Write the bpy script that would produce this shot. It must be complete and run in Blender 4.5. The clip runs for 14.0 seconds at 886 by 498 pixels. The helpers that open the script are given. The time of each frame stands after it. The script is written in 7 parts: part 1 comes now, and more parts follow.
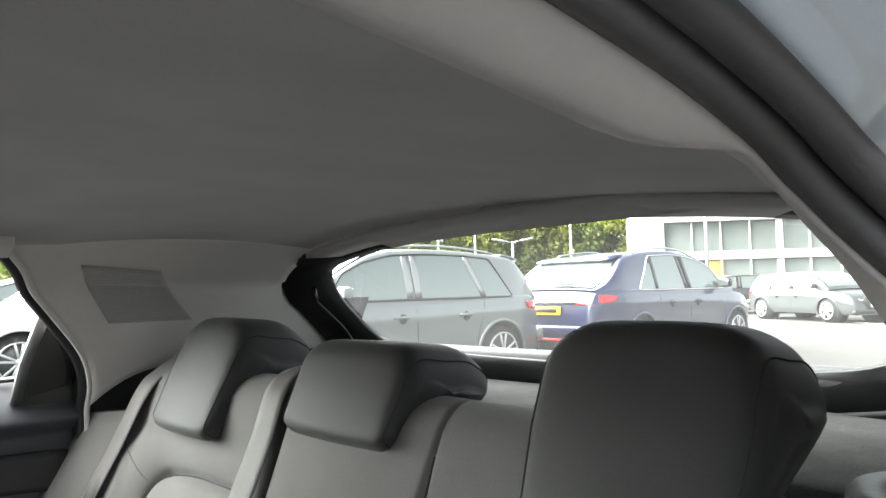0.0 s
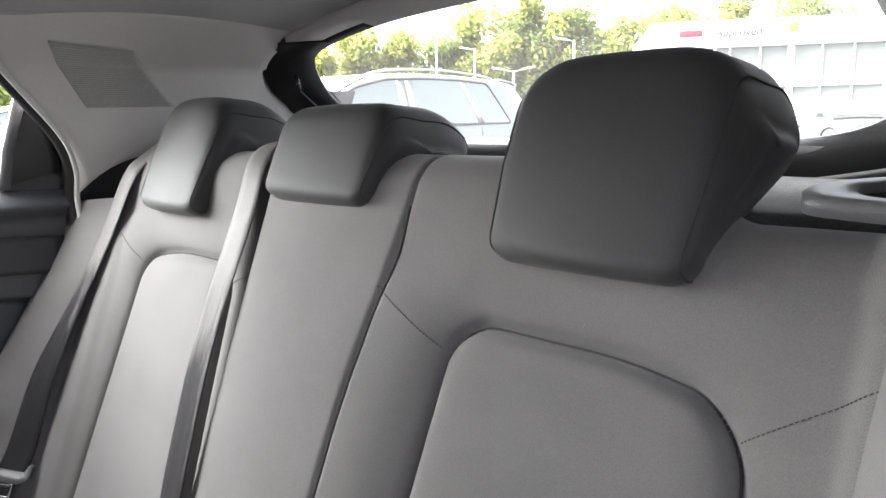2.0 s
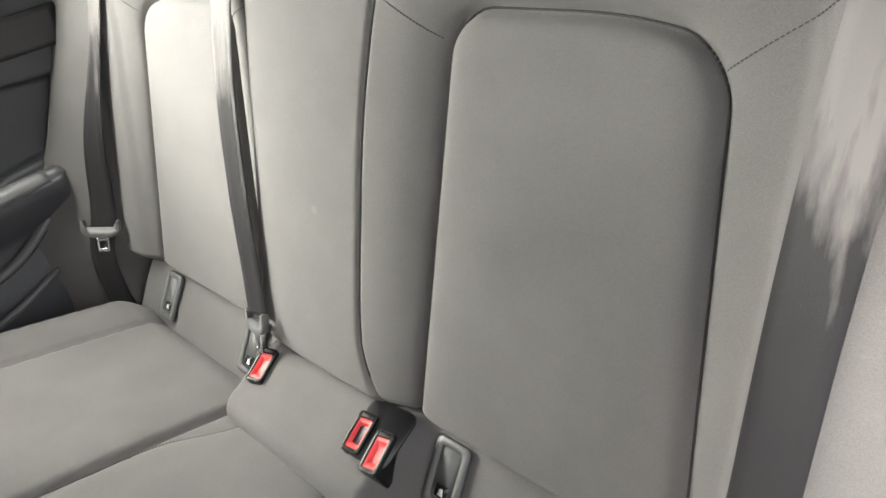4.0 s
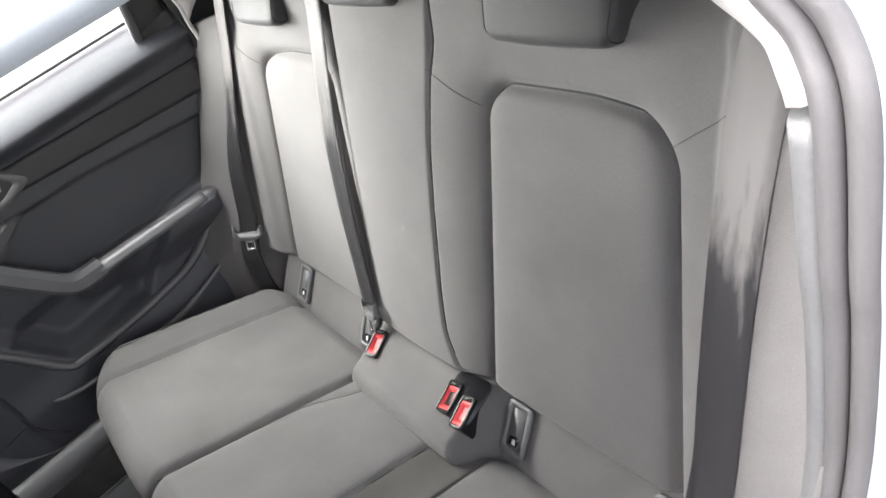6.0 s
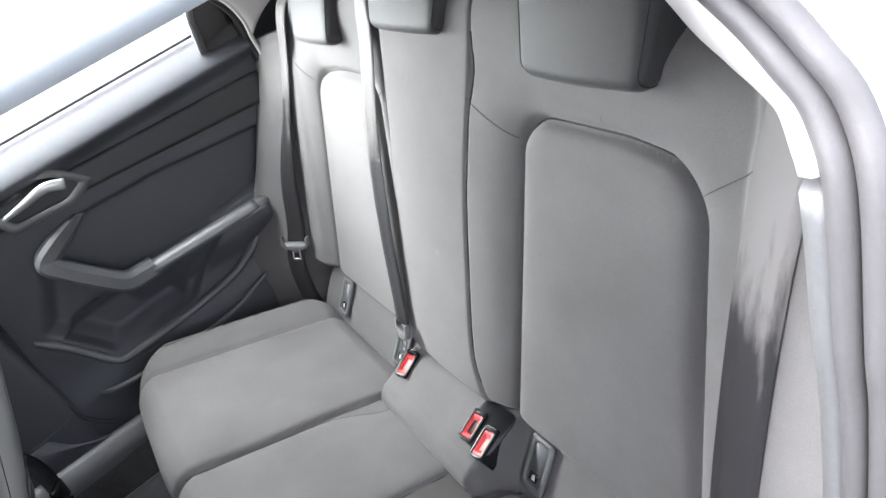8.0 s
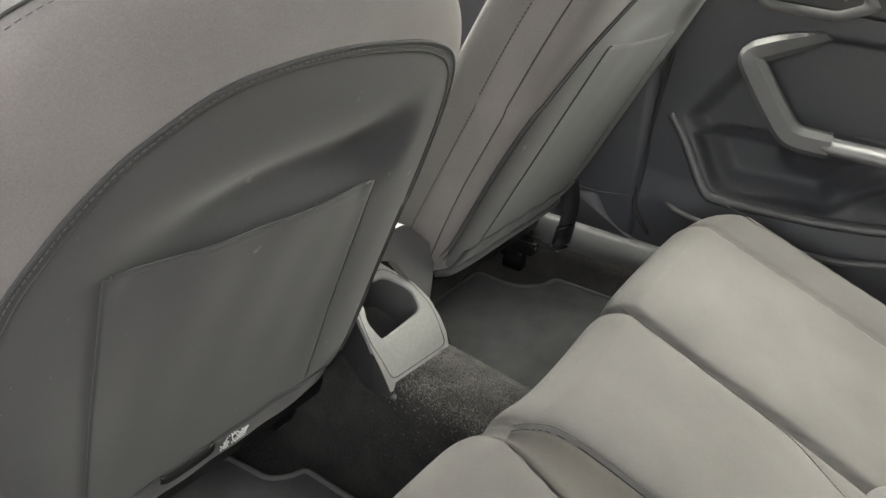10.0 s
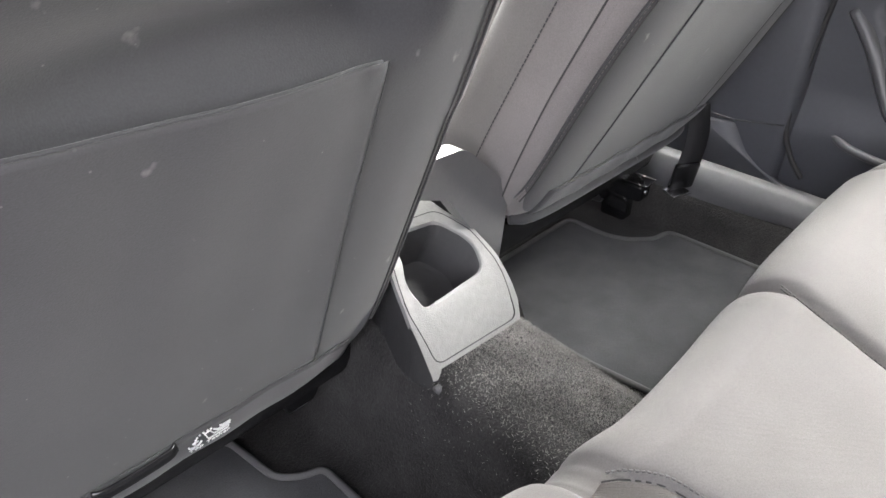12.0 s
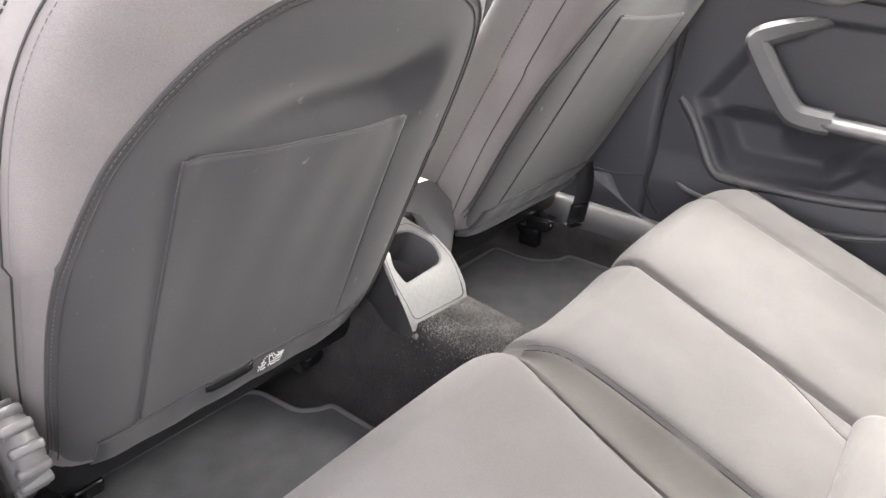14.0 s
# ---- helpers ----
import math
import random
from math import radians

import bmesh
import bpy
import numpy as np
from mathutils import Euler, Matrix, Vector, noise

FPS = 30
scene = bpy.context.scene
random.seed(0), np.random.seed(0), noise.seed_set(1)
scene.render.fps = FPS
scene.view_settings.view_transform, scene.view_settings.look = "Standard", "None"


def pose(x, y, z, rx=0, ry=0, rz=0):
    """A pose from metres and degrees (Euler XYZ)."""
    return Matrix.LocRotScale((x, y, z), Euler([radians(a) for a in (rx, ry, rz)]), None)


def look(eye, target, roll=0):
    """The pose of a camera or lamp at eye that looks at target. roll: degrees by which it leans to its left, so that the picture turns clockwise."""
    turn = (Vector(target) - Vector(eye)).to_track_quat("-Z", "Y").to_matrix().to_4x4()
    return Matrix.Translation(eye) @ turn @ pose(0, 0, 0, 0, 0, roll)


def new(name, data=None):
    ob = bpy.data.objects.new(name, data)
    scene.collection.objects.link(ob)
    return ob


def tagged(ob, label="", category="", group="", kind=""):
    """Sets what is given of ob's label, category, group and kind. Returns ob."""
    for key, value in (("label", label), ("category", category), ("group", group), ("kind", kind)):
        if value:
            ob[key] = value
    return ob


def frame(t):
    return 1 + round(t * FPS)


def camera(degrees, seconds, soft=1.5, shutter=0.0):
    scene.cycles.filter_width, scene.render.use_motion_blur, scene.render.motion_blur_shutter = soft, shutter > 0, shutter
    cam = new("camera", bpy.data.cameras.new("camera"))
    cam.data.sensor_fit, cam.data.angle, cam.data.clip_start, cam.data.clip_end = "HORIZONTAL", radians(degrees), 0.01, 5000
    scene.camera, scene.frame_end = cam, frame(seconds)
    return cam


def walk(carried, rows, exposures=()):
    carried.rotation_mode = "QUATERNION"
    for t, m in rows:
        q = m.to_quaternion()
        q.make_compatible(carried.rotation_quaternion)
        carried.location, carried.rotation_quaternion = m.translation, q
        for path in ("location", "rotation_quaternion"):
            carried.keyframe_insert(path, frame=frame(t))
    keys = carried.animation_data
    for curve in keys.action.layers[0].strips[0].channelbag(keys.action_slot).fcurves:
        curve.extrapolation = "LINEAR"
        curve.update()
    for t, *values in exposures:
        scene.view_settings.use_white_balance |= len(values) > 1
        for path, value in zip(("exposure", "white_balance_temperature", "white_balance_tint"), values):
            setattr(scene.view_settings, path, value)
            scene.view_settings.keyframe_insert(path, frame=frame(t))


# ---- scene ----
cam = camera(66.65, 14.0, soft=1.5, shutter=0.0)
PATH = [
    (0, (-0.5948, 0.2731, 1.2711), (0.7870, -1.1676, 1.3926), -1.23),
    (0.5, (-0.5820, 0.2512, 1.2425), (0.8021, -1.1920, 1.2811), -1.12),
    (1, (-0.5875, 0.2491, 1.2200), (0.7979, -1.1908, 1.1336), -0.83),
    (1.5, (-0.5970, 0.2517, 1.2022), (0.7869, -1.1753, 0.9822), -0.85),
    (2, (-0.6074, 0.2554, 1.1897), (0.7604, -1.1568, 0.8228), -1.43),
    (2.5, (-0.6169, 0.2513, 1.1829), (0.7436, -1.1061, 0.6292), -3.53),
    (3, (-0.6236, 0.2588, 1.1772), (0.7085, -1.0305, 0.4267), -6.30),
    (3.5, (-0.6341, 0.2612, 1.1776), (0.6691, -0.9214, 0.2273), -10.07),
    (4, (-0.6495, 0.2681, 1.1961), (0.6274, -0.7540, 0.0451), -15.78),
    (4.2, (-0.6598, 0.2699, 1.2025), (0.6256, -0.6773, -0.0020), -18.33),
    (6.3, (-0.8305, 0.2532, 1.3736), (0.6558, -0.4030, 0.2074), -27.64),
    (6.5, (-0.8273, 0.2530, 1.3682), (0.6619, -0.4046, 0.2063), -27.25),
    (7, (-0.8168, 0.2452, 1.3677), (0.6763, -0.4046, 0.2064), -26.71),
    (7.2, (-0.8150, 0.2392, 1.3688), (0.6792, -0.4024, 0.2046), -26.64),
    (9.3, (-0.8880, 0.1310, 1.3014), (0.9673, 0.4618, 0.6318), -9.43),
    (9.5, (-0.8635, 0.1139, 1.2655), (0.9118, 0.7486, 0.5982), -3.29),
    (9.7, (-0.7948, 0.1044, 1.2143), (0.8299, 0.9925, 0.4582), -0.25),
    (9.8, (-0.7407, 0.1324, 1.1910), (0.8129, 1.0824, 0.3641), 0.83),
    (10, (-0.6482, 0.1978, 1.1348), (0.8072, 1.2131, 0.2124), 2.20),
    (10.5, (-0.4795, 0.2683, 1.0458), (0.8060, 1.4022, 0.0155), 0.98),
    (11, (-0.4080, 0.3283, 0.9826), (0.8137, 1.4790, -0.1052), 0.08),
    (11.5, (-0.3953, 0.3505, 0.9776), (0.7975, 1.5139, -0.1286), -0.14),
    (12, (-0.4292, 0.3234, 1.0021), (0.7802, 1.4907, -0.0818), 0.22),
    (12.5, (-0.5005, 0.2817, 1.0424), (0.7635, 1.4255, -0.0036), 1.73),
    (13, (-0.5817, 0.2285, 1.0635), (0.7437, 1.3471, 0.0676), 2.60),
    (13.5, (-0.6609, 0.1805, 1.0769), (0.7270, 1.2735, 0.1392), 3.10),
    (14, (-0.7461, 0.1319, 1.0813), (0.6986, 1.2018, 0.2049), 2.92),
]
EXPOSURES = [(0.0, 3.45, 6450, 8), (0.6, 3.62, 6350, 10), (1.4, 3.85, 6300, 13), (2.0, 4.05, 6350, 16), (3.0, 4.4, 6550, 14), (4.2, 4.40, 6850, 10), (6.5, 4.4, 6350, 14), (9.4, 4.65, 6100, 12), (9.8, 4.15, 6900, 12), (10.1, 4.8, 7100, 7), (11.0, 5.33, 6650, 14), (11.5, 5.45, 6600, 15), (12.5, 5.4, 6650, 17), (14.0, 5.38, 6850, 18)]
walk(cam, [(t, look(e, g, r)) for t, e, g, r in PATH], EXPOSURES)

# ---- light: bright overcast day ----
world = bpy.data.worlds.new("sky")
scene.world = world
world.use_nodes = True
wn = world.node_tree
sky = wn.nodes.new("ShaderNodeTexSky")
sky.sky_type = "NISHITA"
sky.sun_disc = False
sky.sun_elevation = radians(36)
sky.sun_rotation = radians(52)
sky.dust_density = 4.0
sky.ozone_density = 0.6
sky.air_density = 0.7
SKY_GREY = wn.nodes.new("ShaderNodeHueSaturation")
SKY_GREY.inputs["Saturation"].default_value = 0.18
wn.links.new(sky.outputs[0], SKY_GREY.inputs["Color"])
wn.links.new(SKY_GREY.outputs[0], wn.nodes["Background"].inputs[0])
wn.nodes["Background"].inputs[1].default_value = 0.08
sun = new("sun", bpy.data.lights.new("sun", "SUN"))
sun.data.energy, sun.data.angle, sun.data.color = 4.8, radians(120), (1.0, 0.975, 0.95)
sun.matrix_world = look((7.2, 3.4, 5.8), (0, 0, 0))

# ---- materials ----
def mat_base(name, color, rough=0.6, metal=0.0, spec=0.5):
    m = bpy.data.materials.new(name)
    m.use_nodes = True
    b = m.node_tree.nodes["Principled BSDF"]
    b.inputs["Base Color"].default_value = (*color, 1)
    b.inputs["Roughness"].default_value = rough
    b.inputs["Metallic"].default_value = metal
    b.inputs["Specular IOR Level"].default_value = spec
    return m, m.node_tree, b


def mapped(nt, scale, space="Object"):
    tc = nt.nodes.new("ShaderNodeTexCoord")
    mp = nt.nodes.new("ShaderNodeMapping")
    mp.inputs["Scale"].default_value = scale if isinstance(scale, tuple) else (scale,) * 3
    nt.links.new(tc.outputs[space], mp.inputs[0])
    return mp.outputs[0]


def vary(nt, b, color, amount, scale, detail=5.0, second=None):
    """Mottle the base colour with noise at one or two scales."""
    n = nt.nodes.new("ShaderNodeTexNoise")
    n.inputs["Scale"].default_value = scale
    n.inputs["Detail"].default_value = detail
    nt.links.new(mapped(nt, 1.0), n.inputs[0])
    out = n.outputs[0]
    if second:
        n2 = nt.nodes.new("ShaderNodeTexNoise")
        n2.inputs["Scale"].default_value = second
        n2.inputs["Detail"].default_value = 3.0
        nt.links.new(mapped(nt, 1.0), n2.inputs[0])
        mm = nt.nodes.new("ShaderNodeMath")
        mm.operation = "MULTIPLY_ADD"
        mm.inputs[1].default_value = 0.5
        nt.links.new(out, mm.inputs[0])
        half = nt.nodes.new("ShaderNodeMath")
        half.operation = "MULTIPLY"
        half.inputs[1].default_value = 0.5
        nt.links.new(n2.outputs[0], half.inputs[0])
        nt.links.new(half.outputs[0], mm.inputs[2])
        out = mm.outputs[0]
    r = nt.nodes.new("ShaderNodeValToRGB")
    r.color_ramp.elements[0].position, r.color_ramp.elements[1].position = 0.3, 0.7
    r.color_ramp.elements[0].color = (*[c * (1 - amount) for c in color], 1)
    r.color_ramp.elements[1].color = (*[min(1, c * (1 + amount)) for c in color], 1)
    nt.links.new(out, r.inputs[0])
    nt.links.new(r.outputs[0], b.inputs["Base Color"])
    return r


def bump(nt, b, height, strength, distance=0.001):
    bp = nt.nodes.new("ShaderNodeBump")
    bp.inputs["Strength"].default_value = strength
    bp.inputs["Distance"].default_value = distance
    nt.links.new(height, bp.inputs["Height"])
    nt.links.new(bp.outputs[0], b.inputs["Normal"])


def cloth(name, color, weave=1100.0, rough=0.85, rib=0.35, sheen=0.15, twill=True):
    """Woven upholstery: fine diagonal twill, soft lint and faint soiling."""
    m, nt, b = mat_base(name, color, rough, 0, 0.3)
    vary(nt, b, color, 0.2, 9.0, 6, 800.0)
    b.inputs["Sheen Weight"].default_value = sheen
    b.inputs["Sheen Roughness"].default_value = 0.5
    w = nt.nodes.new("ShaderNodeTexWave")
    w.wave_type, w.bands_direction = "BANDS", "DIAGONAL"
    w.inputs["Scale"].default_value = weave * 0.5
    w.inputs["Distortion"].default_value = 4.0
    w.inputs["Detail"].default_value = 3.0
    nt.links.new(mapped(nt, 1.0), w.inputs[0])
    n = nt.nodes.new("ShaderNodeTexNoise")
    n.inputs["Scale"].default_value = 900.0
    nt.links.new(mapped(nt, 1.0), n.inputs[0])
    add = nt.nodes.new("ShaderNodeMath")
    add.operation = "ADD"
    if twill:
        nt.links.new(w.outputs[1], add.inputs[0])
    nt.links.new(n.outputs[0], add.inputs[1])
    bump(nt, b, add.outputs[0], rib * 0.8, 0.0006)
    return m


def plastic(name, color, rough=0.5, grain=900.0, strength=0.25, amount=0.08):
    """Moulded plastic with a fine leather-like grain."""
    m, nt, b = mat_base(name, color, rough)
    vary(nt, b, color, amount, 14.0, 4, 160.0)
    v = nt.nodes.new("ShaderNodeTexVoronoi")
    v.inputs["Scale"].default_value = grain
    nt.links.new(mapped(nt, 1.0), v.inputs[0])
    bump(nt, b, v.outputs[0], strength, 0.0005)
    return m


def fuzz(name, color, scale=260.0, strength=0.9, amount=0.5):
    """Needle-felt carpet: dense short fibres."""
    m, nt, b = mat_base(name, color, 1.0, 0, 0.1)
    vary(nt, b, color, amount, scale * 1.6, 8, 22.0)
    b.inputs["Sheen Weight"].default_value = 0.08
    n = nt.nodes.new("ShaderNodeTexNoise")
    n.inputs["Scale"].default_value = scale
    n.inputs["Detail"].default_value = 9.0
    n.inputs["Distortion"].default_value = 1.5
    nt.links.new(mapped(nt, 1.0), n.inputs[0])
    bump(nt, b, n.outputs[0], strength, 0.004)
    return m


def plain(name, color, rough=0.4, metal=0.0, amount=0.06, scale=20.0):
    m, nt, b = mat_base(name, color, rough, metal)
    vary(nt, b, color, amount, scale, 4)
    return m


def paint(name, color, metal=0.35):
    m, nt, b = mat_base(name, color, 0.32, metal)
    vary(nt, b, color, 0.05, 3.0, 2, 900.0)
    b.inputs["Coat Weight"].default_value = 1.0
    b.inputs["Coat Roughness"].default_value = 0.04
    return m


def pane(name, tint, gloss=1.0):
    """A thin clear pane: see-through with a mirror sheen."""
    m = bpy.data.materials.new(name)
    m.use_nodes = True
    nt = m.node_tree
    nt.nodes.remove(nt.nodes["Principled BSDF"])
    t = nt.nodes.new("ShaderNodeBsdfTransparent")
    t.inputs[0].default_value = (*tint, 1)
    g = nt.nodes.new("ShaderNodeBsdfGlossy")
    g.inputs["Roughness"].default_value = 0.01
    fr = nt.nodes.new("ShaderNodeLayerWeight")
    fr.inputs[0].default_value = 0.5
    pw = nt.nodes.new("ShaderNodeMath")
    pw.operation = "POWER"
    pw.inputs[1].default_value = 5.0
    nt.links.new(fr.outputs["Facing"], pw.inputs[0])
    mul = nt.nodes.new("ShaderNodeMath")
    mul.operation = "MULTIPLY_ADD"
    mul.inputs[1].default_value = 0.9 * gloss
    mul.inputs[2].default_value = 0.04 * gloss
    mul.use_clamp = True
    nt.links.new(pw.outputs[0], mul.inputs[0])
    mx = nt.nodes.new("ShaderNodeMixShader")
    nt.links.new(mul.outputs[0], mx.inputs[0])
    nt.links.new(t.outputs[0], mx.inputs[1])
    nt.links.new(g.outputs[0], mx.inputs[2])
    nt.links.new(mx.outputs[0], nt.nodes["Material Output"].inputs[0])
    return m


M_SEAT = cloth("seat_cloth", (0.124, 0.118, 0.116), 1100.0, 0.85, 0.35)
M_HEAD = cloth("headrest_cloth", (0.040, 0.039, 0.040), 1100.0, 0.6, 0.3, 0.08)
M_TWILL = cloth("seat_twill", (0.086, 0.080, 0.075), 700.0, 0.9, 0.7)
M_BAND = cloth("seat_band_cloth", (0.150, 0.140, 0.139), 900.0, 0.85, 0.3)
M_BACKCLOTH = cloth("seat_back_cloth", (0.0365, 0.0368, 0.0395), 900.0, 0.8, 0.3, 0.15, False)


def scuffed(m):
    """Rare pale rub marks and lint on a cloth."""
    nt = m.node_tree
    b = nt.nodes["Principled BSDF"]
    src = b.inputs["Base Color"].links[0].from_socket
    n = nt.nodes.new("ShaderNodeTexNoise")
    n.inputs["Scale"].default_value = 1.0
    n.inputs["Detail"].default_value = 3.0
    nt.links.new(mapped(nt, (60.0, 30.0, 42.0)), n.inputs[0])
    r = nt.nodes.new("ShaderNodeMapRange")
    r.inputs["From Min"].default_value, r.inputs["From Max"].default_value = 0.70, 0.80
    r.inputs["To Max"].default_value = 0.35
    nt.links.new(n.outputs[0], r.inputs["Value"])
    v = nt.nodes.new("ShaderNodeTexVoronoi")
    v.inputs["Scale"].default_value = 55.0
    nt.links.new(mapped(nt, 1.0), v.inputs[0])
    q = nt.nodes.new("ShaderNodeMapRange")
    q.inputs["From Min"].default_value, q.inputs["From Max"].default_value = 0.05, 0.03
    q.inputs["To Max"].default_value = 0.25
    nt.links.new(v.outputs["Distance"], q.inputs["Value"])
    add = nt.nodes.new("ShaderNodeMath")
    add.operation = "MAXIMUM"
    nt.links.new(r.outputs[0], add.inputs[0])
    nt.links.new(q.outputs[0], add.inputs[1])
    mx = nt.nodes.new("ShaderNodeMix")
    mx.data_type = "RGBA"
    nt.links.new(add.outputs[0], mx.inputs["Factor"])
    nt.links.new(src, mx.inputs["A"])
    mx.inputs["B"].default_value = (0.3, 0.29, 0.28, 1)
    nt.links.new(mx.outputs["Result"], b.inputs["Base Color"])


scuffed(M_BACKCLOTH)
M_RUBBED = cloth("rubbed_cloth", (0.14, 0.14, 0.136), 900.0)
M_THREAD = cloth("sewing_thread", (0.045, 0.045, 0.045), 2000.0, 0.9, 0.3, 0.0)
M_STITCH = cloth("seam_stitch_thread", (0.085, 0.084, 0.082), 2000.0, 0.8, 0.3, 0.2)
M_WEB = cloth("belt_webbing", (0.022, 0.022, 0.024), 1500.0, 0.5, 0.5, 0.0)
M_WEB.node_tree.nodes["Principled BSDF"].inputs["Specular IOR Level"].default_value = 0.25
M_LINER = cloth("headliner_cloth", (0.265, 0.256, 0.256), 1500.0, 0.95, 0.2, 0.4)
M_TRIM = plastic("pale_pillar_plastic", (0.52, 0.50, 0.488), 0.6, 1400.0, 0.12, 0.04)
M_PLAST = plastic("charcoal_plastic", (0.055, 0.055, 0.057), 0.5, 1100.0, 0.35)
M_PLAST2 = plastic("door_plastic", (0.054, 0.056, 0.065), 0.5, 1000.0, 0.3)
M_INLAY = plastic("black_inlay_plastic", (0.018, 0.018, 0.02), 0.42, 500.0, 0.25)
M_GRILLE = plastic("speaker_mesh", (0.36, 0.352, 0.342), 0.6, 420.0, 1.0)
M_GREYP = plastic("slate_plastic", (0.12, 0.12, 0.122), 0.42, 900.0, 0.3)
M_FACE = plastic("silver_grey_plastic", (0.205, 0.205, 0.205), 0.4, 700.0, 0.8, 0.12)
M_SILVER = plain("satin_silver", (0.5, 0.5, 0.5), 0.35, 0.7)
M_HOLE = plain("grille_shadow", (0.22, 0.218, 0.21), 0.8)
M_STRIP = plain("slate_satin_strip", (0.16, 0.16, 0.165), 0.4, 0.3)
M_PULL = plastic("satin_charcoal_plastic", (0.085, 0.086, 0.09), 0.36, 1100.0, 0.2)
# wheel rim leather, lightened to hold the glare that falls on it
M_RIM = plastic("glare_pale_leather", (0.34, 0.33, 0.32), 0.35, 600.0, 0.2)
M_SEAL = plastic("door_seal_rubber", (0.09, 0.086, 0.088), 0.5, 700.0, 0.2)
M_RUBBER = plastic("black_rubber", (0.02, 0.02, 0.021), 0.65, 700.0, 0.2)
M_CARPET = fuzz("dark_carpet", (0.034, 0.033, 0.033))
# lit copy of the carpet colour, daylight on the tunnel painted in
M_TUNNEL_LIT = fuzz("lit_tunnel_carpet", (0.31, 0.30, 0.285), 330.0, 1.0, 0.7)
M_FELT = fuzz("shelf_felt", (0.085, 0.085, 0.086), 300.0, 0.6, 0.4)
M_MAT = fuzz("floor_mat_pile", (0.078, 0.080, 0.084), 420.0, 0.5, 0.3)
M_EDGE = cloth("mat_binding", (0.12, 0.12, 0.12), 900.0)
M_RED = plain("red_button_plastic", (0.74, 0.075, 0.08), 0.35)
M_BLACKP = plain("gloss_black_plastic", (0.012, 0.012, 0.013), 0.25)
M_CHROME = plain("chrome", (0.75, 0.75, 0.76), 0.14, 1.0, 0.02)
M_STEEL = plain("dark_steel", (0.12, 0.12, 0.12), 0.35, 0.9, 0.2, 60.0)
M_WHITEINK = plain("white_ink", (0.75, 0.75, 0.75), 0.7)
M_OWNPAINT = paint("pale_blue_grey_paint", (0.42, 0.46, 0.5))


def worn_sheen_webbing():
    """Webbing scuffed in streaks; sky sheen on its upper length is painted in pale."""
    m, nt, b = mat_base("worn_sheen_belt_webbing", (0.02, 0.02, 0.022), 0.45, 0, 0.25)
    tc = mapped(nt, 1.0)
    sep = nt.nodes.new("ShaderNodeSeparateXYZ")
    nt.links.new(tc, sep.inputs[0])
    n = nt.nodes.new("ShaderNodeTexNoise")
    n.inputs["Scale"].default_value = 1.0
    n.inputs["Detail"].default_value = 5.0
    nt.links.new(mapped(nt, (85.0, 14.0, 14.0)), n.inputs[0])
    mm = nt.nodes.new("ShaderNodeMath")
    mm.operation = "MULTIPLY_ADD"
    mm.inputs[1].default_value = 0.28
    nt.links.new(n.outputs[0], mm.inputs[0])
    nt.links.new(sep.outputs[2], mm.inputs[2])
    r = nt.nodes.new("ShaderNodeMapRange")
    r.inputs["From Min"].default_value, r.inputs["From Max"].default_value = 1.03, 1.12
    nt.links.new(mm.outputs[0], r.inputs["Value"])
    # B is the pale colour that carries the painted sheen and the scuffs
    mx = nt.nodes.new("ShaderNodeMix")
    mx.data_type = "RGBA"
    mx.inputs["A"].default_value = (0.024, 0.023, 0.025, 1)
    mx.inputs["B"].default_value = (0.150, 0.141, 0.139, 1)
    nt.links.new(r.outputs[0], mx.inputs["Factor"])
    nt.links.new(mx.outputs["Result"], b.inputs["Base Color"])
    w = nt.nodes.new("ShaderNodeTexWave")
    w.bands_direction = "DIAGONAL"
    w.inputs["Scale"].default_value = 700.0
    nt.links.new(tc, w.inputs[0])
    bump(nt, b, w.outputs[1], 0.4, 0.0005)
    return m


M_WORN_SHEEN = worn_sheen_webbing()
M_GLASS = pane("green_tinted_glass", (0.86, 0.91, 0.875))
M_DUSTY = pane("dusty_rear_glass", (0.77, 0.81, 0.78))


def dust_film(m, amount):
    """Fine dust on a pane: scatters a little daylight, uneven in patches."""
    nt = m.node_tree
    out = nt.nodes["Material Output"]
    src = out.inputs[0].links[0].from_socket
    tr = nt.nodes.new("ShaderNodeBsdfTranslucent")
    tr.inputs[0].default_value = (0.8, 0.8, 0.78, 1)
    n = nt.nodes.new("ShaderNodeTexNoise")
    n.inputs["Scale"].default_value = 9.0
    n.inputs["Detail"].default_value = 6.0
    nt.links.new(mapped(nt, 1.0), n.inputs[0])
    r = nt.nodes.new("ShaderNodeMapRange")
    r.inputs["To Min"].default_value, r.inputs["To Max"].default_value = amount * 0.7, amount * 1.3
    nt.links.new(n.outputs[0], r.inputs["Value"])
    mx = nt.nodes.new("ShaderNodeMixShader")
    nt.links.new(r.outputs[0], mx.inputs[0])
    nt.links.new(src, mx.inputs[1])
    nt.links.new(tr.outputs[0], mx.inputs[2])
    nt.links.new(mx.outputs[0], out.inputs[0])


dust_film(M_DUSTY, 0.04)

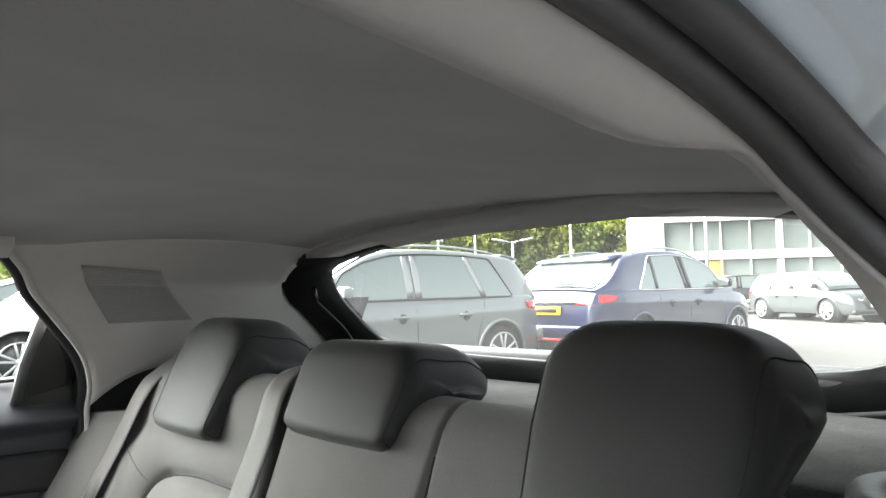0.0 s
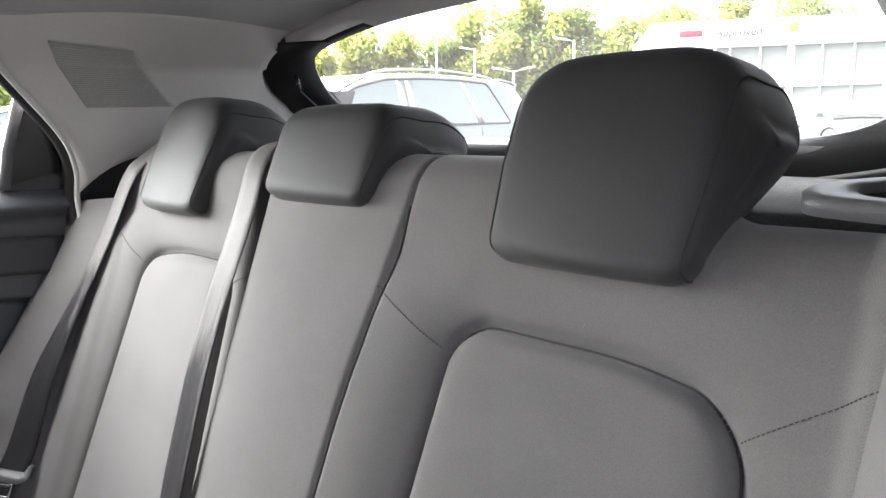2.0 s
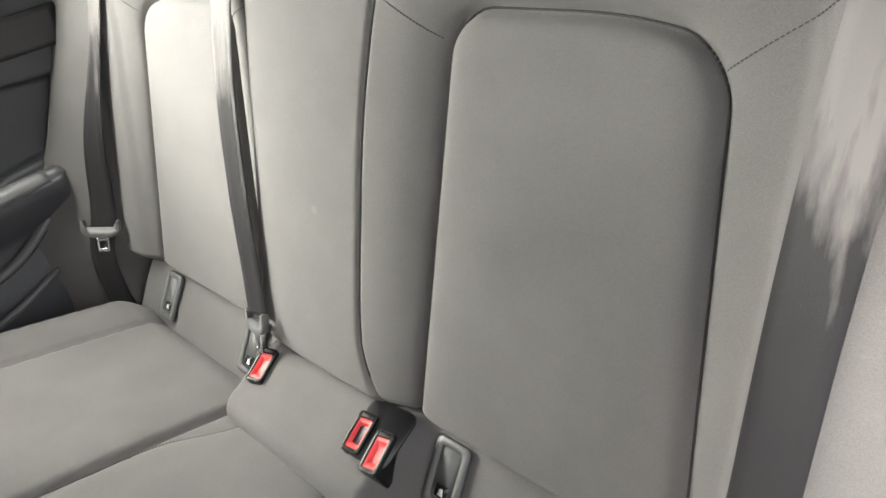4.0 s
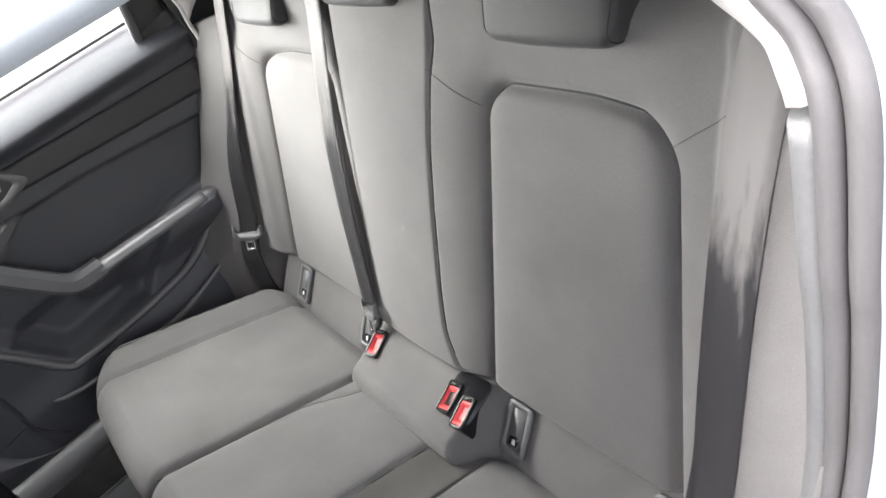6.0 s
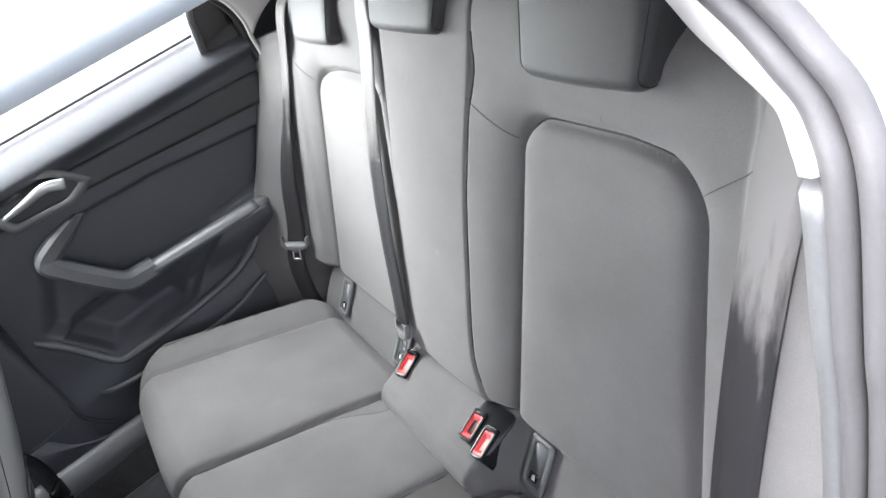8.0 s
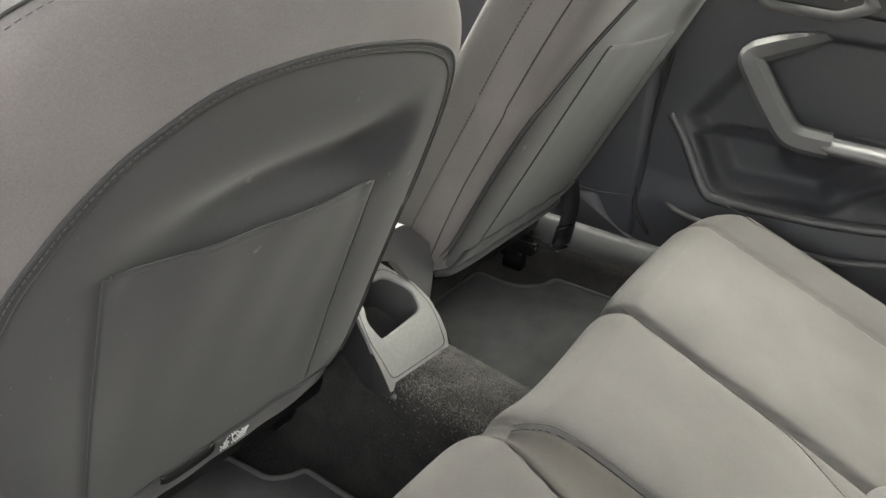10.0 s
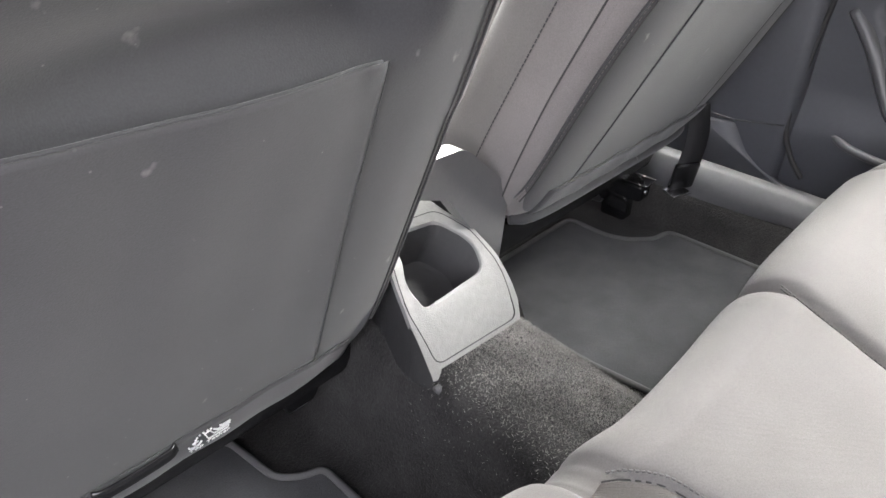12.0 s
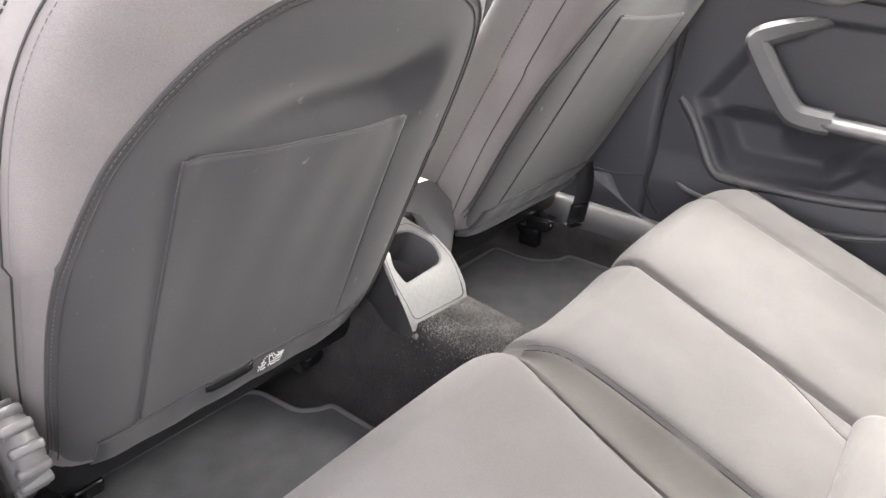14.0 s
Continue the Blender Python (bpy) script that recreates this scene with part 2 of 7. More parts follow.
# ---- mesh helpers ----
def part(name, bm, material, parent=None, label="", smooth=True):
    """Link a bmesh or a (verts, faces) pair as one mesh object under its thing."""
    me = bpy.data.meshes.new(name)
    if isinstance(bm, tuple):
        me.from_pydata(bm[0], [], bm[1])
        me.update()
    else:
        bmesh.ops.recalc_face_normals(bm, faces=bm.faces)
        bm.to_mesh(me)
        bm.free()
    for poly in me.polygons:
        poly.use_smooth = smooth
    me.materials.append(material)
    ob = new(name, me)
    if parent:
        ob.parent = parent
    if label:
        ob["label"] = label
    return ob


def thing(name, label, category, group="", kind="", at=(0, 0, 0), rz=0.0):
    ob = new(name)
    ob.matrix_world = pose(*at, 0, 0, rz)
    return tagged(ob, label, category, group, kind)


def sharp(ob, angle=40):
    """Split shading at hard edges."""
    m = ob.modifiers.new("edges", "EDGE_SPLIT")
    m.split_angle = radians(angle)
    return ob


def sheet(f, us, vs, back=None):
    """A grid surface p = f(u, v); with back(p, u, v) it becomes a closed slab."""
    nu, nv = len(us), len(vs)
    vts = [tuple(f(u, v)) for u in us for v in vs]
    fcs = [(i * nv + j, (i + 1) * nv + j, (i + 1) * nv + j + 1, i * nv + j + 1) for i in range(nu - 1) for j in range(nv - 1)]
    if back:
        n = nu * nv
        k = 0
        for u in us:
            for v in vs:
                vts.append(tuple(back(vts[k], u, v)))
                k += 1
        fcs += [tuple(n + q for q in reversed(fc)) for fc in fcs[:]]
        rim = [i * nv for i in range(nu)] + [(nu - 1) * nv + j for j in range(1, nv)] + [i * nv + nv - 1 for i in range(nu - 2, -1, -1)] + [j for j in range(nv - 2, 0, -1)]
        for a, b in zip(rim, rim[1:] + rim[:1]):
            fcs.append((b, a, n + a, n + b))
    bm = bmesh.new()
    bv = [bm.verts.new(p) for p in vts]
    for fc in fcs:
        try:
            bm.faces.new([bv[q] for q in fc])
        except ValueError:
            pass
    return bm


def lin(a, b, n):
    return [a + (b - a) * i / (n - 1) for i in range(n)]


def smooth01(x):
    x = min(1.0, max(0.0, x))
    return x * x * (3 - 2 * x)


def curve_at(pts, x):
    """Value at x of a smooth curve through (x, y) pairs."""
    if x <= pts[0][0]:
        return pts[0][1]
    n = len(pts)
    if x >= pts[-1][0]:
        return pts[-1][1]
    i = max(k for k in range(n - 1) if pts[k][0] <= x)

    def slope(k):
        lo, hi = max(0, k - 1), min(n - 1, k + 1)
        return (pts[hi][1] - pts[lo][1]) / (pts[hi][0] - pts[lo][0])
    (a, p), (b, q) = pts[i], pts[i + 1]
    h = b - a
    t = (x - a) / h
    return p * (2 * t ** 3 - 3 * t * t + 1) + slope(i) * h * (t ** 3 - 2 * t * t + t) + q * (3 * t * t - 2 * t ** 3) + slope(i + 1) * h * (t ** 3 - t * t)


def spline(pts, n=8):
    """Catmull-Rom through 3D points."""
    ps = [Vector(p) for p in pts]
    ps = [2 * ps[0] - ps[1]] + ps + [2 * ps[-1] - ps[-2]]
    out = []
    for i in range(1, len(ps) - 2):
        a, b, c, d = ps[i - 1:i + 3]
        for k in range(n):
            t = k / n
            out.append(0.5 * (2 * b + (c - a) * t + (2 * a - 5 * b + 4 * c - d) * t * t + (3 * b - a - 3 * c + d) * t ** 3))
    out.append(ps[-2])
    return out


def sweep(path, section, up=(0, 0, 1), closed=False, cap=True):
    """Carry a 2D section (side, up) along a path."""
    path = [Vector(p) for p in path]
    bm = bmesh.new()
    rings = []
    n = len(path)
    for i, p in enumerate(path):
        a = path[(i - 1) % n] if closed or i else path[0]
        b = path[(i + 1) % n] if closed or i < n - 1 else path[-1]
        t = (b - a).normalized()
        u = up(i / max(1, n - 1)) if callable(up) else up
        s = t.cross(Vector(u))
        s = s.normalized() if s.length > 1e-6 else Vector((1, 0, 0))
        w = s.cross(t).normalized()
        sec = section(i / max(1, n - 1)) if callable(section) else section
        rings.append([bm.verts.new(p + s * q[0] + w * q[1]) for q in sec])
    m = len(rings[0])
    for r, q in zip(rings, rings[1:] + (rings[:1] if closed else [])):
        for j in range(m):
            bm.faces.new((r[j], r[(j + 1) % m], q[(j + 1) % m], q[j]))
    if cap and not closed:
        bm.faces.new(list(reversed(rings[0])))
        bm.faces.new(rings[-1])
    return bm


def ring(r, n=8, ry=None):
    ry = r if ry is None else ry
    return [(r * math.cos(2 * math.pi * i / n), ry * math.sin(2 * math.pi * i / n)) for i in range(n)]


def tube(path, r, n=6, closed=False):
    return sweep(path, ring(r, n), (0.31, 0.17, 0.93), closed)


def rbox(sx, sy, sz, r=0.004, at=(0, 0, 0), m=None, seg=2):
    """A box with rounded edges, centred at `at`."""
    bm = bmesh.new()
    bmesh.ops.create_cube(bm, size=1)
    bmesh.ops.scale(bm, vec=(sx, sy, sz), verts=bm.verts)
    if r:
        bmesh.ops.bevel(bm, geom=list(bm.edges), offset=r, segments=seg, affect="EDGES", profile=0.5)
    bmesh.ops.transform(bm, matrix=Matrix.Translation(at) @ (m or Matrix()), verts=bm.verts)
    return bm


def prism(poly, depth, m=None, r=0.0, seg=2, taper=1.0):
    """A polygon in xy pulled out along z, then placed by m."""
    bm = bmesh.new()
    cx = sum(p[0] for p in poly) / len(poly)
    cy = sum(p[1] for p in poly) / len(poly)
    lo = [bm.verts.new((p[0], p[1], 0)) for p in poly]
    hi = [bm.verts.new((cx + (p[0] - cx) * taper, cy + (p[1] - cy) * taper, depth)) for p in poly]
    bm.faces.new(list(reversed(lo)))
    top = bm.faces.new(hi)
    n = len(poly)
    for i in range(n):
        bm.faces.new((lo[i], lo[(i + 1) % n], hi[(i + 1) % n], hi[i]))
    if r:
        bmesh.ops.bevel(bm, geom=list(top.edges), offset=r, segments=seg, affect="EDGES", profile=0.5)
    bmesh.ops.transform(bm, matrix=m or Matrix(), verts=bm.verts)
    return bm


def round_poly(poly, r, n=4):
    """Round the corners of a polygon."""
    out = []
    k = len(poly)
    for i in range(k):
        a, b, c = Vector(poly[i - 1]), Vector(poly[i]), Vector(poly[(i + 1) % k])
        d0, d1 = (a - b), (c - b)
        q = min(r, d0.length * 0.45, d1.length * 0.45)
        p0, p1 = b + d0.normalized() * q, b + d1.normalized() * q
        for j in range(n + 1):
            t = j / n
            out.append(tuple((1 - t) ** 2 * p0 + 2 * t * (1 - t) * b + t * t * p1))
    return out


def dense(poly, n=5):
    return [tuple(Vector(p).lerp(Vector(q), k / n)) for p, q in zip(poly, poly[1:] + poly[:1]) for k in range(n)]


def frame_bar(poly, inner, depth, m=None):
    """A flat frame between two outlines of equal count, pulled out along z."""
    bm = bmesh.new()
    n = len(poly)
    L = [[bm.verts.new((p[0], p[1], z)) for p in loop] for loop, z in ((poly, 0), (poly, depth), (inner, depth), (inner, 0))]
    for a, b in zip(L, L[1:] + L[:1]):
        for i in range(n):
            bm.faces.new((a[i], a[(i + 1) % n], b[(i + 1) % n], b[i]))
    bmesh.ops.transform(bm, matrix=m or Matrix(), verts=bm.verts)
    return bm


def cyl(r, h, n=24, r2=None, m=None, bevel=0.0):
    bm = bmesh.new()
    bmesh.ops.create_cone(bm, cap_ends=True, segments=n, radius1=r, radius2=r if r2 is None else r2, depth=h)
    if bevel:
        bmesh.ops.bevel(bm, geom=[e for e in bm.edges if len(e.link_faces) == 2 and any(len(f.verts) > 4 for f in e.link_faces)], offset=bevel, segments=2, affect="EDGES")
    bmesh.ops.transform(bm, matrix=m or Matrix(), verts=bm.verts)
    return bm


def lettering(name, text, size, material, parent, m, depth=0.0004, label=""):
    cu = bpy.data.curves.new(name, "FONT")
    cu.body, cu.size, cu.extrude, cu.align_x = text, size, depth, "CENTER"
    tmp = bpy.data.objects.new(name, cu)
    scene.collection.objects.link(tmp)
    me = bpy.data.meshes.new_from_object(tmp.evaluated_get(bpy.context.evaluated_depsgraph_get()))
    bpy.data.objects.remove(tmp)
    me.transform(m)
    me.materials.clear()
    me.materials.append(material)
    ob = new(name, me)
    ob.parent = parent
    if label:
        ob["label"] = label
    return ob


def axes(o, x, y, z):
    """Matrix with given origin and axis directions."""
    m = Matrix((Vector(x).normalized(), Vector(y).normalized(), Vector(z).normalized())).transposed().to_4x4()
    m.translation = o
    return m

# ---- shell of the car: roof, pillars, floor, sides ----
def side_x(z, y=0.0):
    """Half width of the cabin's side trim at a height."""
    return 0.665 - 0.55 * max(0.0, z - 1.08) - 0.9 * max(0.0, z - 1.29) + 0.12 * min(0.0, y + 0.04)


def liner_z(x, y):
    return 1.392 - 0.16 * x * x - 1.0 * max(0.0, abs(x) - 0.36) ** 2 - 0.10 * max(0.0, -y - 0.1) ** 2 - 0.05 * max(0.0, y - 0.5) ** 2


ceiling = part("ceiling", sheet(lambda u, v: (u, v, liner_z(u, v)), lin(-0.462, 0.475, 41), lin(-0.465, 1.3, 50), lambda p, u, v: (p[0] * 1.1, p[1], p[2] + 0.03)), M_LINER)
tagged(ceiling, "grey woven headliner curving down to the pillars", "ceiling", kind="structure")

DOOR_EDGE = [(1.0, -0.15), (1.085, -0.146), (1.125, -0.143), (1.178, -0.121), (1.251, -0.06), (1.279, -0.035), (1.311, -0.012), (1.34, 0.02), (1.38, 0.06)]
RING_EDGE = [(1.0, -0.66), (1.15, -0.60), (1.216, -0.518), (1.264, -0.455), (1.303, -0.432), (1.335, -0.44), (1.38, -0.45)]
NEAR_SHIFT = -0.05


def pillar(sgn, name, shift, out, base):
    def f(u, v):
        y = (curve_at(DOOR_EDGE, v) + shift) * (1 - u) + curve_at(RING_EDGE, v) * u
        bulge = 0.010 * math.sin(math.pi * u)
        return (sgn * (side_x(v, y) - bulge + out), y, v)
    def g(u, v):
        z0 = base + 0.070 * (1 - math.exp(-u / 0.12))
        return f(u, z0 + (1.362 - z0) * v)
    ob = part(name, sheet(g, lin(0, 1, 30), lin(0, 1, 26), lambda p, u, v: (p[0] + sgn * 0.02, p[1], p[2])), M_TRIM)
    return ob


pr = pillar(1, "pillar_trim_right", 0.0, 0.0, 1.088)
tagged(pr, "pale grey plastic pillar trim with a speaker grille", "pillar trim", kind="structure")
pl_ = pillar(-1, "pillar_trim_left", NEAR_SHIFT, 0.0, 1.15)
tagged(pl_, "pale grey plastic pillar trim beside the open door", "pillar trim", kind="structure")

for sgn, nm in ((1, "side_lining_right"), (-1, "side_lining_left")):
    sl_ = part(nm, sheet(lambda u, v, sgn=sgn: (sgn * (side_x(v, u) + (0.03 if sgn > 0 else 0.015)), u, v), lin(-0.66, -0.13 if sgn > 0 else -0.2, 14), lin(0.5, 1.26, 14), lambda p, u, v, sgn=sgn: (p[0] + sgn * 0.02, p[1], p[2])), M_INLAY)
    tagged(sl_, "black lining between pillar trim and rear seat", "side lining", kind="structure")

# speaker grille in the right pillar trim
GR = [(-0.079, 1.320), (-0.196, 1.312), (-0.280, 1.229), (-0.145, 1.228)]


def grille_pt(u, v):
    a = Vector(GR[0]).lerp(Vector(GR[1]), u)
    b = Vector(GR[3]).lerp(Vector(GR[2]), u)
    p = a.lerp(b, v)
    return p


def grille_f(u, v):
    p = grille_pt(u, v)
    t = (p[0] - (curve_at(DOOR_EDGE, p[1]))) / (curve_at(RING_EDGE, p[1]) - curve_at(DOOR_EDGE, p[1]))
    return (side_x(p[1], p[0]) - 0.010 * math.sin(math.pi * t) - 0.0022, p[0], p[1])


part("speaker_grille", sheet(grille_f, lin(0, 1, 14), lin(0, 1, 10), lambda p, u, v: (p[0] + 0.004, p[1], p[2])), M_GRILLE, pr, "perforated grey speaker mesh")
holes = bmesh.new()
for i in range(48):
    for j in range(28):
        u, v = (i + 0.7 + 0.5 * (j % 2)) / 50, (j + 0.8) / 29.5
        c = Vector(grille_f(u, v)) + Vector((-0.0006, 0, 0))
        vs = [holes.verts.new(c + Vector((0, 0.0009 * math.cos(a), 0.0009 * math.sin(a)))) for a in (0, 1.05, 2.1, 3.14, 4.19, 5.24)]
        holes.faces.new(vs)
part("grille_hole", holes, M_HOLE, pr)["kind"] = "stuff"

# edge and door seal of the far side
def far_edge(off, zs):
    return [(side_x(z) - 0.001 + off[0], curve_at(DOOR_EDGE, z) + off[1], z) for z in zs]


part("pillar_edge", sweep(far_edge((-0.002, 0.002), lin(1.03, 1.365, 30)), ring(0.005, 8), (1, 0, 0)), M_TRIM, pr, "pale rolled edge")
part("door_seal", sweep(far_edge((0.012, 0.008), lin(0.95, 1.365, 30)), ring(0.009, 8), (1, 0, 0)), M_RUBBER, pr, "black rubber door seal")

# roof side trim above the far doors
path = spline([(0.470, 0.02, 1.350), (0.478, 0.3, 1.348), (0.482, 0.7, 1.345), (0.475, 1.25, 1.33)], 6)
o = part("trim_roof_right", sweep(path, [(-0.03, 0.012), (0.02, 0.016), (0.036, 0.006), (0.036, -0.014), (0.01, -0.022), (-0.03, -0.008)], (0, 0, 1)), M_TRIM)
tagged(o, "pale grey trim along the roof edge above the doors", "roof trim", kind="structure")

# tailgate opening with rear window
def loop_resample(half, n=60):
    pts = spline(half, 10)
    ln = [0.0]
    for a, b in zip(pts, pts[1:]):
        ln.append(ln[-1] + (b - a).length)
    res = []
    for k in range(n):
        s = ln[-1] * k / (n - 1)
        i = max(j for j in range(len(ln)) if ln[j] <= s + 1e-9)
        i = min(i, len(pts) - 2)
        t = (s - ln[i]) / max(1e-9, ln[i + 1] - ln[i])
        res.append(pts[i].lerp(pts[i + 1], t))
    return res


GATE_OUT = loop_resample([(0, -0.415, 1.377), (0.2, -0.417, 1.370), (0.38, -0.424, 1.349), (0.470, -0.432, 1.328), (0.504, -0.430, 1.303), (0.520, -0.452, 1.264), (0.535, -0.520, 1.216), (0.53, -0.6, 1.15), (0.3, -0.64, 1.10), (0, -0.645, 1.09)])
GATE_MID = loop_resample([(0, -0.466, 1.369), (0.2, -0.468, 1.364), (0.37, -0.476, 1.346), (0.465, -0.488, 1.324), (0.495, -0.510, 1.29), (0.502, -0.545, 1.255), (0.497, -0.58, 1.216), (0.46, -0.625, 1.165), (0.3, -0.642, 1.14), (0, -0.648, 1.135)])
GATE_IN = loop_resample([(0, -0.478, 1.360), (0.2, -0.482, 1.354), (0.372, -0.494, 1.338), (0.452, -0.512, 1.318), (0.480, -0.546, 1.275), (0.472, -0.581, 1.232), (0.43, -0.623, 1.178), (0.3, -0.642, 1.157), (0, -0.644, 1.153)])


tail = thing("tailgate", "closed tailgate with a slanted rear window and dark inner trim", "tailgate", kind="structure")
for nm, rngs, mt in (("upper_trim", (range(0, 20), range(0, 14)), M_TRIM), ("side_trim", (range(19, 60), range(13, 60)), M_INLAY)):
    bm = bmesh.new()
    for sgn in (1, -1):
        for a, b, rng in ((GATE_OUT, GATE_MID, rngs[0]), (GATE_MID, GATE_IN, rngs[1])):
            near = 6 if sgn < 0 else 0
            for k in range(rng[0] + (near if rng[0] else 0), rng[-1] + (near if rng[-1] < 59 else 0)):
                bm.faces.new([bm.verts.new((sgn * p[0], p[1], p[2])) for p in (a[k], a[k + 1], b[k + 1], b[k])])
    bmesh.ops.remove_doubles(bm, verts=bm.verts, dist=1e-5)
    bmesh.ops.solidify(bm, geom=list(bm.faces), thickness=-0.01)
    part(nm, bm, mt, tail)
loop_all = [Vector(p) for p in GATE_OUT] + [Vector((-p[0], p[1], p[2])) for p in reversed(GATE_OUT[1:-1])]
part("gate_seal", sweep([p for p in loop_all if p.z < 1.342], ring(0.006, 8), (0, 1, 0.3)), M_RUBBER, tail, "black rubber tailgate seal")
loop_in = [Vector(p) for p in GATE_IN] + [Vector((-p[0], p[1], p[2])) for p in reversed(GATE_IN[1:-1])]
bm = bmesh.new()
bm.faces.new([bm.verts.new(p + Vector((0, -0.012, -0.006))) for p in loop_in])
part("window_pane", bm, M_DUSTY, tail, "dusty clear rear window pane", False)
for sgn in (1, -1):
    hk = Vector((sgn * 0.487, -0.497, 1.268))
    part("hook", tube(spline([hk, hk + Vector((-sgn * 0.012, 0.012, 0.012)), hk + Vector((-sgn * 0.02, 0.016, 0.0)), hk + Vector((-sgn * 0.015, 0.01, -0.012))], 5), 0.005), M_BLACKP, tail, "black parcel shelf cord hook")
    if sgn < 0:
        continue
    part("cord", tube(spline([hk + Vector((-sgn * 0.012, 0.016, -0.006)), (sgn * 0.47, -0.51, 1.235), (sgn * 0.44, -0.535, 1.195), (sgn * 0.40, -0.55, 1.13)], 8), 0.0025, 5), M_RUBBER, tail, "thin black shelf cord")
shelf = part("parcel_shelf", rbox(1.06, 0.36, 0.02, 0.006, (0, -0.47, 1.105)), M_FELT)
tagged(shelf, "black parcel shelf behind the rear seat", "parcel shelf")
# lower half of the tailgate and outer skin, seen from nowhere but closing the cabin
part("lower_panel", rbox(1.2, 0.04, 0.8, 0.01, (0, -0.72, 0.76)), M_PLAST2, tail)
roof = part("roof_skin", sheet(lambda u, v: (u, v, 1.45 - 0.12 * u * u - 0.3 * max(0, abs(u) - 0.42) ** 2 * 6), lin(-0.6, 0.6, 20), lin(-0.56, 1.35, 12), lambda p, u, v: (p[0], p[1], p[2] - 0.012)), M_OWNPAINT)
tagged(roof, "pale blue-grey painted car roof over the cabin", "car roof", kind="structure")

# ---- the open left rear doorway: jamb, seals, painted body ----
NEAR_EDGE = [(-0.50, 0.85, 1.352), (-0.50, 0.45, 1.362), (-0.50, 0.25, 1.362), (-0.503, 0.08, 1.350), (-0.510, -0.004, 1.332), (-0.520, -0.030, 1.313), (-0.530, -0.045, 1.298), (-0.555, -0.062, 1.268), (-0.585, -0.072, 1.235), (-0.612, -0.075, 1.207), (-0.633, -0.074, 1.183), (-0.650, -0.073, 1.158), (-0.664, -0.064, 1.115), (-0.667, -0.056, 1.0), (-0.667, -0.057, 0.95), (-0.667, -0.050, 0.85), (-0.667, -0.036, 0.77), (-0.667, 0.0, 0.68), (-0.667, 0.08, 0.57), (-0.667, 0.2, 0.49), (-0.667, 0.32, 0.45), (-0.667, 0.85, 0.435)]
near_path = spline(NEAR_EDGE, 5)
jamb = thing("door_frame", "open rear doorway with painted jamb and black rubber seals", "door frame", kind="structure")
part("jamb", sweep(near_path, [(-0.010, 0.001), (-0.010, 0.020), (-0.026, 0.026), (-0.036, 0.05), (-0.046, 0.075), (-0.12, 0.08), (-0.12, 0.001)], (-1, 0, 0)), M_OWNPAINT, jamb, "pale blue-grey painted jamb")
part("inner_seal", sweep(near_path, [(0.010 * math.cos(a) - 0.006, 0.0085 * math.sin(a) - 0.0085) for a in lin(0, 5.6, 12)], (-1, 0, 0)), M_SEAL, jamb, "thick grey rubber door seal")
part("flange_seal", sweep(near_path, [(0.009 * math.cos(a) - 0.008, 0.009 * math.sin(a) + 0.0095) for a in lin(0, 5.6, 12)], (-1, 0, 0)), M_SEAL, jamb, "second grey rubber lip")


def cant_section(t):
    """The pale trim narrows a little down the pillar and tucks under the headliner above."""
    k = 1 - smooth01((t - 0.26) / 0.12)
    w = 0.031 + 0.011 * k + 0.012 * smooth01((t - 0.52) / 0.14) * (1 - smooth01((t - 0.68) / 0.17))
    dip = -0.010 * smooth01((t - 0.30) / 0.10) * (1 - smooth01((t - 0.5) / 0.3))
    dip += 0.018 * k
    e = 1 - k
    return [(0.0, -0.014), (0.003 + 0.006 * k, -0.017), (0.003 + 0.008 * k + dip * 0.5, -w * 0.6), (dip, -w + 0.003), (dip - 0.004 - 0.012 * e, -w - 0.002 * e), (dip - 0.004 - 0.030 * e, -w - 0.008 * e), (-0.055, -w - 0.008 * e), (-0.055, -0.014)]


k0 = [i for i, p in enumerate(near_path) if p[2] > 1.118]
part("cant_trim", sweep(near_path[:max(k0) + 1], cant_section, (-1, 0, 0)), M_TRIM, jamb, "pale grey inner trim of the doorway")
part("lower_trim", sweep(near_path[max(k0) + 1:], [(0.0, -0.014), (0.003, -0.018), (0.002, -0.028), (-0.012, -0.034), (-0.09, -0.036), (-0.09, -0.012)], (-1, 0, 0)), M_GREYP, jamb, "slate plastic trim beside the seat")


jp = Vector(near_path[18])
js = (Vector(near_path[19]) - Vector(near_path[17])).normalized().cross(Vector((-1, 0, 0))).normalized()
part("trim_joint", tube([jp + js * q + Vector((h, 0, 0)) for q, h in ((0.0030, 0.0165), (0.0034, 0.0195), (0.0012, 0.0285))], 0.0007, 5), M_GREYP, jamb, "dark joint between trim pieces")


# side walls below the windows, with wheel arch humps behind the seat
def quarter(sgn, y0, y1, name, label):
    o = part(name, sheet(lambda u, v: (sgn * (0.775 + 0.03 * math.sin(math.pi * (v - 0.3) / 0.85)), u, v), lin(y0, y1, 8), lin(0.3, 1.1, 8), lambda p, u, v: (p[0] - sgn * 0.02, p[1], p[2])), M_OWNPAINT)
    return tagged(o, label, "body side", kind="structure")


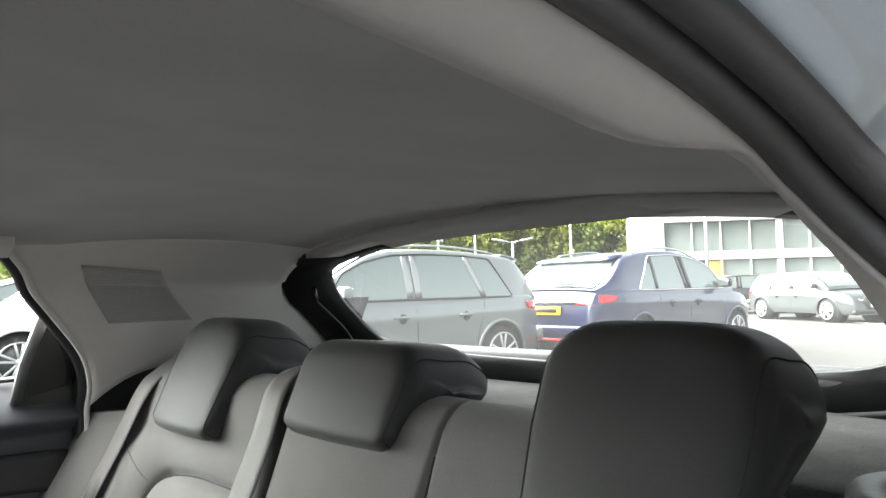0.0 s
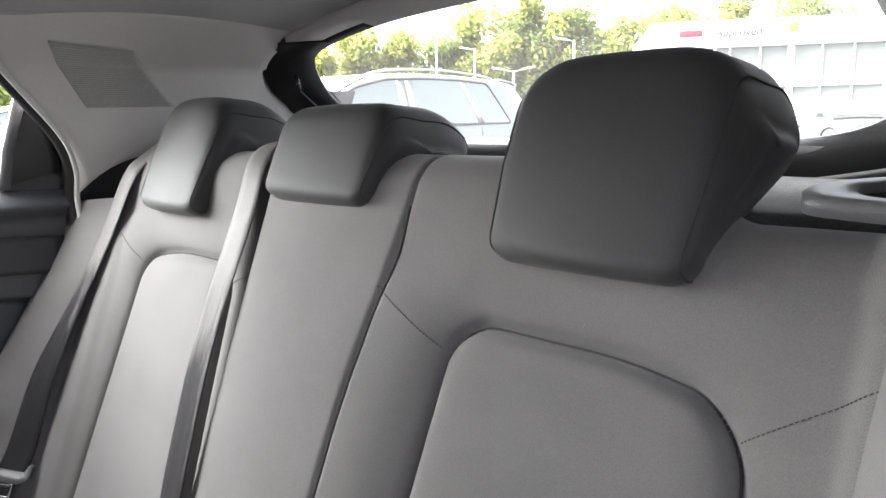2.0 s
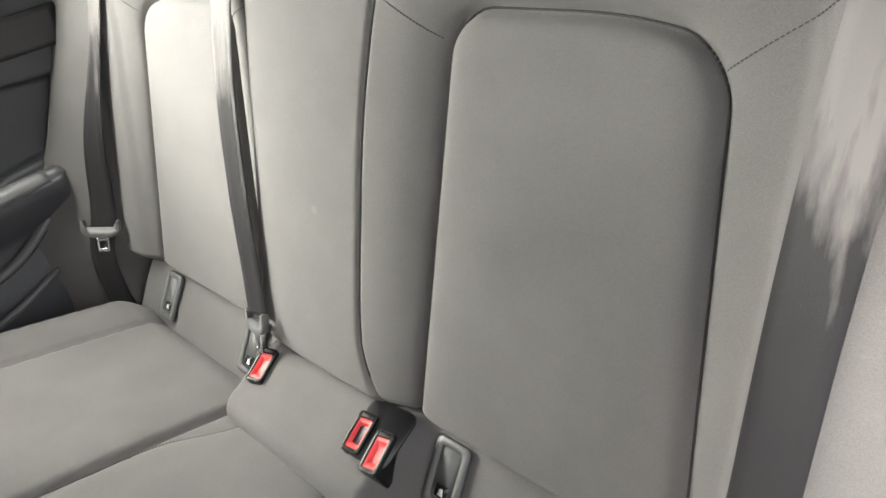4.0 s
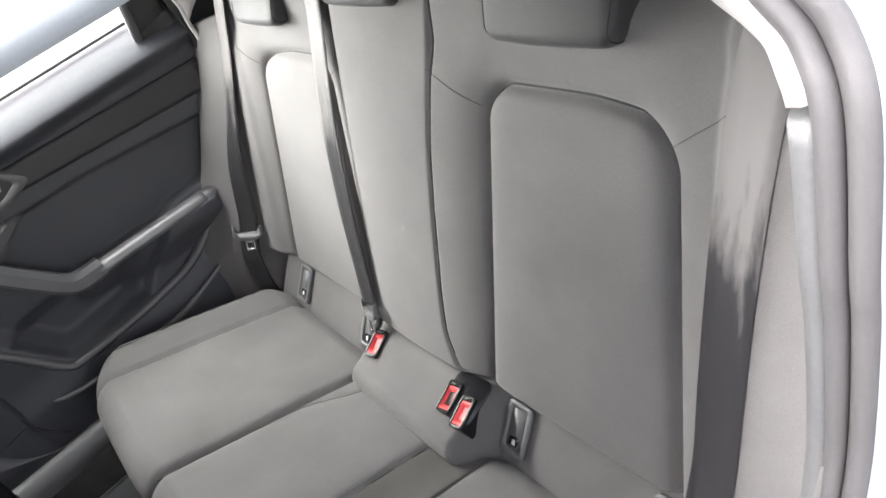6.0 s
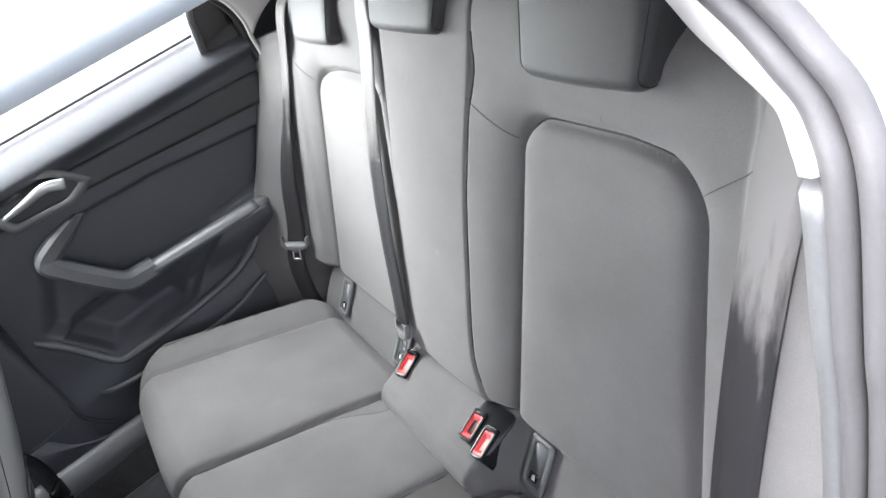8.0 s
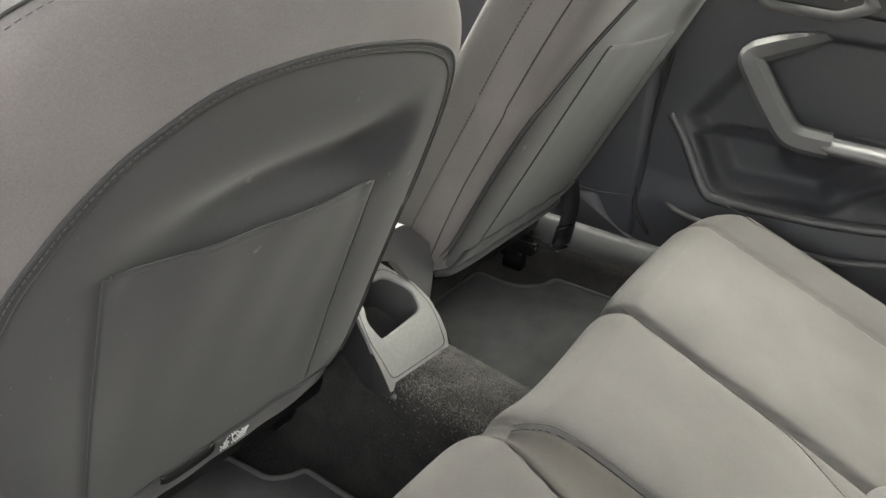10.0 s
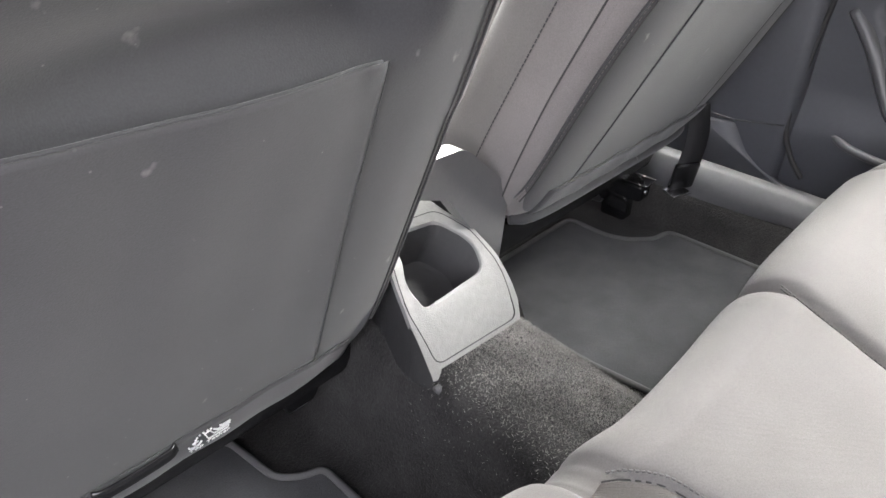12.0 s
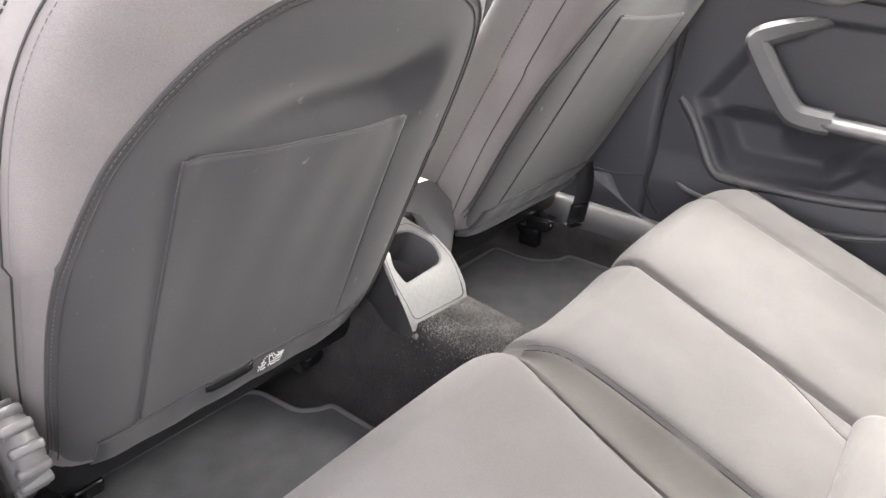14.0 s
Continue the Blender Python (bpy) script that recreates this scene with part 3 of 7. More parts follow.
quarter(-1, -0.75, -0.17, "wall_left", "pale blue-grey painted body side behind the doorway")
quarter(1, -0.75, 1.85, "wall_right", "pale blue-grey painted body side of the car")
bl = part("wall_left_front", sheet(lambda u, v: (-(side_x(v) + 0.03), u, v), lin(0.80, 1.6, 6), lin(0.3, 1.12, 8), lambda p, u, v: (p[0] + 0.05, p[1], p[2])), M_PLAST2)
tagged(bl, "dark plastic front door lining", "door lining", kind="structure")
for sgn, nm in ((1, "pillar_center_right"), (-1, "pillar_center_left")):
    def bp_f(u, v, sgn=sgn):
        return (sgn * (side_x(v) + 0.01 - 0.012 * math.sin(math.pi * (u - 0.66) / 0.12)), u + 0.10 * (v - 1.1) * (-0.4), v)
    o = part(nm, sheet(bp_f, lin(0.66, 0.78, 8), lin(1.04, 1.36, 12), lambda p, u, v, sgn=sgn: (p[0] + sgn * 0.05, p[1], p[2])), M_TRIM)
    tagged(o, "pale grey upper trim of the centre pillar", "pillar trim", kind="structure")
    o2 = part("lower_cover", rbox(0.05, 0.25, 0.74, 0.02, (sgn * 0.685, 0.745, 0.70), None, 3), M_PLAST2, o, "dark lower pillar cover")
    mp = axes((sgn * 0.664, 0, 0), (0, 1, 0), (0, 0, 1), (sgn, 0, 0)) @ Matrix.Translation((0, 0, -0.006))
    foot = round_poly([(0.755, 0.574), (0.706, 0.579), (0.692, 0.556), (0.677, 0.533), (0.650, 0.513), (0.618, 0.498), (0.556, 0.482), (0.57, 0.465), (0.755, 0.47)], 0.010)
    part("foot_cover", prism(foot, 0.010, mp), M_PLAST2, o, "curved foot of the pillar cover")
    part("cover_joint", tube([(sgn * 0.6585, 0.760, 0.584), (sgn * 0.6585, 0.708, 0.581), (sgn * 0.6585, 0.630, 0.593)], 0.0014, 6), M_INLAY, o, "thin dark joint line")

# ---- floor, tunnel, sills ----
FZ = 0.368


def floor_z(x, y):
    t = smooth01((0.125 - abs(x + 0.0)) / 0.06)
    return FZ + (0.135 + 0.02 * smooth01((y - 0.5) / 0.2)) * t + 0.085 * smooth01((abs(x) - 0.595) / 0.05) + 0.006 * math.sin(9 * x + 5 * y)


floor = part("floor", sheet(lambda u, v: (u, v, floor_z(u, v)), lin(-0.70, 0.70, 71), lin(0.30, 1.75, 50), lambda p, u, v: (p[0], p[1], p[2] - 0.05)), M_CARPET)
tagged(floor, "grey needle-felt carpet over footwell and centre tunnel", "floor", kind="structure")


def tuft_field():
    """Short fibres standing on the tunnel carpet, coloured pale as its daylit patch."""
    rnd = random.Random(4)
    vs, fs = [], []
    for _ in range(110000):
        # spread follows the tunnel's daylit top and right flank
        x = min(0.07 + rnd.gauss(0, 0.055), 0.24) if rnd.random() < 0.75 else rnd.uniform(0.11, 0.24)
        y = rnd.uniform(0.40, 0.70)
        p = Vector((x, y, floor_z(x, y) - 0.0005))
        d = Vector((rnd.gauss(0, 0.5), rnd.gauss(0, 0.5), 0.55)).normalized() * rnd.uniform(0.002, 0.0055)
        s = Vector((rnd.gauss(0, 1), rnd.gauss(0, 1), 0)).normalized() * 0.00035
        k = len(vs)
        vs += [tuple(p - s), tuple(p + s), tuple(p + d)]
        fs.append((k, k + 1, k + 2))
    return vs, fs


tf = part("lit_carpet_fibre", tuft_field(), M_TUNNEL_LIT, floor)
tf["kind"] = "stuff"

MAT_EDGE = [(0.585, 0.46), (0.588, 0.748), (0.548, 0.752), (0.513, 0.785), (0.499, 0.82), (0.503, 0.90), (0.225, 0.90)]
MAT_INNER = {1: [(0.205, 0.80), (0.200, 0.66), (0.210, 0.56), (0.212, 0.46)], -1: [(0.212, 0.88), (0.204, 0.80), (0.180, 0.779), (0.158, 0.772), (0.158, 0.46)]}
for sgn, lab in ((1, "dark velour floor mat with bound edge on the footwell"), (-1, "dark velour floor mat with bound edge below the front seat")):
    poly = round_poly([(sgn * p[0], p[1]) for p in MAT_EDGE + MAT_INNER[sgn]], 0.02)
    mt = part("floor_mat", prism(poly, 0.006, pose(0, 0, FZ + 0.004)), M_MAT, None, "", False)
    tagged(mt, lab, "floor mat", "floor mats")
    part("binding", tube([(p[0], p[1], FZ + 0.0105) for p in poly], 0.0045, 8, True), M_EDGE, mt, "stitched edge binding")
for sgn in (1, -1):
    sl = part("door_sill", sweep(spline([(sgn * 0.668, 0.36, 0.445), (sgn * 0.665, 0.5, 0.455), (sgn * 0.662, 0.65, 0.462), (sgn * 0.664, 0.85, 0.466)], 6), [(-0.03, -0.1), (-0.03, 0.0), (-0.022, 0.026), (0.0, 0.036), (0.022, 0.026), (0.03, 0.0), (0.03, -0.1)], (0, 0, 1)), M_GREYP)
    tagged(sl, "smooth slate plastic sill cover along the doorway", "door sill", kind="structure")
# riser under the rear cushion
rs = part("seat_riser", rbox(1.24, 0.06, 0.22, 0.02, (0, 0.37, 0.45)), M_CARPET)
tagged(rs, "carpeted step below the rear cushion", "seat base", kind="structure")

# ---- rear bench ----
NRM = Vector((0, 0.931, 0.366))
TAN = Vector((0, -0.366, 0.931))
bench = thing("rear_bench", "dark grey cloth rear bench with split backrest and three headrests", "rear seat", at=(0, 0, 0))


def back_y(z):
    return 0.003 - 0.393 * (z - 0.523)


def inset_sd(x, z, c):
    """Signed distance to the recessed panel of an outer seat; negative inside."""
    hw = 0.1325 + 0.030 * (0.99 - z) / 0.40
    dx = abs(x - c) - hw
    top = 1.010 - 0.035 * max(0.0, (x - c) / hw * (-1 if c < 0 else 1)) ** 2 * 0.5
    dz = z - top
    r = 0.043
    qx, qz = dx + r, dz + r
    return math.hypot(max(qx, 0), max(qz, 0)) + min(max(qx, qz), 0) - r


MID_NEAR = [(0.50, -0.150), (0.56, -0.132), (0.60, -0.105), (0.651, -0.086), (0.802, -0.088), (0.90, -0.094), (0.98, -0.106), (1.04, -0.118), (1.102, -0.127), (1.2, -0.138)]
SPLIT = 0.152


def groove(d, w=0.003, depth=0.006):
    return -depth * math.exp(-(d / w) ** 2)


def relief(x, z):
    """How far the backrest's face stands proud of its base plane."""
    if x > SPLIT:
        c = 0.335
        sd = inset_sd(x, z, c)
    else:
        xs = curve_at(MID_NEAR, z)
        if x > xs:
            d = x - xs
            e = SPLIT - x
            h = 0.030 + 0.004 * math.sin(math.pi * min(1, d / 0.23)) + groove(d, 0.004, 0.008)
            return h - 0.030 * math.exp(-(e / 0.012) ** 1.0) - 0.075 * smooth01((0.592 - z) / 0.05)
        c = -0.327
        sd = inset_sd(x, z, c)
    o = abs(x) - 0.515
    wing = (0.004 if x > 0 else 0.018) * smooth01(o / 0.022) + 0.03 * smooth01((abs(x) - 0.63) / 0.07) if o > 0 else 0.0
    if sd < 0:
        return 0.015 * (1 - math.exp(sd / 0.012)) + groove(sd, 0.005, 0.010) - 0.075 * smooth01((0.592 - z) / 0.05)
    h = 0.000 + 0.032 * (1 - math.exp(-sd / 0.035)) + groove(sd, 0.005, 0.010)
    if x > SPLIT:
        h -= 0.035 * math.exp(-((x - SPLIT) / 0.015))
    else:
        h = min(h, 0.032) + groove(curve_at(MID_NEAR, z) - x, 0.003, 0.003)
    h -= 0.006 * math.exp(-((z - 1.055) / 0.03) ** 2)
    h -= 0.075 * smooth01((0.592 - z) / 0.05)
    return h + wing


def top_z(x):
    a = abs(x)
    drop = 1.0 * max(0.0, a - 0.515) if x > 0 else 0.042 * smooth01((a - 0.36) / 0.08) + 0.4 * max(0.0, a - 0.575)
    return 1.160 - drop - 2.2 * max(0.0, a - 0.60) ** 2


def back_f(x, v):
    zt = top_z(x)
    if v <= 1.0:
        z = 0.47 + (zt - 0.045 - 0.47) * v
        return Vector((x, back_y(z), z)) + NRM * relief(x, z)
    z = zt - 0.045
    th = (v - 1.0) * radians(170)
    c = Vector((x, back_y(z), z)) + NRM * (relief(x, z) - 0.05)
    return c + NRM * 0.05 * math.cos(th) + TAN * 0.05 * math.sin(th)


VV = lin(0, 1, 190) + lin(1.05, 2.0, 12)


def back_slab(name, xs):
    return part(name, sheet(back_f, xs, VV, lambda p, u, v: Vector(p) - NRM * (0.07 if v <= 1 else 0.02)), M_SEAT, bench)


back_slab("backrest", lin(-0.655, SPLIT - 0.002, 280))
back_slab("split_backrest", lin(SPLIT + 0.004, 0.70, 180))


def on_back(x, z, lift=0.0005):
    p = Vector((x, back_y(z), z)) + NRM * (relief(x, z) + lift)
    return p


def side_bolster(sgn, x_in, x_out, lip):
    """Padded cloth wing that comes forward from the backrest to the door."""
    def f(u, v):
        z = 0.47 + 0.60 * v
        a = on_back(sgn * x_in, z, -0.004)
        b = Vector((sgn * x_out, curve_at(lip, z), z))
        k = u ** 1.35
        p = a.lerp(b, u)
        p.y = a.y + (b.y - a.y) * k + 0.010 * math.sin(math.pi * u)
        return p
    o = part("side_bolster", sheet(f, lin(0, 1, 24), lin(0, 1, 30), lambda p, u, v: (p[0], p[1] - 0.03, p[2])), M_SEAT, bench, "padded cloth side bolster")
    return o


side_bolster(1, 0.578, 0.690, [(0.47, 0.17), (0.64, 0.125), (0.74, 0.06), (0.82, 0.0), (0.92, -0.065), (1.02, -0.125), (1.10, -0.165)])


def stitch_row(name, pts, parent, f, pitch=0.004, r=0.0006, mat=None):
    """A row of short thread stitches along a line on a surface."""
    ps = [f(*p) for p in pts]
    ln = [0.0]
    for a, b in zip(ps, ps[1:]):
        ln.append(ln[-1] + (b - a).length)
    bm = bmesh.new()
    s = 0.0
    while s + pitch * 0.6 < ln[-1]:
        ends = []
        for q in (s, s + pitch * 0.6):
            i = min(max(j for j in range(len(ln)) if ln[j] <= q), len(ps) - 2)
            ends.append(ps[i].lerp(ps[i + 1], (q - ln[i]) / max(1e-9, ln[i + 1] - ln[i])))
        d = (ends[1] - ends[0])
        side = d.cross(Vector((0.2, 0.5, 0.84))).normalized() * r
        up = side.cross(d).normalized() * r
        vs = [bm.verts.new(e + o) for e in ends for o in (side, up, -side, -up)]
        for j in range(4):
            bm.faces.new((vs[j], vs[(j + 1) % 4], vs[4 + (j + 1) % 4], vs[4 + j]))
        s += pitch
    o = part(name, bm, mat or M_THREAD, parent)
    return o


def lerp_pts(a, b, n=24):
    return [(a[0] + (b[0] - a[0]) * i / (n - 1), a[1] + (b[1] - a[1]) * i / (n - 1)) for i in range(n)]


for a, b in (((-0.108, 1.022), (-0.190, 0.982)), ((-0.462, 0.978), (-0.545, 1.030)), ((0.198, 0.982), (0.160, 1.0)), ((0.470, 0.985), (0.555, 1.03))):
    stitch_row("stitching", lerp_pts(a, b), bench, on_back, 0.004, 0.0006)


def inset_line(c):
    """Seam round a recessed panel, found where its signed distance is nil."""
    pts = []
    for k in range(181):
        th = radians(-52 + 284 * k / 180)
        lo, hi = 0.02, 0.4
        for _ in range(24):
            mid_r = (lo + hi) / 2
            if inset_sd(c + mid_r * math.cos(th), 0.82 + mid_r * math.sin(th), c) < 0:
                lo = mid_r
            else:
                hi = mid_r
        x, z = c + lo * math.cos(th), 0.82 + lo * math.sin(th)
        if z > 0.6:
            pts.append(on_back(x, z, 0.003))
    return pts


for c in (-0.327, 0.335):
    part("seam", tube(inset_line(c), 0.0011, 5), M_THREAD, bench)
part("seam", tube([on_back(curve_at(MID_NEAR, z), z, 0.001) for z in lin(0.61, 1.10, 60)], 0.0012, 5), M_THREAD, bench)


# headrests of the rear bench: wedge profile, flat cheeks, seamed front edge
def headrest(cx, half, zf0, zf1, yback, parent, dy=0.05, nose=0.062, taper=0.055):
    yf = lambda z: back_y(z) + dy
    prof = [(yf(zf0) - 0.022, zf0 - 0.006), (yf(zf0), zf0 + 0.010), (yf(zf1), zf1), (yback + 0.035, zf1 - 0.008), (yback, zf1 - 0.034), (yback + 0.010, zf1 - 0.034 - nose)]
    prof = dense(round_poly(prof, 0.026, 6), 2)
    n = len(prof)
    cy = sum(p[0] for p in prof) / n
    cz = sum(p[1] for p in prof) / n
    rim, top_r = 0.020, 0.06 if zf1 - zf0 > 0.13 else 0.045

    def width(p):
        """Half width: a little narrower along the lower front edge."""
        low = smooth01((zf0 + 0.02 + taper - p[1]) / (0.02 + taper))
        rear = smooth01((yf(zf1) - p[0]) / 0.12)
        return half * (1.0 - taper * low - 0.03 * (1 - rear)) + 0.004 * smooth01(rear * 2) * (1 - rear)

    def f(u, v):
        p = prof[int(v) % n]
        w = width(p)
        x = u * w
        over = max(0.0, abs(x) - (w - rim)) / rim
        d = rim * (1 - math.sqrt(max(0.0, 1 - min(1.0, over) ** 2)))
        v2 = Vector((p[0] - cy, p[1] - cz))
        q = v2 * max(0.0, 1 - d / v2.length)
        crown = 0.006 * (1 - u * u)
        z = cz + q.y + crown * max(0.0, q.y) / 0.1
        over = max(0.0, abs(x) - (half - top_r)) / top_r
        z -= top_r * 0.75 * (1 - math.sqrt(max(0.0, 1 - min(1.0, over) ** 2))) * smooth01((z - zf1 + 0.11) / 0.11)
        over = max(0.0, abs(x) - (half - 0.035)) / 0.035
        z += 0.020 * (1 - math.sqrt(max(0.0, 1 - min(1.0, over) ** 2))) * smooth01((zf0 + 0.05 - z) / 0.05)
        return (cx + x, cy + q.x + crown * max(0.0, q.x) / 0.1, z)
    edge = [1 - rim / half * (1 - math.sin(math.pi / 2 * k)) for k in lin(0, 1, 8)]
    us = [-e for e in reversed(edge)] + lin(-edge[0], edge[0], 21)[1:-1] + edge
    bm = sheet(f, us, list(range(n)) + [0])
    bmesh.ops.remove_doubles(bm, verts=bm.verts, dist=1e-5)
    # cheeks: rings drawn in to a slightly domed middle
    for u, sx in ((-1, -1), (1, 1)):
        prev = None
        for k, out in ((1.0, 0.0), (0.8, 0.004), (0.5, 0.007), (0.2, 0.008)):
            row = []
            for i in range(n):
                q = f(u, i)
                row.append(bm.verts.new((q[0] + sx * out, cy + (q[1] - cy) * k, cz + (q[2] - cz) * k)))
            if prev:
                for i in range(n):
                    bm.faces.new((prev[i], prev[(i + 1) % n], row[(i + 1) % n], row[i]))
            prev = row
        bm.faces.new(prev)
    bmesh.ops.remove_doubles(bm, verts=bm.verts, dist=1e-5)
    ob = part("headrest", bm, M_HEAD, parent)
    for sx in (-1, 1):
        u = sx * (1 - 0.45 * rim / half)
        ln = []
        for i, p in enumerate(prof):
            q = Vector(f(u, i))
            o = Vector((sx * 0.5, (p[0] - cy) * 8, (p[1] - cz) * 8)).normalized()
            ln.append(q + o * 0.0004)
        part("seam", tube(ln, 0.0009, 5, True), M_THREAD, ob)
    for sx in (-0.06, 0.06):
        part("post", cyl(0.006, 0.10, 12, None, Matrix.Translation((cx + sx * half / 0.105, back_y(zf0) - 0.035, zf0 + 0.03))), M_CHROME, ob, "chrome post")
        part("sleeve", cyl(0.014, 0.02, 16, 0.011, Matrix.Translation((cx + sx * half / 0.105, back_y(1.14) - 0.03, 1.157))), M_BLACKP, ob, "black post sleeve")
    return ob


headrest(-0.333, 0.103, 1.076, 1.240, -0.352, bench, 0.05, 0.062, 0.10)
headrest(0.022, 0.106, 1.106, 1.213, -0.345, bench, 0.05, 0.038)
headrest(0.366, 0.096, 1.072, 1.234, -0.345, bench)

# release handle on top of the backrest
for sgn in (-1,):
    pts = round_poly([(-0.075, -0.046), (0.075, -0.046), (0.075, 0.046), (-0.035, 0.046), (-0.075, 0.0)], 0.018)
    inn = round_poly([(-0.045, -0.030), (0.062, -0.030), (0.062, 0.032), (-0.025, 0.032), (-0.052, 0.0)], 0.012)
    mm = axes((sgn * 0.552, -0.236, 1.130), (sgn, 0, -0.05), (0, -0.99, 0.10), (0, 0.10, 0.99))
    rh = part("release_bezel", frame_bar(pts, inn, 0.012, mm), M_GREYP, bench, "slate grey backrest release bezel")
    part("release_lever", prism(inn, 0.006, mm), M_BLACKP, rh, "black release lever")

# cushion
CUSH_FAR = [(0.05, 0.137), (0.079, 0.14), (0.219, 0.16), (0.339, 0.171), (0.459, 0.189), (0.52, 0.192)]
STITCH_FAR = [(0.05, 0.090), (0.116, 0.102), (0.2, 0.145), (0.29, 0.160), (0.44, 0.178), (0.52, 0.186)]
CUSH_NEAR = [(0.05, -0.196), (0.233, -0.186), (0.35, -0.170), (0.462, -0.150), (0.52, -0.148)]
STITCH_NEAR = [(0.05, -0.112), (0.163, -0.098), (0.35, -0.090), (0.42, -0.098), (0.45, -0.125), (0.462, -0.147), (0.52, -0.147)]
OUT_SEAM = [(0.03, 0.462), (0.054, 0.466), (0.219, 0.496), (0.334, 0.514), (0.437, 0.530), (0.52, 0.538)]


def cush_z(x, y):
    z = 0.622 + 0.30 * (y - 0.46)
    cf, sf, cn, sn = curve_at(CUSH_FAR, y), curve_at(STITCH_FAR, y), curve_at(CUSH_NEAR, y), curve_at(STITCH_NEAR, y)
    if x > cf:
        h = 0.012 * (1 - math.exp(-(x - cf) / 0.02))
    elif x < cn:
        h = 0.012 * (1 - math.exp(-(cn - x) / 0.02))
    else:
        h = -0.002
        if sn < x < sf:
            h += 0.010 * (1 - math.exp(-min(x - sn, sf - x) / 0.012))
        if cn < x < sn:
            t = (x - cn) / max(1e-4, sn - cn)
            h -= 0.008 * math.sin(math.pi * t)
    h += groove(x - cf, 0.0045, 0.009) + groove(x - cn, 0.004, 0.008) + groove(x - sf, 0.0025, 0.004) + groove(x - sn, 0.0025, 0.004)
    ax = abs(x)
    so = curve_at(OUT_SEAM, y)
    h += groove(ax - so, 0.003, 0.009) + groove(ax - so - 0.082 + 0.10 * max(0.0, y - 0.30), 0.0022, 0.004)
    if ax > so:
        t = (ax - so) / 0.13
        h += 0.024 * math.sin(math.pi * min(1, t)) - 0.05 * max(0, t - 0.6) ** 2 * 4
    rear = 0.075 + 0.03 * smooth01((ax - 0.50) / 0.12)
    h -= 0.032 * max(0.0, (rear - y) / 0.035) ** 2
    return z + h


FRONT = 0.445
NOSE = [(-0.66, 0.008), (-0.20, 0.008), (-0.11, -0.002), (-0.05, -0.012), (0.05, -0.012), (0.15, -0.007), (0.30, -0.003), (0.50, -0.004), (0.56, -0.012), (0.66, -0.02)]


def cush_f(x, v):
    """v below 1 runs back to front; above 1 rolls over the front edge."""
    ax = abs(x)
    corner = 0.06 * smooth01((ax - 0.50) / 0.15) ** 1.4
    yb = 0.045
    yf = FRONT + curve_at(NOSE, x) - corner
    if v <= 1:
        y = yb + (yf - yb) * v
        return Vector((x, y, cush_z(x, y)))
    th = (v - 1) * radians(115)
    r = 0.055
    y = yf
    z = cush_z(x, y)
    bul = 0.004 * (1 - math.exp(-min(abs(x - curve_at(CUSH_FAR, y)), abs(x - curve_at(CUSH_NEAR, y))) / 0.02))
    p = Vector((x, y + (r + bul) * math.sin(th), z - r * (1 - math.cos(th))))
    if v > 1.9:
        p.z -= 0.10 * (v - 1.9) * 10
    return p


cv = lin(0, 1, 90) + lin(1.04, 1.9, 18) + [2.0]
part("cushion", sheet(cush_f, lin(-0.655, 0.655, 240), cv, lambda p, u, v: (p[0], p[1] - 0.05 * smooth01((v - 0.9) / 0.2), p[2] - 0.09)), M_SEAT, bench, "bench cushion with stitched centre pad")
for sx in (-1, 1):
    for off in (0.0, 0.082):
        ys = lin(0.075, 0.43, 50)
        xs = [curve_at(OUT_SEAM, y) + (off - 0.10 * max(0.0, y - 0.30) if off else 0.0) for y in ys]
        part("seam", tube([Vector((sx * x, y, cush_z(x, y) + 0.0026)) for x, y in zip(xs, ys)], 0.0011, 5), M_THREAD, bench)
for crv in (CUSH_FAR, CUSH_NEAR):
    part("seam", tube([Vector((curve_at(crv, y), y, cush_z(curve_at(crv, y), y) + 0.001)) for y in lin(0.09, 0.44, 50)], 0.0013, 5), M_THREAD, bench)
for crv, nm in ((STITCH_FAR, "stitching"), (STITCH_NEAR, "stitching")):
    stitch_row(nm, [(curve_at(crv, y) - (0.004 if crv is STITCH_FAR else -0.004), y) for y in lin(0.09, 0.455, 60)], bench, lambda x, y: Vector((x, y, cush_z(x, y) + 0.0012)), 0.0045, 0.0011, M_STITCH)
    part("seam", tube([Vector((curve_at(crv, y), y, cush_z(curve_at(crv, y), y) + 0.0016)) for y in lin(0.09, 0.455, 60)], 0.0007, 5), M_THREAD, bench)
bm = sheet(lambda u, v: (curve_at(CUSH_NEAR, v) * (1 - u) + curve_at(STITCH_NEAR, v) * u, v, cush_z(curve_at(CUSH_NEAR, v) * (1 - u) + curve_at(STITCH_NEAR, v) * u, v) + 0.0012), lin(0.06, 0.97, 14), lin(0.1, 0.455, 40))
part("twill_gusset", bm, M_TWILL, bench, "ribbed twill gusset beside the centre pad")


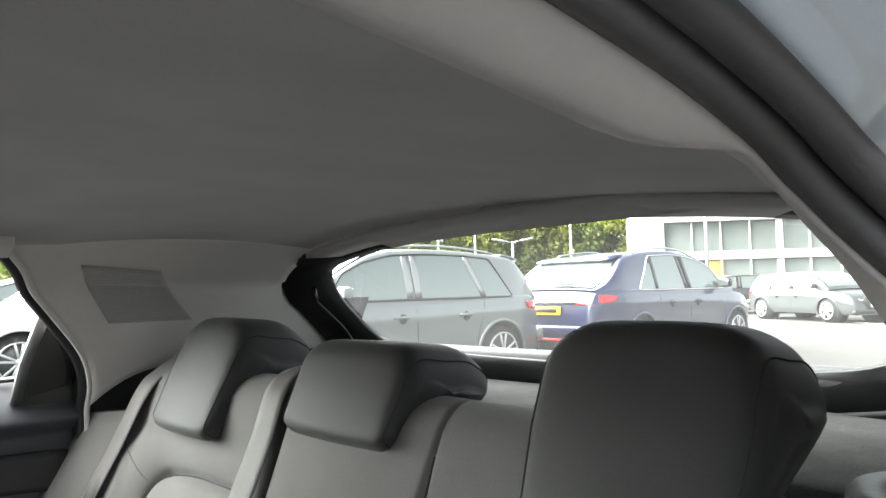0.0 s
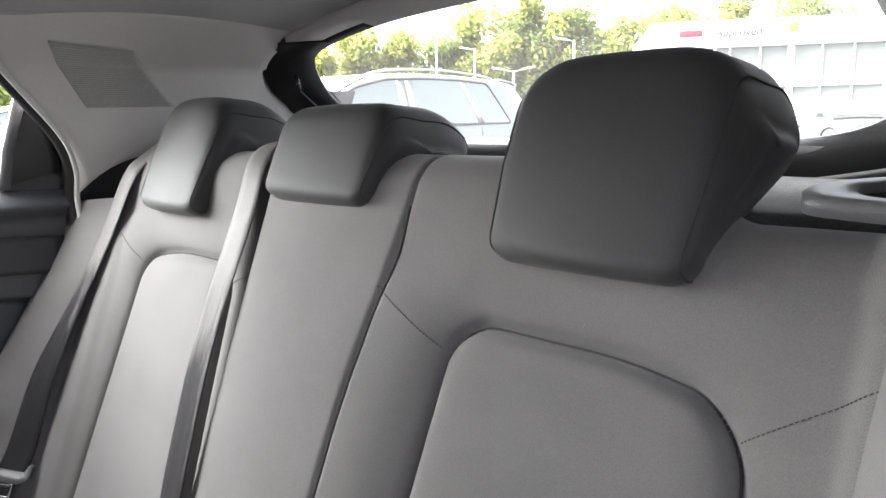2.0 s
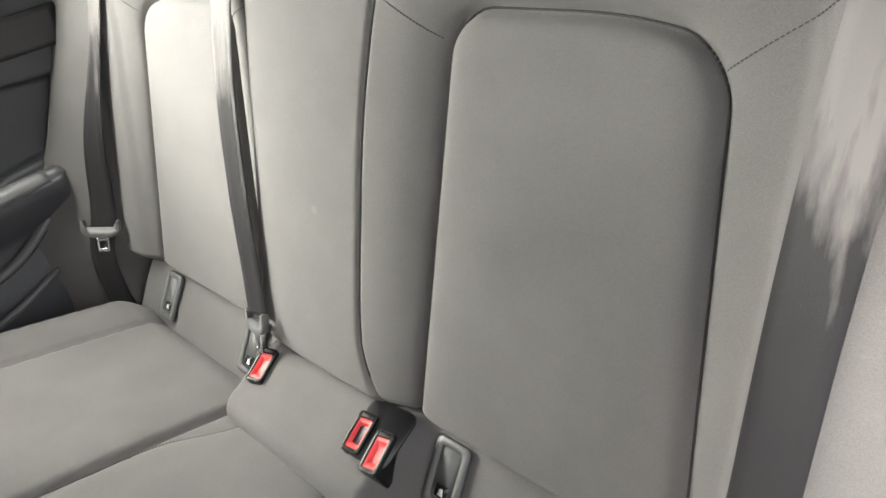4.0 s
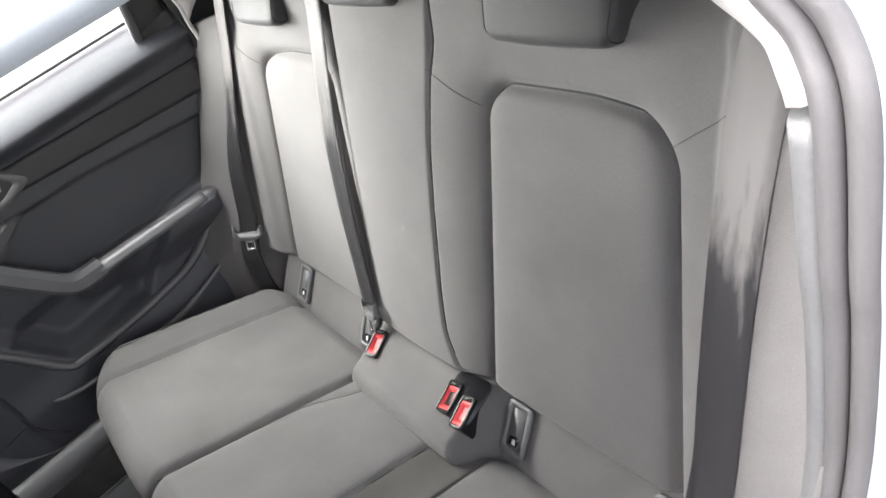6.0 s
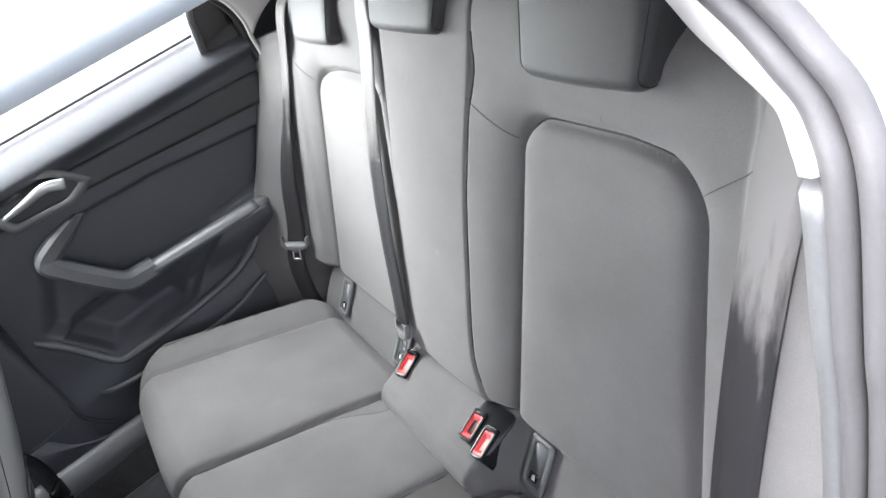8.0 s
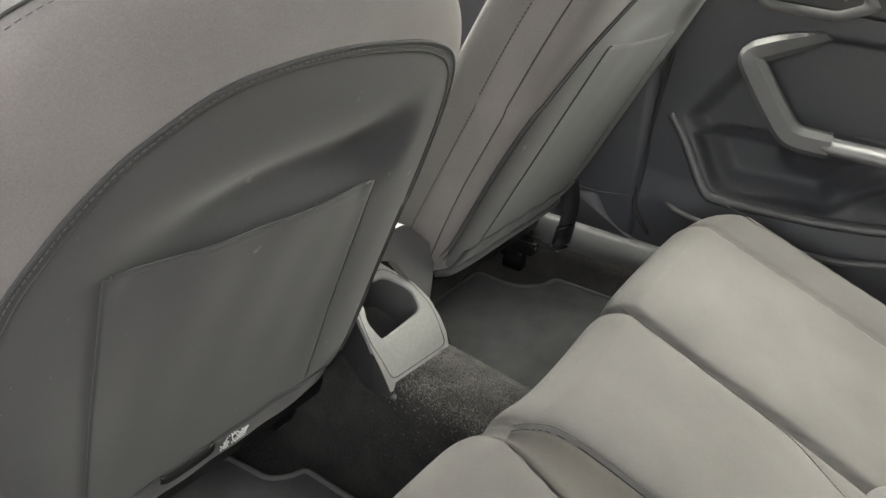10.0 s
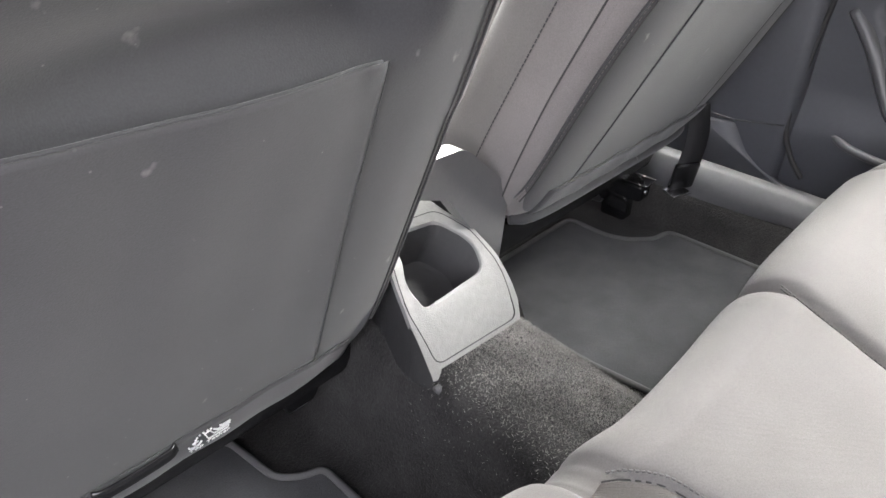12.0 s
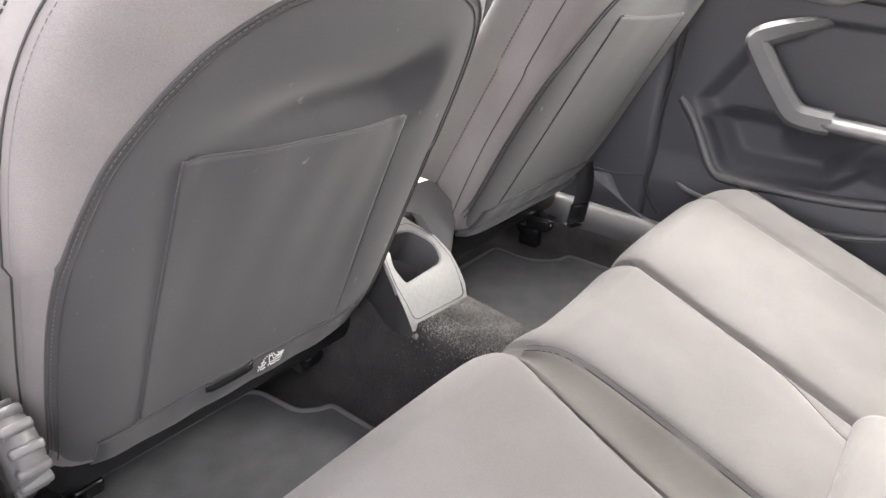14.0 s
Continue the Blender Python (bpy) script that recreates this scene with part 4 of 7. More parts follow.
# valance between cushion and backrest, with a padded bridge that carries the buckles
def val_f(x, v):
    """Foot strip; between the buckles it swells into a pad with a rounded front that overhangs the cushion."""
    hump = smooth01((0.140 - x) / 0.020) * smooth01((x + 0.200) / 0.045)
    low = smooth01((0.62 - abs(x)) / 0.05)
    y = -0.030 + 0.088 * v
    z = 0.574 - 0.104 * v + 0.006 * math.sin(math.pi * v)
    if hump > 0:
        if v < 0.72:
            k = v / 0.72
            py, pz = -0.030 + 0.112 * k, 0.578 - 0.020 * k + 0.007 * math.sin(math.pi * k)
        else:
            th = (v - 0.72) / 0.28 * radians(125)
            py, pz = 0.082 + 0.030 * math.sin(th), 0.558 - 0.034 * (1 - math.cos(th))
        y, z = y + (py - y) * hump, z + (pz - z) * hump
    return Vector((x, y, z * low + 0.45 * (1 - low)))


part("valance", sheet(val_f, lin(-0.60, 0.60, 240), lin(0, 1.0, 50), lambda p, u, v: (p[0], p[1] - 0.03, p[2] - 0.04)), M_SEAT, bench, "padded cloth strip at the foot of the backrest")


def on_val(x, v, lift=0.0):
    p = val_f(x, v)
    a = val_f(x, v + 0.05) - val_f(x, v - 0.05)
    n = Vector((1, 0, 0)).cross(a).normalized()
    if n.z < 0:
        n = -n
    return p + n * lift, n, a.normalized()


def child_anchor(x):
    p, n, a = on_val(x, 0.44, 0.002)
    mm = axes(p, (1, 0, 0), -a, n)
    if mm.determinant() < 0:
        mm = axes(p, (-1, 0, 0), -a, n)
    out = round_poly([(-0.025, -0.042), (0.025, -0.042), (0.025, 0.042), (-0.025, 0.042)], 0.009)
    inn = round_poly([(-0.016, -0.033), (0.016, -0.033), (0.016, 0.033), (-0.016, 0.033)], 0.006)
    cvr = part("anchor_cover", frame_bar(out, inn, 0.006, mm), M_GREYP, bench, "slate plastic child seat anchor cover")
    part("flap", prism(inn, 0.0035, mm), M_GREYP, cvr, "hinged flap")
    part("flap_mark", prism([(-0.010, -0.028), (0.006, -0.028), (0.010, -0.012), (-0.010, -0.014)], 0.0042, mm), M_BLACKP, cvr, "black child seat symbol plate")
    part("flap_mark", prism([(-0.005, -0.026), (0.003, -0.026), (0.001, -0.017), (-0.004, -0.018)], 0.0046, mm), M_WHITEINK, cvr, "white child seat symbol")


for x in (0.463, 0.192, -0.222, -0.483):
    child_anchor(x)


def buckle(at, n, along):
    """A buckle whose upper face is centred at a point; n is the face's normal, along its long axis."""
    n = Vector(n).normalized()
    y = Vector(along)
    y = (y - n * y.dot(n)).normalized()
    mm = axes(Vector(at) - n * 0.010, y.cross(n), y, n) @ Matrix.Diagonal((0.76, 0.88, 0.9, 1.0))
    b = thing("belt_buckle", "black belt buckle with a red release button in the bench", "belt buckle", "rear belt buckles")
    out = round_poly([(-0.0175, -0.031), (0.0175, -0.031), (0.0175, 0.029), (-0.0175, 0.029)], 0.006)
    inn = round_poly([(-0.0128, -0.0255), (0.0128, -0.0255), (0.0128, 0.0195), (-0.0128, 0.0195)], 0.004)
    part("housing", prism(out, 0.035, mm @ Matrix.Translation((0, 0, -0.030))), M_BLACKP, b, "", False)
    rimb = frame_bar(out, inn, 0.0085, mm @ Matrix.Translation((0, 0, 0.0045)))
    bmesh.ops.bevel(rimb, geom=list(rimb.edges), offset=0.0009, segments=2, affect="EDGES", profile=0.5)
    part("rim", rimb, M_BLACKP, b, "glossy black rim")
    part("release_button", sheet(lambda u, w: mm @ Vector((u * 0.0124, -0.003 + w * 0.0222, 0.0115 - 0.0055 * smooth01((0.86 - abs(u)) / 0.3) * smooth01((0.80 - abs(w)) / 0.25))), lin(-1, 1, 18), lin(-1, 1, 22), lambda q, u, w: Vector(q) - n * 0.004), M_RED, b, "red press button")
    part("slot", prism([(-0.011, 0.0205), (0.011, 0.0205), (0.011, 0.0262), (-0.011, 0.0262)], 0.0134, mm), M_INLAY, b, "dark tongue slot")
    return b


buckle((0.098, 0.040, 0.579), (-0.16, 0.16, 0.97), (0.30, -0.93, 0.15))
buckle((-0.118, 0.042, 0.580), (-0.10, 0.18, 0.97), (0.19, -0.96, 0.17))
buckle((-0.158, 0.050, 0.580), (0.0, 0.22, 0.97), (0.20, -0.95, 0.21))
pk, nk, ak = on_val(-0.138, 0.38, 0.001)
part("buckle_pocket", prism(round_poly([(-0.040, -0.036), (0.026, -0.040), (0.040, 0.034), (-0.034, 0.042)], 0.016), 0.003, axes(pk, (1, 0, 0), -ak, nk)), M_INLAY, bench, "dark moulded buckle recess")


# seat belts
def belt(name, path, label, web=None, width=0.047, up=None):
    b = thing(name, label, "seat belt", "rear seat belts")
    pts = spline(path, 10)
    hw = width / 2
    sec = [(-hw, -0.0006), (-hw * 0.5, -0.0003), (0, -0.0008), (hw * 0.5, -0.0003), (hw, -0.0006), (hw, 0.0008), (hw * 0.5, 0.0013), (0, 0.0006), (-hw * 0.5, 0.0013), (-hw, 0.0008)]
    part("webbing", sweep(pts, sec, up or NRM), web or M_WEB, b, "ribbed black webbing")
    return b, pts


def tongue(b, at, down, nrm, s=1.0):
    d = Vector(down).normalized()
    n = Vector(nrm)
    n = (n - d * n.dot(d)).normalized()
    sd = d.cross(n)
    mm = axes(at, sd, -d, n)
    hd = round_poly([(-0.034 * s, 0.012), (-0.034 * s, -0.010), (-0.018, -0.020), (0.018, -0.020), (0.034 * s, -0.010), (0.034 * s, 0.012), (0.028 * s, 0.012), (0.026 * s, -0.002), (-0.026 * s, -0.002), (-0.028 * s, 0.012)], 0.004, 3)
    t = part("tongue", prism(hd, 0.010, mm @ Matrix.Translation((0, 0, -0.004)), 0.002), M_GREYP, b, "slate plastic belt tongue")
    o = round_poly([(-0.011, -0.048), (0.011, -0.048), (0.011, -0.018), (-0.011, -0.018)], 0.003)
    i = round_poly([(-0.006, -0.042), (0.006, -0.042), (0.006, -0.028), (-0.006, -0.028)], 0.002)
    part("blade", frame_bar(o, i, 0.003, mm), M_CHROME, t, "bright metal blade")


far_b, pp = belt("seat_belt", [(0.520, -0.31, 1.16), (0.522, -0.262, 1.172), (0.528, -0.215, 1.145)] + [on_back(x, z, l) for x, z, l in ((0.535, 1.10, 0.005), (0.558, 1.01, 0.006), (0.584, 0.90, 0.012), (0.597, 0.78, 0.026), (0.602, 0.66, 0.026))] + [(0.602, 0.046, 0.61), (0.602, 0.062, 0.53), (0.602, 0.062, 0.47)], "black seat belt hanging over the far bench shoulder", M_WORN_SHEEN, 0.047, lambda t: (-0.8 * smooth01((t - 0.48) / 0.25), 0.88, 0.366))
tongue(far_b, on_back(0.598, 0.634, 0.036), (0, 0.38, -1), (-1.0, 0.8, 0.34))
mid_b, pp = belt("seat_belt", [(0.172, -0.33, 1.16), (0.172, -0.27, 1.172), (0.170, -0.215, 1.155), (0.166, -0.180, 1.08), (0.168, -0.118, 0.94), (0.152, -0.060, 0.80), (0.136, -0.022, 0.70), (0.124, 0.004, 0.632)], "black centre seat belt clipped into its buckle", M_WORN_SHEEN)
tongue(mid_b, (0.123, 0.008, 0.628), (-0.25, 0.5, -1), (0.2, 0.9, 0.4))
spot = on_back(-0.010, 0.79, 0.0006)
part("pale_spot", cyl(0.005, 0.0002, 18, None, axes(spot, (1, 0, 0), TAN, NRM)), M_RUBBED, bench, "pale rubbed spot", False)
part("lint_thread", tube(spline([on_back(-0.334, 1.030, 0.001), on_back(-0.3325, 1.025, 0.002), on_back(-0.3335, 1.019, 0.001)], 4), 0.00022, 5), M_RUBBED, bench, "loose pale thread")
near_b, pp = belt("seat_belt", [(-0.582, -0.31, 1.165), (-0.580, -0.255, 1.176), (-0.577, -0.205, 1.150)] + [on_back(x, z, 0.005) for x, z in ((-0.570, 1.085), (-0.562, 1.03), (-0.557, 0.94), (-0.555, 0.85), (-0.555, 0.77), (-0.555, 0.69))] + [(-0.555, 0.046, 0.60), (-0.555, 0.058, 0.52)], "worn black seat belt with painted sheen lying on the bench by the doorway", M_WORN_SHEEN)
tongue(near_b, (-0.555, 0.062, 0.565), (0, 0.2, -1), NRM)

# ---- front seats ----
def fs_rear(z):
    return 0.62 - 0.43 * (z - 0.878)


FS_C = 0.312
HOLLOW = [1.0]


def fs_outline(th):
    """Outline of the front backrest in (x from its middle, z)."""
    c, s = math.cos(th), math.sin(th)
    if s >= 0:
        n = 3.2
        k = (abs(c) ** n + abs(s) ** n) ** (-1 / n)
        return 0.268 * c * k, 0.82 + 0.285 * s * k
    n = 6.0
    k = (abs(c) ** n + abs(s) ** n) ** (-1 / n)
    return 0.262 * c * k, 0.82 + 0.345 * s * k


def fs_back(x, z):
    """Relief of the rear face: hollow above the map pocket."""
    h = -0.040 * math.exp(-((z - 0.910 - 0.06 * x) / 0.032) ** 2) * smooth01((x + 0.17) / 0.20) * smooth01((0.19 - x) / 0.06)
    h -= 0.010 * math.exp(-((z - 0.72) / 0.16) ** 2) * smooth01((0.20 - abs(x)) / 0.1)
    return h * HOLLOW[0]


def fs_edge(z):
    """Sharpness of the rim: square along the bottom, soft above."""
    return 6.5 + 2.0 * smooth01((0.72 - z) / 0.2)


def fs_point(r, th, front):
    ox, oz = fs_outline(th)
    x, z = ox * r, 0.82 + (oz - 0.82) * r
    p = fs_edge(z)
    e = 1 - (max(0.0, 1 - r ** p)) ** (1 / p)
    if not front:
        return Vector((x, fs_rear(z) + 0.085 * e - fs_back(x, z), z))
    bol = 0.03 * smooth01((abs(x) - 0.12) / 0.08)
    return Vector((x, fs_rear(z) + 0.085 + (0.05 + bol) * (1 - e), z))


def polar_shell(front):
    ths = lin(0, 2 * math.pi, 97)[:-1]
    rs = [0.02] + [math.sin(math.pi / 2 * t) for t in lin(0.05, 1, 40)]
    bm = bmesh.new()
    rows = [[bm.verts.new(fs_point(r, t, front)) for t in ths] for r in rs]
    bm.faces.new(rows[0])
    for a, b in zip(rows, rows[1:]):
        for i in range(96):
            bm.faces.new((a[i], a[(i + 1) % 96], b[(i + 1) % 96], b[i]))
    return bm


ARCH = [(-0.246, 0.55), (-0.249, 0.67), (-0.243, 0.80), (-0.217, 0.893), (-0.186, 0.941), (-0.150, 0.978), (-0.118, 1.000), (-0.070, 1.022), (-0.020, 1.031), (0.042, 1.034), (0.113, 1.029), (0.165, 1.020), (0.205, 1.003), (0.228, 0.970), (0.236, 0.90), (0.238, 0.80), (0.238, 0.70), (0.236, 0.55)]


def arch_table():
    """Polar radius of the panel seam against the angle, about the backrest's middle."""
    rows = []
    for p in spline([(x, 0, z) for x, z in ARCH], 8):
        a, b, n = (0.268, 0.285, 3.2) if p.z > 0.82 else (0.262, 0.345, 6.0)
        th = math.atan2((p.z - 0.82) / b, p.x / a) % (2 * math.pi)
        th = th - 2 * math.pi if th > 1.5 * math.pi else th
        rows.append((th, ((abs(p.x) / a) ** n + (abs(p.z - 0.82) / b) ** n) ** (1 / n)))
    return sorted(rows)


ARCH_R = arch_table()


def arch_r(th):
    th = th - 2 * math.pi if th > 1.5 * math.pi else th
    if th <= ARCH_R[0][0] or th >= ARCH_R[-1][0]:
        return 0.955
    for (a, p), (b, q) in zip(ARCH_R, ARCH_R[1:]):
        if th <= b:
            return p + (q - p) * (th - a) / max(1e-9, b - a)
    return 0.955


def rear_shell(inner):
    """Rear face of a front backrest: the panel inside the seam, or the band outside it."""
    ths = lin(0, 2 * math.pi, 145)[:-1]
    if inner:
        fr = [0.02] + [math.sin(math.pi / 2 * t) for t in lin(0.05, 1, 36)]
        rows = [[arch_r(t) * q for t in ths] for q in fr]
    else:
        rows = [[arch_r(t) + (1 - arch_r(t)) * math.sin(math.pi / 2 * q) for t in ths] for q in lin(0, 1, 16)]
    bm = bmesh.new()
    vs = [[bm.verts.new(fs_point(r, t, False)) for r, t in zip(row, ths)] for row in rows]
    if inner:
        bm.faces.new(vs[0])
    for a, b in zip(vs, vs[1:]):
        for i in range(len(ths)):
            bm.faces.new((a[i], a[(i + 1) % len(ths)], b[(i + 1) % len(ths)], b[i]))
    return bm


def settle_back(s, lean):
    """Set the backrest's own height and rake."""
    for ob in s.children_recursive:
        ob.data.transform(lean)


def front_seat(cx, label, dz=0.0, hx=0.0, lean=None):
    s = thing("front_seat", label, "front seat", "front seats", at=(cx, 0, dz))
    part("backrest_rear", rear_shell(True), M_BACKCLOTH, s)
    part("side_band", rear_shell(False), M_BAND, s, "cloth band round the rear panel")
    part("backrest_front", polar_shell(True), M_SEAT, s, "bolstered cloth front of the backrest")
    # piped seams
    arch = ARCH
    ln = [fs_fast(p[0], p[2], 0.001) for p in spline([(x, 0, z) for x, z in arch], 8)]
    part("piping", tube(ln, 0.0015, 6), M_BACKCLOTH, s, "raised piping round the rear panel")
    ln1 = [fs_fast(p[0] * 0.965, p[2] - 0.008, 0.0006) for p in spline([(x, 0, z) for x, z in arch], 8)]
    part("seam", tube(ln1, 0.0009, 5), M_THREAD, s)
    lap = lin(radians(-64), radians(244), 140)
    part("side_seam", tube([fs_point(0.9975, t, False) + Vector((0.0012 * math.cos(t), -0.0004, 0.0012 * math.sin(t))) for t in lap], 0.0010, 6), M_THREAD, s, "side seam")
    stitch_row("stitching", [(0.992, t) for t in lap], s, lambda r, t: fs_point(r, t, False) - Vector((0, 0.0006, 0)), 0.006, 0.0005, M_BAND)
    stitch_row("stitching", [(p[0] * 0.985, p[2] - 0.004) for p in spline([(x, 0, z) for x, z in arch], 8)], s, lambda x, z: fs_fast(x, z, 0.0010), 0.006, 0.0005, M_TWILL)
    rim = [(t, 0) for t in lin(radians(-50), radians(230), 120)]
    stitch_row("rim_stitching", rim, s, lambda t, q: fs_point(1.0, t, False) * 1.0 + Vector((0.001 * math.cos(t), 0, 0.001 * math.sin(t))), 0.006, 0.0010, M_BACKCLOTH)
    # map pocket
    def pk_f(u, v):
        x = -0.146 + (0.290 + 0.02 * v) * u - 0.006 * v
        z = 0.880 - 0.004 * math.sin(math.pi * u) - 0.335 * v + 0.016 * (1 - u) * (1 - v)
        side = min(u, 1 - u)
        gap = 0.0006 + 0.012 * HOLLOW[0] * math.exp(-v / 0.16) * smooth01(side / 0.30)
        gap += 0.0035 * HOLLOW[0] * math.exp(-((min(u, 1 - u) - 0.03) / 0.03) ** 2) * math.exp(-(v / 0.05) ** 2)
        gap += 0.0007 * HOLLOW[0] * math.sin(23 * u + 4 * v) * (1 - v) * smooth01(side / 0.1)
        return fs_fast(x, z, gap) + Vector((0, 1, 0)) * fs_back(x, z) * 0.75 * math.exp(-v / 0.5)
    part("map_pocket", sheet(pk_f, lin(0, 1, 60), lin(0, 1, 60), lambda p, u, v: (p[0], p[1] + 0.0010, p[2])), M_BACKCLOTH, s, "stretched cloth map pocket")
    part("pocket_hem", tube([pk_f(u, 0) + Vector((0, 0.001, 0.001)) for u in lin(0.02, 0.98, 30)], 0.0011, 6), M_BACKCLOTH, s)
    for u in (0.0, 1.0):
        part("pocket_seam", tube([pk_f(u, v) + Vector((0, -0.0002, 0)) for v in lin(0, 1, 24)], 0.0005, 5), M_BACKCLOTH, s)
    # lower flap with pull loop
    part("lower_flap", sheet(lambda u, v: fs_fast(-0.20 + 0.40 * u, 0.548 - 0.066 * v, 0.005 + 0.001 * math.sin(31 * u)), lin(0, 1, 30), lin(0, 1, 10), lambda p, u, v: (p[0], p[1] + 0.003, p[2])), M_BACKCLOTH, s, "cloth flap under the backrest")
    lp = fs_fast(-0.028, 0.543, 0.0085)
    part("pull_loop", sweep(spline([lp + Vector((-0.036, 0.003, 0)), lp + Vector((-0.024, -0.001, -0.001)), lp + Vector((0.024, -0.001, -0.001)), lp + Vector((0.036, 0.003, 0))], 6), ring(0.0022, 8, 0.0065), (0, 0, 1)), M_BLACKP, s, "glossy black pull loop")
    # headrest
    prof = dense(round_poly([(0.556, 1.132), (0.522, 1.315), (0.552, 1.362), (0.615, 1.352), (0.645, 1.265), (0.640, 1.165), (0.620, 1.130)], 0.035, 5), 2)
    cy = sum(p[0] for p in prof) / len(prof)
    cz = sum(p[1] for p in prof) / len(prof)
    rim = 0.030

    def hr_f(u, v):
        p = prof[int(v) % len(prof)]
        w = 0.126 - 0.022 * smooth01((p[1] - 1.12) / 0.22)
        x = u * w
        over = min(1.0, max(0.0, abs(x) - (w - rim)) / rim)
        d = rim * 0.8 * (1 - math.sqrt(1 - over * over))
        q = Vector((p[0] - cy, p[1] - cz))
        q *= 1 - d / q.length
        drop = 0.030 * abs(u) ** 4 * smooth01((p[1] - 1.24) / 0.10)
        return Vector((x, cy + q.x, cz + q.y - drop))
    edge = [1 - rim / 0.126 * (1 - math.sin(math.pi / 2 * k)) for k in lin(0, 1, 9)]
    bm = sheet(hr_f, [-e for e in reversed(edge)] + lin(-edge[0], edge[0], 17)[1:-1] + edge, list(range(len(prof))) + [0])
    bmesh.ops.remove_doubles(bm, verts=bm.verts, dist=1e-5)
    bmesh.ops.holes_fill(bm, edges=[e for e in bm.edges if len(e.link_faces) == 1], sides=0)
    hr = part("headrest", bm, M_BACKCLOTH, s)
    hr.location.x = hx
    mm = axes((-0.1225, 0.592, 1.197), (0, 1, 0), (0, 0, 1), (-1, 0, 0))
    part("button_ring", sheet(lambda u, v: mm @ Vector(((0.022 + 0.006 * math.cos(v)) * math.cos(u), (0.022 + 0.006 * math.cos(v)) * math.sin(u), 0.003 * math.sin(v))), lin(0, 2 * math.pi, 29), lin(0, 2 * math.pi, 9)), M_BACKCLOTH, hr, "round embossed ring")
    part("button", cyl(0.015, 0.008, 20, 0.013, mm), M_BACKCLOTH, hr, "round height release button")
    for sx in (-0.083, 0.083):
        part("post", cyl(0.0065, 0.11, 14, None, pose(sx, 0.578, 1.118, 12)), M_CHROME, hr, "chrome headrest post")
        part("collar", cyl(0.026, 0.010, 24, 0.020, pose(sx, 0.582, 1.099, 10), 0.002), M_GRILLE, hr, "pale oval post collar")
    if lean:
        settle_back(s, lean)
    # base: cushion, shields, rails
    part("seat_cushion", rbox(0.50, 0.50, 0.12, 0.04, (0, 1.02, 0.60), None, 4), M_SEAT, s)
    for sx in (-1, 1):
        part("cushion_bolster", rbox(0.10, 0.46, 0.17, 0.045, (sx * 0.205, 1.04, 0.655), None, 4), M_SEAT, s, "raised side bolster of the cushion")
    part("hinge_cover", rbox(0.49, 0.12, 0.10, 0.03, (0, 0.86, 0.50), None, 3), M_BLACKP, s, "black hinge and frame under the backrest")
    for sx in (-1, 1):
        part("side_shield", rbox(0.035, 0.30, 0.13, 0.015, (sx * 0.262, 0.98, 0.52), None, 3), M_PLAST, s, "charcoal side shield")
        part("rail", rbox(0.040, 0.52, 0.026, 0.004, (sx * 0.19, 1.12, FZ + 0.03)), M_STEEL, s, "steel seat rail")
        part("rail_cap", rbox(0.04, 0.04, 0.028, 0.005, (sx * 0.19, 0.868, FZ + 0.045), pose(0, 0, 0, 20)), M_BLACKP, s, "black rail end cap")
        part("rail_foot", rbox(0.028, 0.08, 0.10, 0.006, (sx * 0.19, 0.91, FZ + 0.09), pose(0, 0, 0, 25)), M_BLACKP, s, "black seat frame foot")
        part("rail_bolt", cyl(0.008, 0.012, 6, None, pose(sx * 0.19, 0.866, FZ + 0.060)), M_CHROME, s, "bright bolt")
    return s


def fs_fast(x, z, lift=0.0):
    """A point on the rear face of the front backrest."""
    a, b, n = (0.268, 0.285, 3.2) if z > 0.82 else (0.262, 0.345, 6.0)
    r = min(0.999, ((abs(x) / a) ** n + (abs(z - 0.82) / b) ** n) ** (1 / n))
    p = fs_edge(z)
    e = 1 - (1 - r ** p) ** (1 / p)
    return Vector((x, fs_rear(z) + 0.085 * e - fs_back(x, z) - lift, z))


def recliner(s, sx):
    mm = pose(sx * 0.283, 0.735, 0.615, 0, 90, 0)
    kn = part("recliner_knob", cyl(0.042, 0.03, 36, 0.038, mm, 0.004), M_GREYP, s, "ribbed slate recliner knob")
    for i in range(12):
        a = i * math.pi / 6
        part("rib", rbox(0.030, 0.010, 0.012, 0.003, (0, 0, 0), mm @ pose(0.040 * math.cos(a), 0.040 * math.sin(a), 0, 0, 0, math.degrees(a)) @ pose(0, 0, 0, 0, 90, 0)), M_GREYP, kn)


seat_l = front_seat(-FS_C, "dark grey cloth front passenger seat with a map pocket", 0.0, 0.048)
recliner(seat_l, -1)
RAKE = Matrix.Translation((0, -0.039, 0.055)) @ Matrix.Translation((0, 0.79, 0.5)) @ Matrix.Rotation(0.064, 4, "X") @ Matrix.Translation((0, -0.79, -0.5))
HOLLOW[0] = 0.22
seat_r = front_seat(0.362, "dark grey cloth driver seat with a map pocket", 0.03, 0.050, RAKE)
for ob in list(seat_r.children):
    if ob.name.startswith("pull_loop"):
        bpy.data.objects.remove(ob)
part("hem_roll", tube([RAKE @ fs_fast(x, 0.492 + 0.10 * max(0.0, abs(x) - 0.16), 0.006) for x in lin(-0.215, 0.215, 30)], 0.009, 10), M_BACKCLOTH, seat_r, "rolled cloth hem under the backrest")
bx = part("rail_end", rbox(0.034, 0.09, 0.030, 0.004, (0.196, 0.835, 0.424)), M_BLACKP, seat_r, "black open end of the seat rail")
